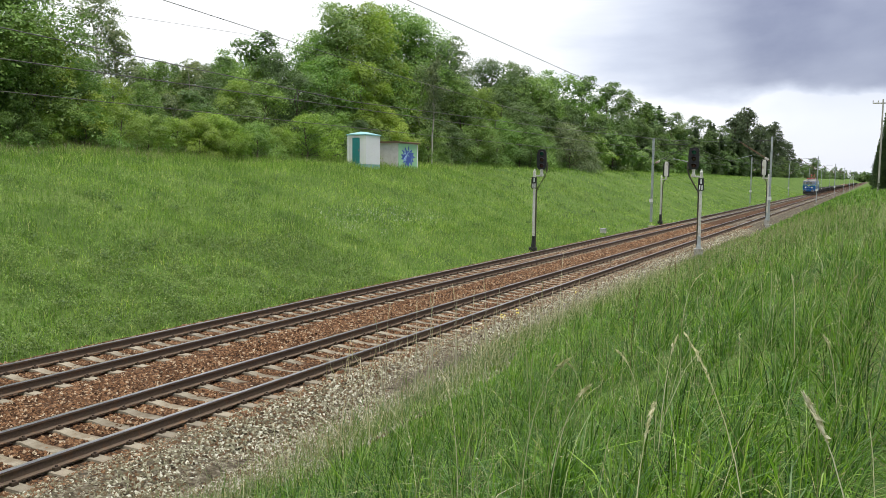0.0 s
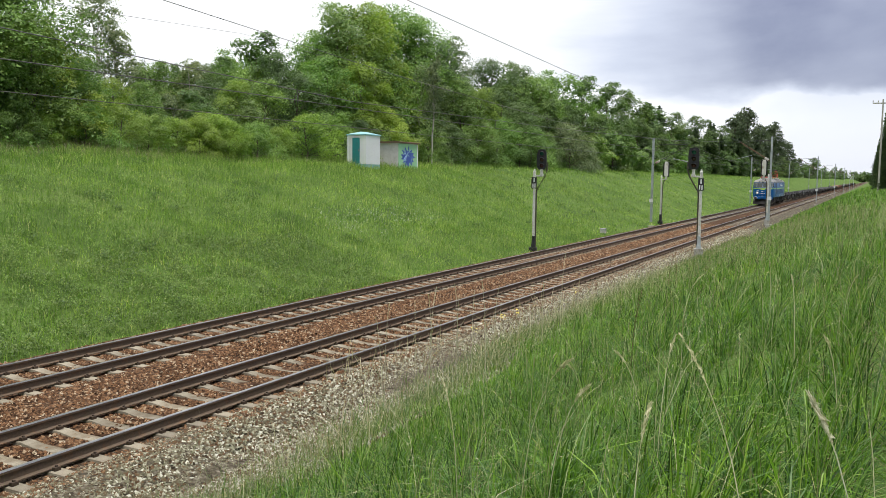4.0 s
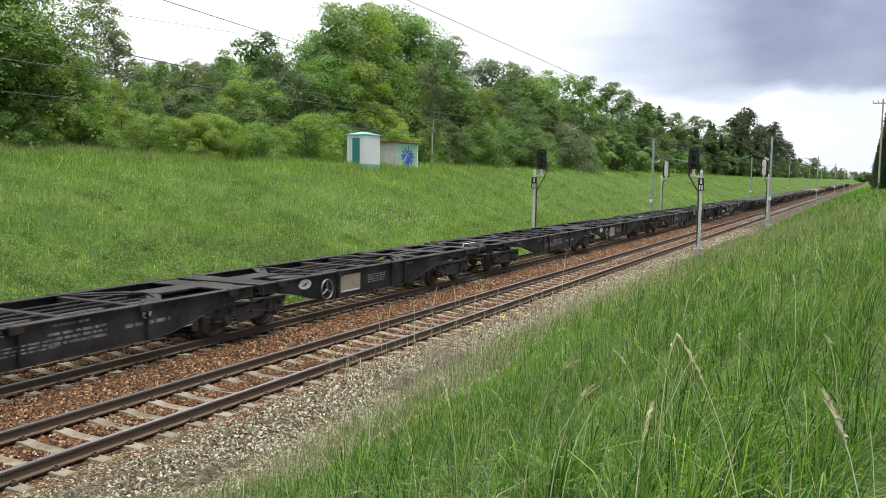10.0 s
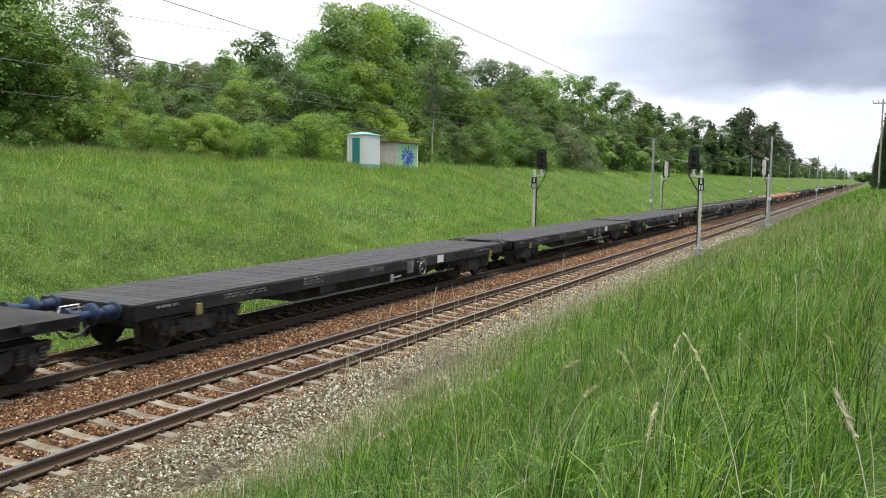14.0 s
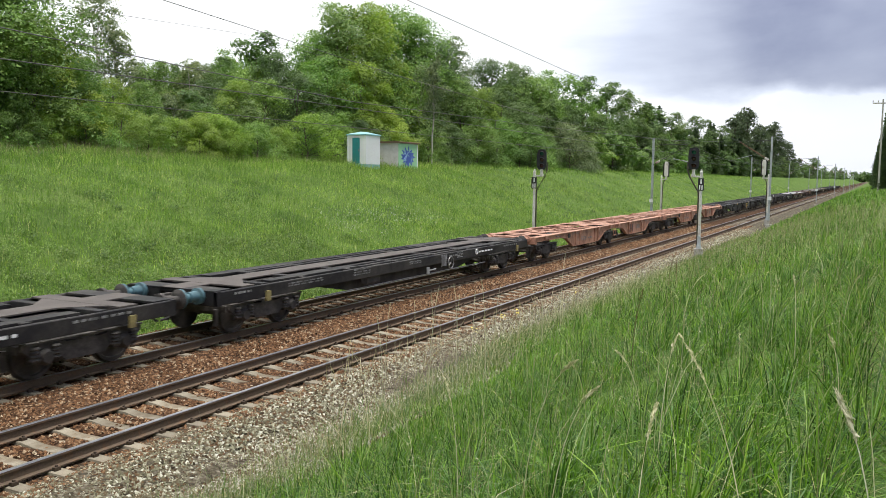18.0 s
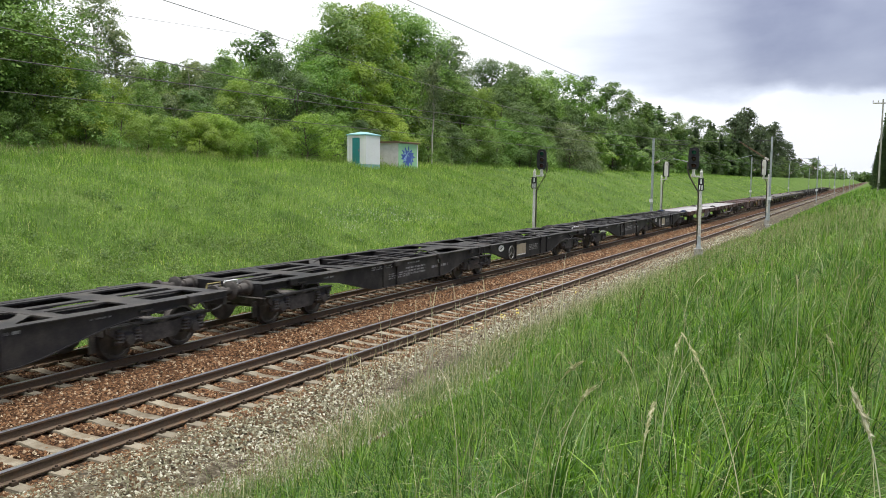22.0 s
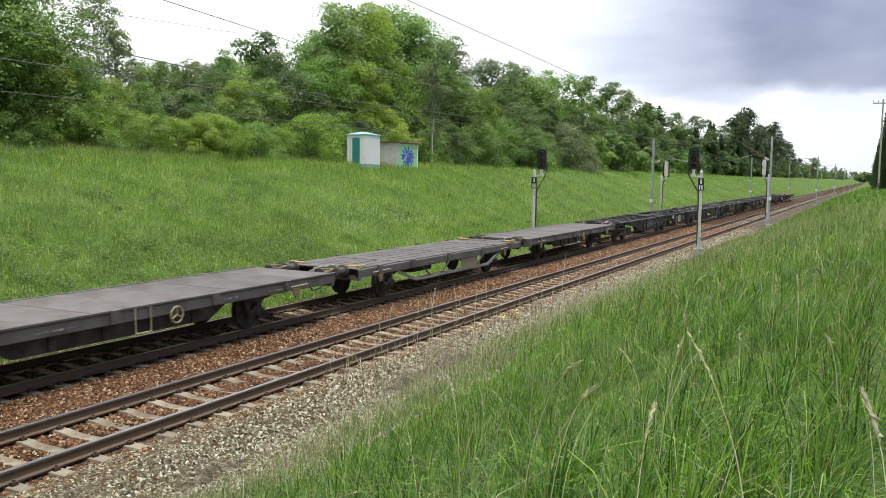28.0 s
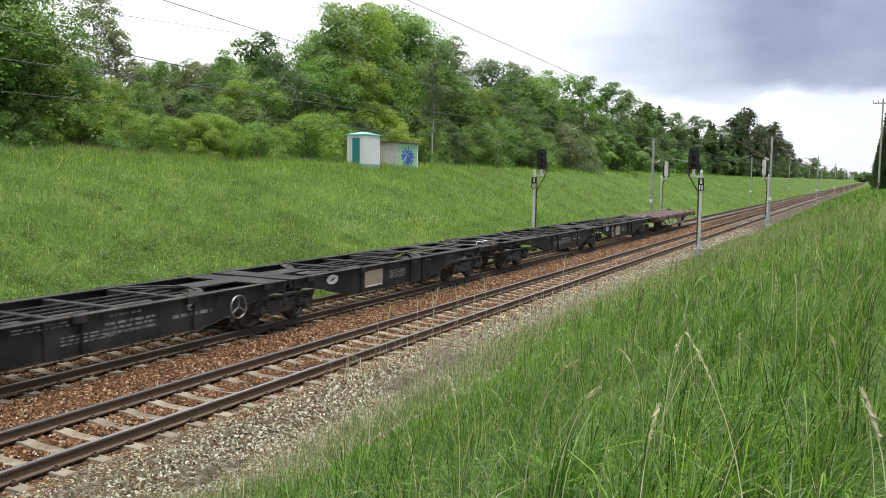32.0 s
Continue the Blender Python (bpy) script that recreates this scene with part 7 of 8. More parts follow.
    for sx in (-1, 1):
        for y in (1.6, 3.6, 6.2, 9.0, 11.6):
            part("lashing_bracket", Shape().box(min(sx * 1.36, sx * 1.44), max(sx * 1.36, sx * 1.44), y, y + 0.22, top - 0.24, top + 0.02, 0.015), paint, w)
        if not dusty:
            for y in (1.6, length - 2.5):
                part("tie_hook", Shape().prism([(y, top - 0.22), (y + 0.34, top - 0.22), (y + 0.26, top - 0.46), (y + 0.14, top - 0.46)], "x", sx * 1.38 - 0.02, sx * 1.38 + 0.02), YELLOW, w)
                part("tie_rod", Shape().tube([(sx * 1.42, y - 0.3, top - 0.16), (sx * 1.42, y + 0.6, top - 0.14)], 0.018, 5), TAN, w)
        if deck is DECK_GREY:
            for y, d in ((0.62, -1), (length - 0.62, 1)):
                part("end_hoop", Shape().tube([(sx * 0.55, y, top), (sx * 0.55, y + d * 0.42, top + 0.05), (sx * 1.05, y + d * 0.42, top + 0.05), (sx * 1.05, y, top)], 0.02, 6), YELLOW, w, "yellow end hoop")
        if kind != "plate":
            for y in (0.9, length - 1.2):
                part("corner_bracket", Shape().box(sx * 1.0 - 0.24, sx * 1.0 + 0.24, y, y + 0.16, top - 0.01, top + 0.05, 0.015).box(sx * 1.2 - 0.04, sx * 1.2 + 0.04, y - 0.1, y + 0.3, top - 0.01, top + 0.07, 0.01), ORANGE_FITTING, w, "ochre corner bracket")
    return w


# ---- electric locomotive ----
def loco_nose(x, z):
    """How far the cab front stands back: rounded corners below the stripe, a raked screen with slanted corner panes above."""
    a = abs(x)
    low = 0.10 * (a / 1.5) ** 2 + 0.46 * max(0.0, (a - 0.85) / 0.65) ** 2.2 + max(0.0, 1.9 - z) * 0.08
    high = 0.04 * (a / 1.5) ** 2 + 0.50 * max(0.0, a - 0.95) / 0.55 + (z - 2.42) * 0.20
    w = min(1.0, max(0.0, (z - 2.34) / 0.16))
    return low * (1 - w) + high * w


def loco_taper(y):
    """The body's width at y as a share of its full width: the cab ends draw in."""
    return 1.0 - 0.15 * min(1.0, max(0.0, (2.3 - min(y, 19.28 - y)) / 1.6))


def loco_shell():
    """Blue body: sides, both raked cab fronts, open at the roof line."""
    y0, y1 = 0.62, 18.66
    zs = [1.13, 1.5, 1.9, 2.2, 2.33, 2.42, 2.5, 2.7, 3.0, 3.26]
    hw = [1.49, 1.5, 1.5, 1.5, 1.5, 1.5, 1.493, 1.485, 1.465, 1.44]
    xs = [-1, -0.985, -0.95, -0.89, -0.8, -0.7, -0.635, -0.4, 0, 0.4, 0.635, 0.7, 0.8, 0.89, 0.95, 0.985, 1]
    ring = []
    for z, h in zip(zs, hw):
        nose = [(f * h * loco_taper(y0 + loco_nose(f * 1.5, z)), loco_nose(f * 1.5, z)) for f in xs]
        front = [(x, y0 + d, z) for x, d in nose]
        rear = [(x, y1 - d, z) for x, d in reversed(nose)]
        ring.append(front + [(h, 2.3, z), (h, 19.28 - 2.3, z)] + rear + [(-h, 19.28 - 2.3, z), (-h, 2.3, z)])
    n = len(ring[0])
    v = [p for r in ring for p in r]
    f = [(k * n + i, k * n + (i + 1) % n, (k + 1) * n + (i + 1) % n, (k + 1) * n + i) for k in range(len(zs) - 1) for i in range(n)]
    f.append(tuple(range(n)))
    return Shape().add(v, f)


def loco_roof():
    y0, y1 = 0.62, 18.66
    prof = [(1.46, 3.262), (1.46, 3.30), (1.40, 3.42), (1.26, 3.56), (1.02, 3.67), (0.85, 3.72), (0.4, 3.76), (0.0, 3.77)]
    prof = prof + [(-x, z) for x, z in reversed(prof[:-1])]
    stations = [(0.08, 0.0), (0.12, 0.10), (0.45, 0.42), (0.95, 0.72), (1.6, 0.93), (2.4, 1.0)]
    rows = [(y0 + a, s) for a, s in stations] + [(y1 - a, s) for a, s in reversed(stations)]
    v, f, n = [], [], len(prof)
    for y, s in rows:
        for x, z in prof:
            t = abs(x) / 1.46
            v.append((x * loco_taper(y), y + (1 if y < 9 else -1) * (loco_nose(x, 3.26) - loco_nose(0, 3.26)) * (1 - s), 3.262 + (z - 3.262) * s))
    for k in range(len(rows) - 1):
        f += [(k * n + i, k * n + i + 1, (k + 1) * n + i + 1, (k + 1) * n + i) for i in range(n - 1)]
        f.append((k * n, (k + 1) * n, (k + 1) * n + n - 1, k * n + n - 1))
    f += [tuple(range(n)), tuple(range((len(rows) - 1) * n, len(rows) * n))]
    return Shape().add(v, f)


def face_patch(x0, x1, z0, z1, lift, end=0, trim=0.0, n=6):
    """A thin plate that follows the cab front (end 0) or the rear cab (end 1)."""
    v, f = [], []
    for j in range(n + 1):
        for i in range(n + 1):
            x, z = x0 + (x1 - x0) * i / n, z0 + (z1 - z0) * j / n
            if trim:
                x = x0 + (x1 - x0) * (0.5 + (i / n - 0.5) * (1 - trim * (j / n)))
            y = 0.62 + loco_nose(x, z) - lift
            v.append((x * loco_taper(y + lift), y if end == 0 else 19.28 - y, z))
    f = [(j * (n + 1) + i, j * (n + 1) + i + 1, (j + 1) * (n + 1) + i + 1, (j + 1) * (n + 1) + i) for j in range(n) for i in range(n)]
    k = len(v)
    v += [(x, y + (0.02 if end == 0 else -0.02), z) for x, y, z in v]
    f += [tuple(i + k for i in reversed(q)) for q in f]
    edge = [i for i in range(n + 1)] + [(j + 1) * (n + 1) + n for j in range(n)] + [n * (n + 1) + i for i in range(n - 1, -1, -1)] + [j * (n + 1) for j in range(n - 1, 0, -1)]
    f += [(edge[i], edge[(i + 1) % len(edge)], edge[(i + 1) % len(edge)] + k, edge[i] + k) for i in range(len(edge))]
    return Shape().add(v, f)


def side_plate(w, name, y0, y1, z0, z1, mat, lift=0.012, label="", rear_too=True, c=0.0):
    for sx in ((1, -1) if rear_too else (1,)):
        h = 1.5 if z1 < 2.6 else 1.5 - 0.075 * max(0.0, (min(z1, 3.2) - 2.38))
        lo = 1.5 if z0 < 2.5 else 1.5 - 0.068 * (z0 - 2.38)
        hi = 1.5 if z1 < 2.5 else 1.5 - 0.068 * (z1 - 2.38)
        s = Shape().add([(sx * (b * loco_taper(y) + d), y, z) for y in (y0, y1) for z, b in ((z0, lo), (z1, hi)) for d in (-0.02, lift)],
                        [(0, 1, 3, 2), (4, 6, 7, 5), (0, 4, 5, 1), (2, 3, 7, 6), (0, 2, 6, 4), (1, 5, 7, 3)])
        part(name, s, mat, w, label)


def loco_bogie(w, yc):
    b = part("bogie", Shape().box(-0.8, 0.8, -2.3, 2.3, 0.42, 0.8, 0.05), LOCO_GEAR, w, at=pose(0, yc, 0))
    for q in (-2.5, -0.9, 0.9, 2.5):
        part("transom", Shape().box(-1.1, 1.1, q - 0.1, q + 0.1, 0.7, 1.0, 0.02), LOCO_GEAR, b)
    for sx in (-1, 1):
        pol = [(-2.75, 0.95), (-2.6, 0.72), (-2.0, 0.62), (-1.3, 0.80), (-0.4, 0.62), (0.4, 0.62), (1.3, 0.80), (2.0, 0.62), (2.6, 0.72), (2.75, 0.95), (2.3, 1.05), (-2.3, 1.05)]
        part("side_frame", Shape().prism(pol, "x", sx * 1.08 - 0.06, sx * 1.08 + 0.06), LOCO_GEAR, b)
        for a, c in ((-2.15, -0.35), (0.35, 2.15)):
            part("equaliser_beam", Shape().prism([(a, 0.40), (a + 0.35, 0.28), (c - 0.35, 0.28), (c, 0.40), (c, 0.48), (c - 0.4, 0.38), (a + 0.4, 0.38), (a, 0.48)], "x", sx * 1.18 - 0.03, sx * 1.18 + 0.03), LOCO_GEAR, b)
        for q in (-2.3, 0.0, 2.3):
            part("damper", Shape().lathe([(0, 0.03), (0.02, 0.055), (0.3, 0.055), (0.32, 0.035), (0.5, 0.035)], (sx * 1.24, q + 0.3, 0.5), "z", 8), LOCO_GEAR, b)
    for q in (-1.85, 0.0, 1.85):
        for sx in (-1, 1):
            part("wheel", wheel_mesh(0.62), None, b, at=pose(sx * 0.76, q, 0.62, 0, 0, 0 if sx > 0 else 180))
            part("axle_box", axle_box_mesh(), None, b, at=pose(sx * 1.16, q, 0.62, 0, 0, 0 if sx > 0 else 180))
    for q in (-2.45, -1.25, -0.62, 0.62, 1.25, 2.45):
        for sx in (-1, 1):
            part("spring", coil_mesh(), None, b, at=pose(sx * 1.2, q, 0.44))
    for q, r in ((-0.95, 0.1), (0.95, 0.1)):
        for sx in (-1, 1):
            part("brake_cylinder", Shape().lathe([(-0.2, 0.05), (-0.18, r), (0.18, r), (0.22, 0.05)], (sx * 1.2, q, 0.82), "y", 10), LOCO_GEAR, b)
    for q in (-2.85, 2.85):
        s = Shape()
        for sx in (-1, 1):
            s.tube([(sx * 1.2, q, 1.1), (sx * 1.2, q * 0.97, 0.35)], 0.05, 6)
        part("sand_pipe", s, LOCO_GEAR, b)
    return b


def pantograph(w, yc, raised):
    base = Shape()
    for x in (-0.6, 0.6):
        base.box(x - 0.04, x + 0.04, yc - 1.1, yc + 1.1, 3.94, 4.02, 0.01)
    for y in (-1.0, 1.0):
        base.box(-0.6, 0.6, yc + y - 0.05, yc + y + 0.05, 3.94, 4.02, 0.01)
    p = part("pantograph", base, RED, w, "raised red pantograph" if raised else "folded red pantograph")
    for x in (-0.6, 0.6):
        for y in (-0.95, 0.95):
            part("insulator", Shape().lathe([(0, 0.06), (0.03, 0.1), (0.06, 0.06), (0.09, 0.1), (0.12, 0.06), (0.17, 0.08)], (x, yc + y, 3.76), "z", 10), PORCELAIN, p)
    if not raised:
        for s0 in (-1, 1):
            s = Shape()
            for x in (-0.5, 0.5):
                s.tube([(x, yc + s0 * 0.3, 4.05), (x * 0.9, yc + s0 * 2.05, 4.10)], 0.042, 6)
            s.tube([(-0.5, yc + s0 * 0.3, 4.05), (0.45, yc + s0 * 2.05, 4.10)], 0.022, 5)
            part("lower_arm", s, RED, p)
            s = Shape()
            for x in (-0.45, 0.45):
                s.tube([(x, yc + s0 * 2.05, 4.12), (x, yc, 4.15)], 0.024, 6)
            part("upper_arm", s, RED, p)
        part("collector_head", Shape().box(-0.6, 0.6, yc - 0.22, yc - 0.14, 4.2, 4.24).box(-0.6, 0.6, yc + 0.14, yc + 0.22, 4.2, 4.24).tube([(-0.95, yc, 4.05), (-0.75, yc, 4.2), (0.75, yc, 4.2), (0.95, yc, 4.05)], 0.02, 6), GRILLE, p)
    else:
        for s0 in (-1, 1):
            s = Shape()
            for x in (-0.5, 0.5):
                s.tube([(x, yc + s0 * 0.25, 4.05), (x * 0.9, yc + s0 * 1.35, 4.55)], 0.04, 6)
            s.tube([(-0.5, yc + s0 * 0.25, 4.05), (0.45, yc + s0 * 1.35, 4.55)], 0.016, 5)
            part("lower_arm", s, RED, p)
            s = Shape()
            for x in (-0.45, 0.45):
                s.tube([(x, yc + s0 * 1.35, 4.55), (x * 0.8, yc + s0 * 0.2, 5.1)], 0.02, 6)
            s.tube([(-0.45, yc + s0 * 1.35, 4.55), (0.36, yc + s0 * 0.2, 5.1)], 0.012, 5)
            part("upper_arm", s, RED, p)
        part("collector_head", Shape().box(-0.6, 0.6, yc - 0.24, yc - 0.16, 5.13, 5.17).box(-0.6, 0.6, yc + 0.16, yc + 0.24, 5.13, 5.17).tube([(-0.95, yc, 4.97), (-0.75, yc, 5.12), (0.75, yc, 5.12), (0.95, yc, 4.97)], 0.018, 6), GRILLE, p)


def locomotive():
    w = thing("electric_locomotive", "blue electric locomotive with lime stripe and red pantographs", "locomotive")
    part("body", loco_shell(), BLUE, w, "glossy dark blue body")
    roof = part("roof", loco_roof(), ROOF_GREY, w, "weathered grey rounded roof")
    part("roof_walk", Shape().box(-0.75, 0.75, 2.6, 16.6, 3.74, 3.80, 0.02), ROOF_GREY, w)
    # louvres along the roof's slope
    for y0, y1 in ((5.9, 6.78), (6.9, 7.77), (7.89, 8.87), (8.99, 9.96), (10.08, 10.96), (11.08, 12.0), (12.12, 13.1)):
        for sx in (-1, 1):
            def on(t, out):
                x, z = 1.40 + (0.98 - 1.40) * t, 3.43 + (3.69 - 3.43) * t
                b = 0.035 + 0.05 * math.sin(math.pi * t)
                return sx * (x + (0.5 * (out + b))), z + 0.85 * (out + b)
            s = Shape()
            a, b = on(0.02, 0.006), on(0.98, 0.006)
            m2 = on(0.5, 0.006)
            s.add([(a[0], y0, a[1]), (m2[0], y0, m2[1]), (b[0], y0, b[1]), (a[0], y1, a[1]), (m2[0], y1, m2[1]), (b[0], y1, b[1])], [(0, 1, 4, 3), (1, 2, 5, 4)])
            g = part("roof_grille", s, GRILLE, w)
            s = Shape()
            for k in range(7):
                a, b = on(0.04 + k * 0.135, 0.012), on(0.04 + k * 0.135 + 0.06, 0.022)
                s.add([(q[0], y, q[1]) for y in (y0, y1) for q in (a, b)] + [(q[0], y, q[1] - 0.012) for y in (y0, y1) for q in (a, b)], [(0, 1, 3, 2), (4, 6, 7, 5), (0, 2, 6, 4), (1, 5, 7, 3)])
            part("slat", s, PALE_STEEL, g)
            for y in (y0 - 0.05, y1 + 0.05):
                pts = [on(t, 0.02) for t in (0, 0.25, 0.5, 0.75, 1)]
                part("grille_frame", Shape().tube([(q[0], y, q[1]) for q in pts], 0.03, 5), ROOF_GREY, g)
    for a, b in ((1.15, 2.3), (2.3, 16.98), (16.98, 18.13)):
        side_plate(w, "gutter", a, b, 3.225, 3.27, BLUE_PANEL, 0.03)
    # lime stripe: along both sides and round both cabs, with a chevron
    for a, b in ((1.1, 2.3), (2.3, 16.98), (16.98, 18.18)):
        side_plate(w, "stripe", a, b, 2.33, 2.43, LIME, 0.012, "lime green stripe")
    for e in (0, 1):
        part("stripe", face_patch(-1.5, 1.5, 2.33, 2.43, 0.012, e, n=24), LIME, w, "lime green stripe")
        s = Shape()
        y = 0.62 + 0.02 - 0.045
        y2 = y + 0.03
        if e:
            y, y2 = 19.28 - y, 19.28 - y2
        s.add([(-0.5, y, 2.335), (0.5, y, 2.335), (0.12, y, 2.2), (0, y, 2.17), (-0.12, y, 2.2)] + [(-0.5, y2, 2.335), (0.5, y2, 2.335), (0.12, y2, 2.2), (0, y2, 2.17), (-0.12, y2, 2.2)], [(0, 1, 2, 3, 4), (5, 9, 8, 7, 6), (0, 5, 6, 1), (1, 6, 7, 2), (2, 7, 8, 3), (3, 8, 9, 4), (4, 9, 5, 0)])
        part("chevron", s, LIME, w, "lime green chevron")
        # windscreens and slanted corner panes in pale frames
        for a, b, wipe in ((-0.90, -0.07, True), (0.07, 0.90, True), (1.0, 1.40, False), (-1.40, -1.0, False)):
            fr = part("windscreen_frame", face_patch(a - 0.035, b + 0.035, 2.535, 3.185, 0.012, e), PALE_STEEL, w, "pale metal window frame")
            part("windscreen", face_patch(a, b, 2.57, 3.15, 0.022, e), WINDOW_LIGHT if wipe else WINDOW_SKY, fr, "windscreen tinted pale for reflected sky" if wipe else "slanted corner pane tinted pale for reflected sky")
            if wipe:
                m = (a + b) / 2
                y1 = 0.62 + loco_nose(m, 3.2) - 0.05
                y2 = 0.62 + loco_nose(m, 2.75) - 0.05
                y1, y2 = (y1, y2) if e == 0 else (19.28 - y1, 19.28 - y2)
                part("wiper", Shape().tube([(m, y1, 3.2), (m - 0.16, y2, 2.75)], 0.012, 5), RUBBER, fr)
        # headlights
        for x in (-0.72, 0.72):
            yy = 0.62 + loco_nose(x, 1.78)
            d = -1 if e == 0 else 1
            yy = yy if e == 0 else 19.28 - yy
            hl = part("headlight", Shape().lathe([(0, 0.17), (d * 0.10, 0.20), (d * 0.13, 0.21), (d * 0.15, 0.19), (d * 0.11, 0.15)], (x, yy, 1.78), "y", 20), PALE_STEEL, w, "pale ringed round headlight")
            part("lens", Shape().lathe([(d * 0.09, 0.15), (d * 0.12, 0.12), (d * 0.135, 0.05)], (x, yy, 1.78), "y", 18), LAMP_LENS, hl)
            part("bulb", Shape().lathe([(d * 0.13, 0.07), (d * 0.15, 0.06), (d * 0.16, 0.02)], (x + 0.02, yy, 1.76), "y", 12), LAMP_LIT if e == 0 else LAMP_LENS, hl)
            part("marker_plate", Shape().box(x + 0.2, x + 0.36, min(yy + d * 0.0, yy + d * 0.03), max(yy + d * 0.0, yy + d * 0.03), 1.22, 1.34), YELLOW, w, "small yellow plate")
        tl_y, d = (0.80, -1) if e == 0 else (18.48, 1)
        tl = part("top_headlight", Shape().lathe([(-d * 0.3, 0.12), (-d * 0.1, 0.2), (d * 0.12, 0.22), (d * 0.16, 0.2), (d * 0.12, 0.16)], (0, tl_y, 3.5), "y", 20).box(-0.12, 0.12, tl_y - 0.1, tl_y + 0.1, 3.26, 3.4), ROOF_GREY, w, "grey top headlight")
        part("lens", Shape().lathe([(d * 0.10, 0.16), (d * 0.13, 0.12), (d * 0.145, 0.05)], (0, tl_y, 3.5), "y", 18), LAMP_LENS, tl)
        for x in (-0.45, 0.45):
            part("horn", Shape().lathe([(0, 0.05), (d * 0.2, 0.06), (d * 0.3, 0.11)], (x, tl_y - d * 0.12, 3.44), "y", 10), ROOF_GREY, w)
        # emblem and lettering on the front as plain shapes
        yy = (0.60, 0.625) if e == 0 else (18.655, 18.68)
        part("emblem", Shape().prism([(1.93, -0.20), (2.0, -0.10), (2.04, 0.02), (1.97, 0.02), (1.93, -0.06)], "y", *yy).prism([(1.97, 0.20), (1.90, 0.10), (1.86, -0.02), (1.93, -0.02), (1.97, 0.06)], "y", *yy), WHITE, w, "white swirl emblem")
        part("trim_strip", Shape().box(-0.75, 0.75, yy[0] - 0.012, yy[1] + 0.012, 1.475, 1.505), BLUE_PANEL, w)
        part("lamp_bracket", Shape().box(-0.1, 0.1, yy[0] - 0.01, yy[1] + 0.01, 1.27, 1.36), STEEL, w)
        for k in range(7):
            part("marking", Shape().box(-0.36 + k * 0.105, -0.29 + k * 0.105, *yy, 1.66, 1.74), WHITE, w)
        part("marking", face_patch(-0.98, -0.62, 2.09, 2.15, 0.008, e, n=4), WHITE, w)
        # buffer beam, oval buffers with pale rims, couplers, plough
        yb0, yb1 = (0.52, 0.72) if e == 0 else (18.56, 18.76)
        part("buffer_beam", Shape().box(-1.12, 1.12, yb0 + 0.04, yb1, 0.84, 1.24, 0.04), BLUE, w)
        for x in (-0.875, 0.875):
            d = -1 if e == 0 else 1
            bf = part("buffer", Shape().lathe([(0.0, 0.16), (d * 0.3, 0.13), (d * 0.55, 0.1), (d * 0.6, 0.1)], (x, 0.66 if e == 0 else 18.62, 1.03), "y", 14), FITTING_BLUE, w)
            ya, yb = (0.0, 0.05) if e == 0 else (19.23, 19.28)
            oval = [(1.03 + 0.16 * math.copysign(abs(math.sin(t)) ** 0.6, math.sin(t)), x + 0.245 * math.copysign(abs(math.cos(t)) ** 0.6, math.cos(t))) for t in [2 * math.pi * i / 20 for i in range(20)]]
            part("buffer_head", Shape().prism(oval, "y", ya, yb), GRILLE, bf, "dark oval buffer plate")
            ring = [(x + 0.255 * math.copysign(abs(math.cos(t)) ** 0.6, math.cos(t)), ya if e == 0 else yb, 1.03 + 0.17 * math.copysign(abs(math.sin(t)) ** 0.6, math.sin(t))) for t in [2 * math.pi * i / 20 for i in range(21)]]
            part("buffer_rim", Shape().tube(ring, 0.018, 5), WHITE, bf, "white painted rim")
        d = 1 if e == 0 else -1
        ye = 0.62 if e == 0 else 18.66
        part("coupler", Shape().box(-0.06, 0.06, min(ye, ye - d * 0.4), max(ye, ye - d * 0.4), 0.96, 1.07, 0.02).tube([(0.05, ye - d * 0.3, 1.0), (0.1, ye - d * 0.2, 0.7), (0.02, ye - d * 0.05, 0.62)], 0.035, 6), LOCO_GEAR, w)
        s = Shape()
        for x in (-1.1, -0.35, 0.35, 1.1):
            s.tube([(x, ye, 0.95), (x + 0.04, ye - d * 0.22, 0.78), (x + 0.02, ye - d * 0.12, 0.55)], 0.028, 6)
        s.tube([(-0.6, ye - d * 0.3, 0.78), (0.0, ye - d * 0.26, 0.7), (1.3, ye - d * 0.1, 0.86)], 0.014, 5)
        part("air_hose", s, RUBBER, w)
        pl = [(-1.25, 0.62), (1.25, 0.62), (1.3, 0.15), (0.0, 0.12), (-1.3, 0.15)]
        v = []
        for x, z in pl:
            v.append((x, ye + d * (0.08 + 0.22 * abs(x) - (0.62 - z) * 0.5), z))
        v.append((0, ye - d * 0.02, 0.62))
        s = Shape().add(v + [(x, y + d * 0.03, z) for x, y, z in v], [(0, 5, 3, 4), (5, 1, 2, 3), (6, 10, 9, 11), (11, 9, 8, 7), (0, 4, 10, 6), (4, 3, 9, 10), (3, 2, 8, 9), (2, 1, 7, 8), (1, 5, 11, 7), (5, 0, 6, 11)])
        part("snow_plough", s, LOCO_GEAR, w, "black plough plate above the rails")
        ap = [(ye + d * 0.16, 1.14, 1.05), (ye + d * 0.55, 1.14, 1.30), (ye + d * 1.15, 1.14, 1.36), (ye + d * 0.17, 0.86, 1.05), (ye + d * 0.55, 0.86, 1.29), (ye + d * 0.95, 0.86, 1.34)]
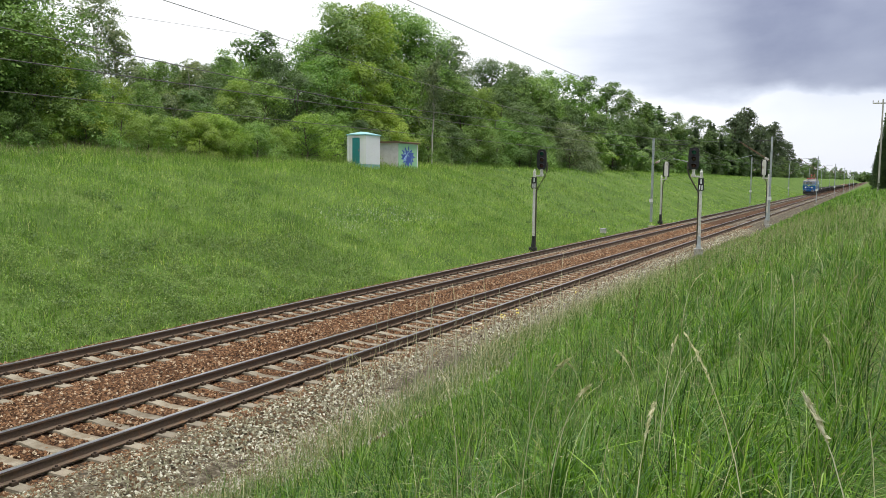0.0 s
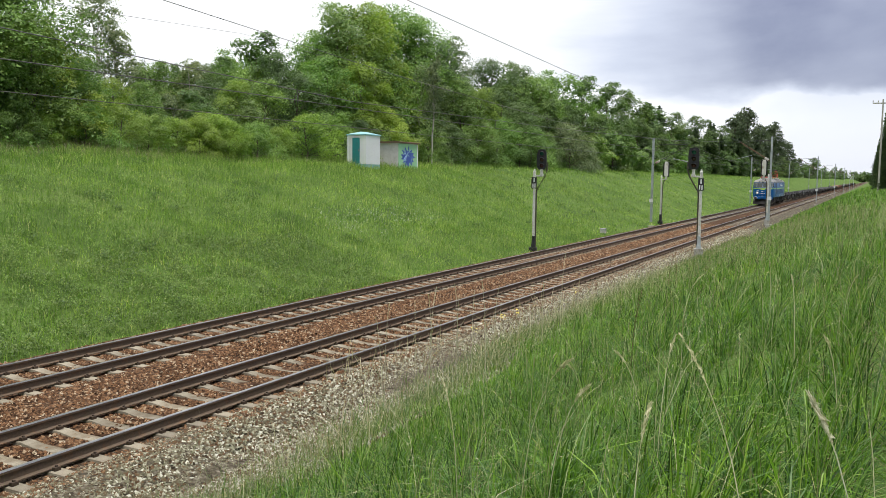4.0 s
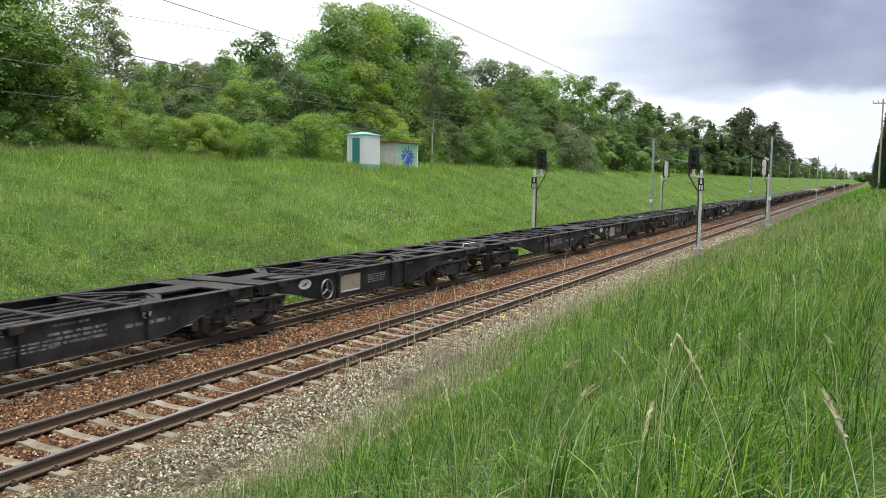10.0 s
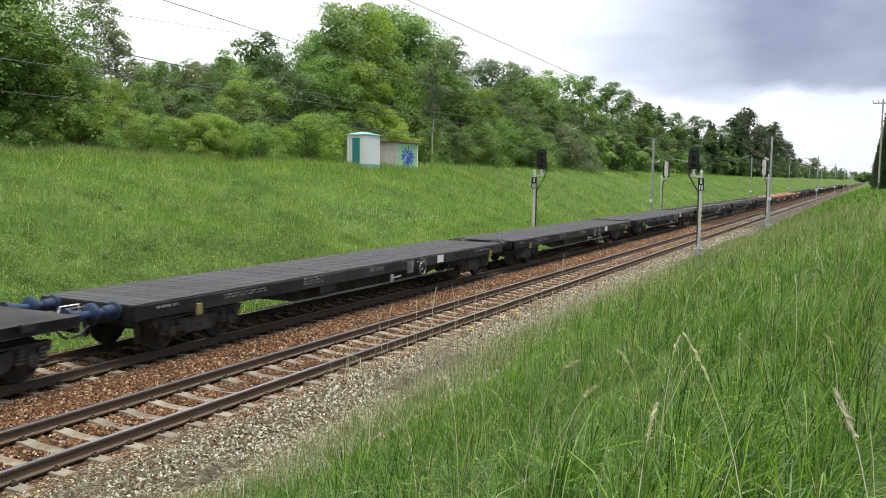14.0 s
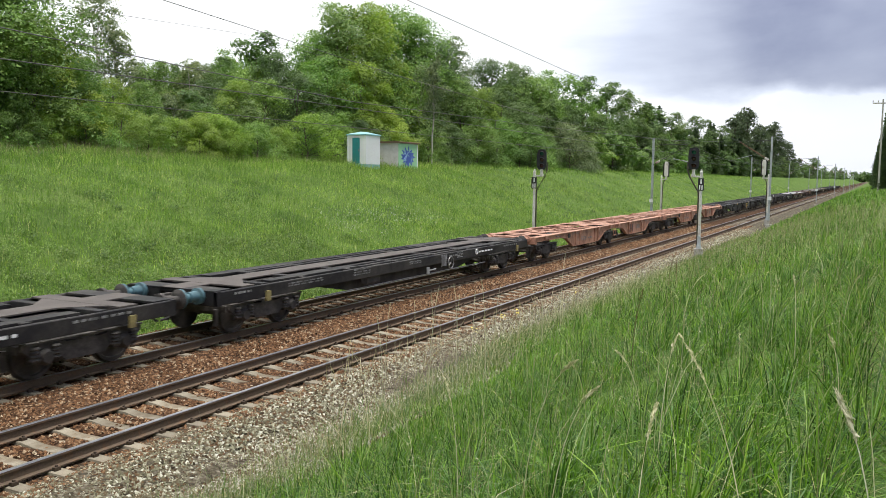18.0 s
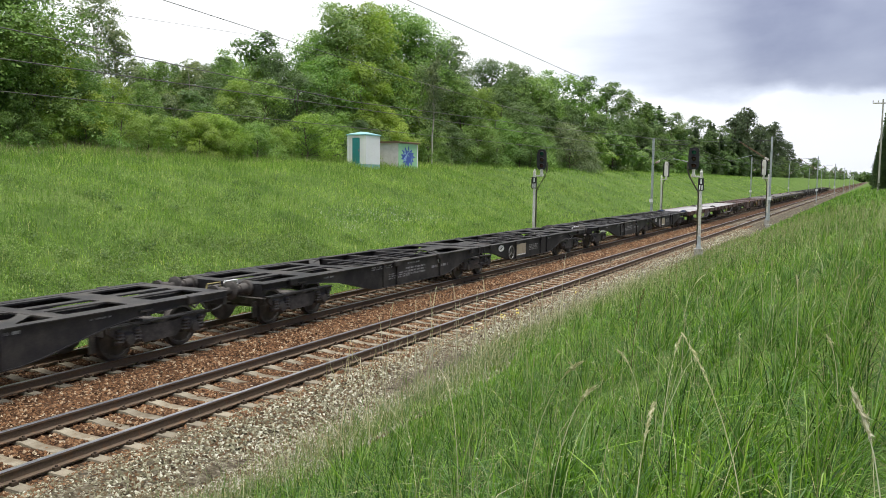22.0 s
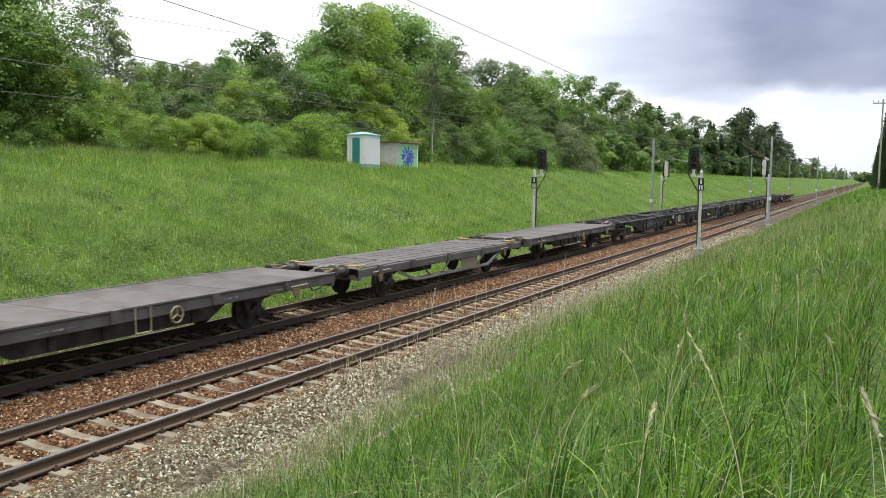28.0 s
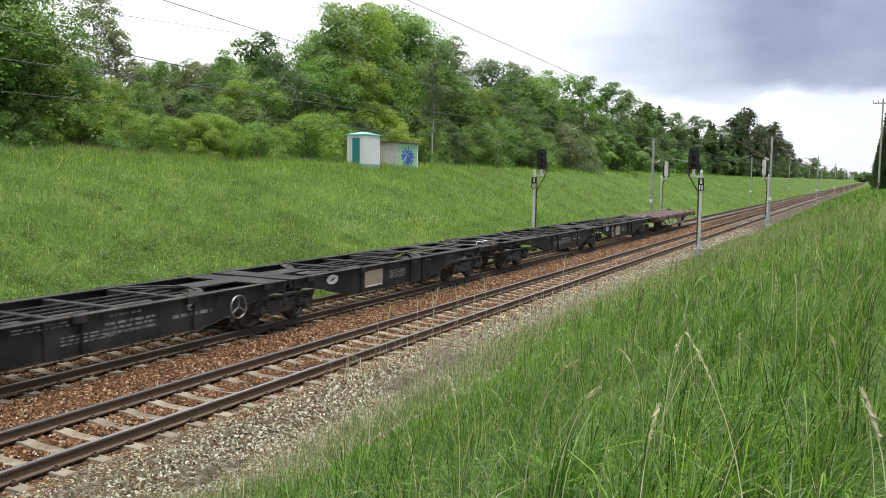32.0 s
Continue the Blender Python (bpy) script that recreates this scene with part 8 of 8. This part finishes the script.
        part("lower_apron", Shape().add([(k * x, y, z) for k in (-1, 1) for y, z, x in ap], [(0, 1, 4, 3), (1, 2, 5, 4), (6, 9, 10, 7), (7, 10, 11, 8), (0, 3, 9, 6), (2, 8, 11, 5), (3, 4, 10, 9), (4, 5, 11, 10)]), BLUE, w)
        for x in (-1.12, 1.12):
            part("grab_rail", Shape().tube([(x * 0.96, ye - d * 0.02, 2.0), (x * 0.96, ye - d * 0.08, 1.95), (x * 0.96, ye - d * 0.08, 1.5), (x * 0.96, ye - d * 0.02, 1.45)], 0.016, 5), STEEL, w)
            part("step", Shape().box(x - 0.08, x + 0.08, min(ye + d * 0.35, ye + d * 0.65), max(ye + d * 0.35, ye + d * 0.65), 0.5, 0.53).tube([(x, ye + d * 0.36, 0.86), (x, ye + d * 0.36, 0.5)], 0.018, 5).tube([(x, ye + d * 0.64, 0.86), (x, ye + d * 0.64, 0.5)], 0.018, 5), STEEL, w)
    # cab side windows, doors, panels: the same on both sides
    def mirror(y):
        return 19.28 - y
    for a, b in ((1.27, 1.80), (mirror(1.80), mirror(1.27))):
        side_plate(w, "window_frame", a - 0.035, b + 0.035, 2.535, 3.2, PALE_STEEL, 0.008)
        side_plate(w, "cab_window", a, b, 2.57, 3.17, WINDOW, 0.014)
    for a, b in ((3.08, 3.86), (mirror(3.86), mirror(3.08))):
        side_plate(w, "door", a, b, 1.5, 3.2, BLUE, 0.01, "blue side door")
        side_plate(w, "door_window_frame", a + 0.17, b - 0.21, 2.54, 3.15, STEEL, 0.014)
        side_plate(w, "door_window", a + 0.2, b - 0.24, 2.57, 3.12, WINDOW, 0.018)
        side_plate(w, "door_sill", a + 0.1, b - 0.12, 1.63, 1.65, PALE_STEEL, 0.02)
        # step hole as a flat dark plate, its inner shade given by colour
        side_plate(w, "step_recess", a + 0.18, b - 0.22, 1.25, 1.38, GRILLE, 0.008)
        for sx in (-1, 1):
            for y in (a - 0.06, b + 0.06):
                part("handrail", Shape().tube([(sx * 1.47, y, 3.2), (sx * 1.55, y, 3.1), (sx * 1.56, y, 1.55), (sx * 1.5, y, 1.5)], 0.017, 6), STEEL, w)
            s = Shape()
            for y in (a + 0.12, b - 0.2):
                s.tube([(sx * 1.42, y, 1.12), (sx * 1.45, y, 0.45)], 0.022, 5)
            for z in (0.47, 0.7, 0.93):
                s.box(sx * 1.44 - 0.06, sx * 1.44 + 0.06, a + 0.12, b - 0.2, z, z + 0.025)
            part("ladder", s, STEEL, w)
    for a, b in ((4.14, 5.34), (6.08, 7.25), (7.82, 8.9), (9.38, 10.0), (10.55, 11.7), (12.1, 13.3), (13.9, 15.1)):
        side_plate(w, "vent_panel", a, b, 1.58, 2.27, BLUE_PANEL, 0.006)
    side_plate(w, "vent_panel", 4.14, 5.34, 2.6, 3.17, BLUE_PANEL, 0.016)
    side_plate(w, "vent_panel", 13.9, 15.1, 2.6, 3.17, BLUE_PANEL, 0.016)
    side_plate(w, "window_frame", 9.24, 10.0, 2.55, 2.57, PALE_STEEL, 0.02)
    side_plate(w, "window", 9.26, 9.98, 2.57, 2.86, WINDOW, 0.012)
    side_plate(w, "window_bar", 9.24, 10.0, 2.87, 2.9, BLUE, 0.02)
    side_plate(w, "window", 9.26, 9.98, 2.9, 3.14, WINDOW, 0.012)
    # emblem and lettering as plain white shapes
    for sx in (-1, 1):
        x0, x1 = sorted((sx * 1.46, sx * 1.492))
        o = -0.42
        em = Shape()
        for turn in (0.0, math.pi):
            for k in range(5):
                a0, a1 = turn + 0.5 * k, turn + 0.5 * (k + 1)
                r0, r1 = 0.17 - 0.022 * k, 0.17 - 0.022 * (k + 1)
                g0, g1 = 0.05 + 0.028 * (2 - abs(k - 2.0)), 0.05 + 0.028 * (2 - abs(k - 1.0))
                em.prism([(11.09 + o + 2.1 * (r0 - g0) * math.cos(a0), 2.85 + (r0 - g0) * math.sin(a0)), (11.09 + o + 2.1 * (r0 + g0 * 0.4) * math.cos(a0), 2.85 + (r0 + g0 * 0.4) * math.sin(a0)),
                          (11.09 + o + 2.1 * (r1 + g1 * 0.4) * math.cos(a1), 2.85 + (r1 + g1 * 0.4) * math.sin(a1)), (11.09 + o + 2.1 * (r1 - g1) * math.cos(a1), 2.85 + (r1 - g1) * math.sin(a1))], "x", x0, x1)
        part("emblem", em, WHITE, w, "white swirl emblem")
        for k in range(8):
            part("marking", Shape().box(x0, x1, 11.16 + k * 0.31, 11.4 + k * 0.31, 2.69, 2.92), WHITE, w)
    bars(w, [(16.55, 1.52, 1.15, 0.17, 1), (17.15, 1.24, 0.5, 0.11, 2), (9.25, 1.46, 1.35, 0.09, 1), (9.4, 1.30, 0.65, 0.09, 1), (9.4, 1.17, 0.6, 0.12, 2), (5.3, 1.2, 0.4, 0.22, 3), (2.62, 1.19, 0.42, 0.1, 1), (14.25, 1.2, 0.2, 0.2, 2), (13.3, 1.2, 0.25, 0.06, 1), (12.4, 1.2, 0.3, 0.06, 1), (15.95, 1.2, 0.3, 0.1, 1), (5.64, 2.98, 0.14, 0.13, 1), (2.7, 1.86, 0.12, 0.13, 1), (16.5, 1.86, 0.09, 0.12, 1)], WHITE, x=1.502)
    # roof equipment
    pantograph(w, 4.3, False)
    pantograph(w, 14.95, True)
    part("roof_drum", Shape().lathe([(3.78, 0.28), (4.14, 0.28), (4.17, 0.24)], (0.2, 8.05, 0.0), "z", 20), MAST, w, "grey drum on the roof")
    part("roof_box", Shape().box(-0.4, 0.4, 2.2, 3.1, 3.76, 3.93, 0.03), ROOF_GREY, w)
    part("busbar", Shape().tube([(0.75, 5.5, 4.05), (0.78, 6.4, 4.0), (0.8, 9.4, 4.0), (0.78, 13.7, 4.0)], 0.025, 6), ORANGE_BAR, w, "orange busbar on white insulators")
    for y in (6.5, 9.3, 10.8, 12.6):
        part("insulator", Shape().lathe([(0, 0.05), (0.05, 0.09), (0.1, 0.06), (0.15, 0.1), (0.19, 0.05)], (0.8, y, 3.77), "z", 10), PORCELAIN, w)
    part("cable", Shape().tube([(0.7, 11.0, 3.85), (0.72, 11.5, 3.98), (0.7, 12.1, 3.86), (0.7, 12.8, 4.0)], 0.03, 6), RUBBER, w)
    # underframe
    part("underframe", Shape().box(-1.35, 1.35, 1.4, 17.9, 0.98, 1.16, 0.03), LOCO_GEAR, w)
    part("equipment_box", Shape().box(-1.32, 1.32, 8.58, 10.55, 0.42, 1.1, 0.04), LOCO_GEAR, w)
    part("equipment_box", Shape().box(-1.25, 1.25, 10.65, 11.5, 0.62, 1.1, 0.03), LOCO_GEAR, w)
    part("equipment_box", Shape().box(-1.25, 1.25, 7.6, 8.5, 0.66, 1.1, 0.03), LOCO_GEAR, w)
    bars(w, [(7.95, 0.8, 0.16, 0.16, 1), (10.9, 0.85, 0.16, 0.16, 1)], WHITE, x=1.28)
    loco_bogie(w, 4.45)
    loco_bogie(w, 14.83)
    return w

# ---- the train put together ----
SPEED = 24.4
LOCO_AT = 227.2       # the leading buffers along the line at 0 s
CONSIST = []          # thing, place of its leading end along the line at 0 s


def build_train():
    loco = locomotive()
    CONSIST.append((loco, LOCO_AT))
    dark = skeleton_wagon("black open articulated container wagon with white lettering", 26.7, BLACK, rails=WHITE)
    late = skeleton_wagon("black open articulated container wagon with a small tan plate", 26.6, BLACK, rails=WHITE, wheel_at=-1.95)
    graph = skeleton_wagon("graphite open articulated container wagon with orange blocks", 27.05, GRAPHITE, fittings=ORANGE_FITTING, plate=False, rails=YELLOW)
    slot = skeleton_wagon("black articulated container wagon with long deck slots", 26.45, BLACK, "slotted", rails=WHITE, plate=False)
    flat = flat_wagon("black four-axle flat wagon with dark timber deck", 19.85, BLACK, DECK_DARK)
    strip = flat_wagon("black four-axle container wagon with brown centre strip", 20.2, BLACK, DECK_BROWN, True)
    orange = skeleton_wagon("faded orange articulated container wagon", 26.0, ORANGE, plate=False, tint=ORANGE)
    brown = skeleton_wagon("oxide brown articulated container wagon with orange blocks", 26.8, BROWN, fittings=ORANGE_FITTING, plate=False, rails=YELLOW)
    white = short_flat("brown two-axle flat wagon with white dusted deck", 13.6, BROWN, DECK_WHITE)
    bare = short_flat("brown two-axle flat wagon with a white deck and open truss", 13.6, BROWN, DECK_WHITE, board=False)
    grey = short_flat("weathered grey two-axle flat wagon with plate deck", 14.4, GREY_WAGON, DECK_GREY)
    strut = short_flat("grey two-axle open container wagon with truss struts", 13.6, GREY_WAGON, GREY_WAGON, "open")
    tail = short_flat("rusty brown two-axle open container wagon at the train's end", 14.6, BROWN, BROWN, "open")
    order = [dark, dark, dark, slot, flat, flat, flat, strip, strip, strip, orange, orange, graph, dark, dark,
             white, bare, brown, grey, grey, grey, strut, grey, dark, graph, late, dark, tail]
    used, place = set(), LOCO_AT + 19.24
    for w in order:
        step = w["run"]
        if w.name in used:
            w = copy_thing(w, pose(FAR_X, place, 0))
        else:
            used.add(w.name)
        w.matrix_basis = pose(FAR_X, place, 0)
        CONSIST.append((w, place))
        place += step
    # painted buffers at a few couplings
    ends = [(slot, True, FITTING_BLUE), (flat, False, FITTING_BLUE), (CONSIST[15][0], True, FITTING_BLUE), (CONSIST[10][0], False, FITTING_TEAL)]
    for w, far_end, tint in ends:
        for ch in w.children:
            if ch.name.startswith("buffer") and (ch.matrix_basis.translation.y > 5) == far_end:
                ch.data = buffer_mesh(tint)


build_train()


def motions():
    """Every vehicle of the train rolls along at one speed; the plumes lean over in the wind."""
    for w, u in CONSIST:
        walk(w, [(0.0, pose(FAR_X, u, 0)), (16.0, pose(FAR_X, u - SPEED * 16.0, 0)), (32.0, pose(FAR_X, u - SPEED * 32.0, 0))])
    for t, root, gain, phase in SWAYS:
        rows = []
        for k in range(17):
            lean = gain * k / 16.0 + 0.7 * math.sin(1.9 * k + phase) + 0.4 * math.sin(3.1 * k + 2 * phase)
            rows.append((2.0 * k, pose(*root, -0.45 * lean, 0.89 * lean, 0.0)))
        walk(t, rows)


motions()
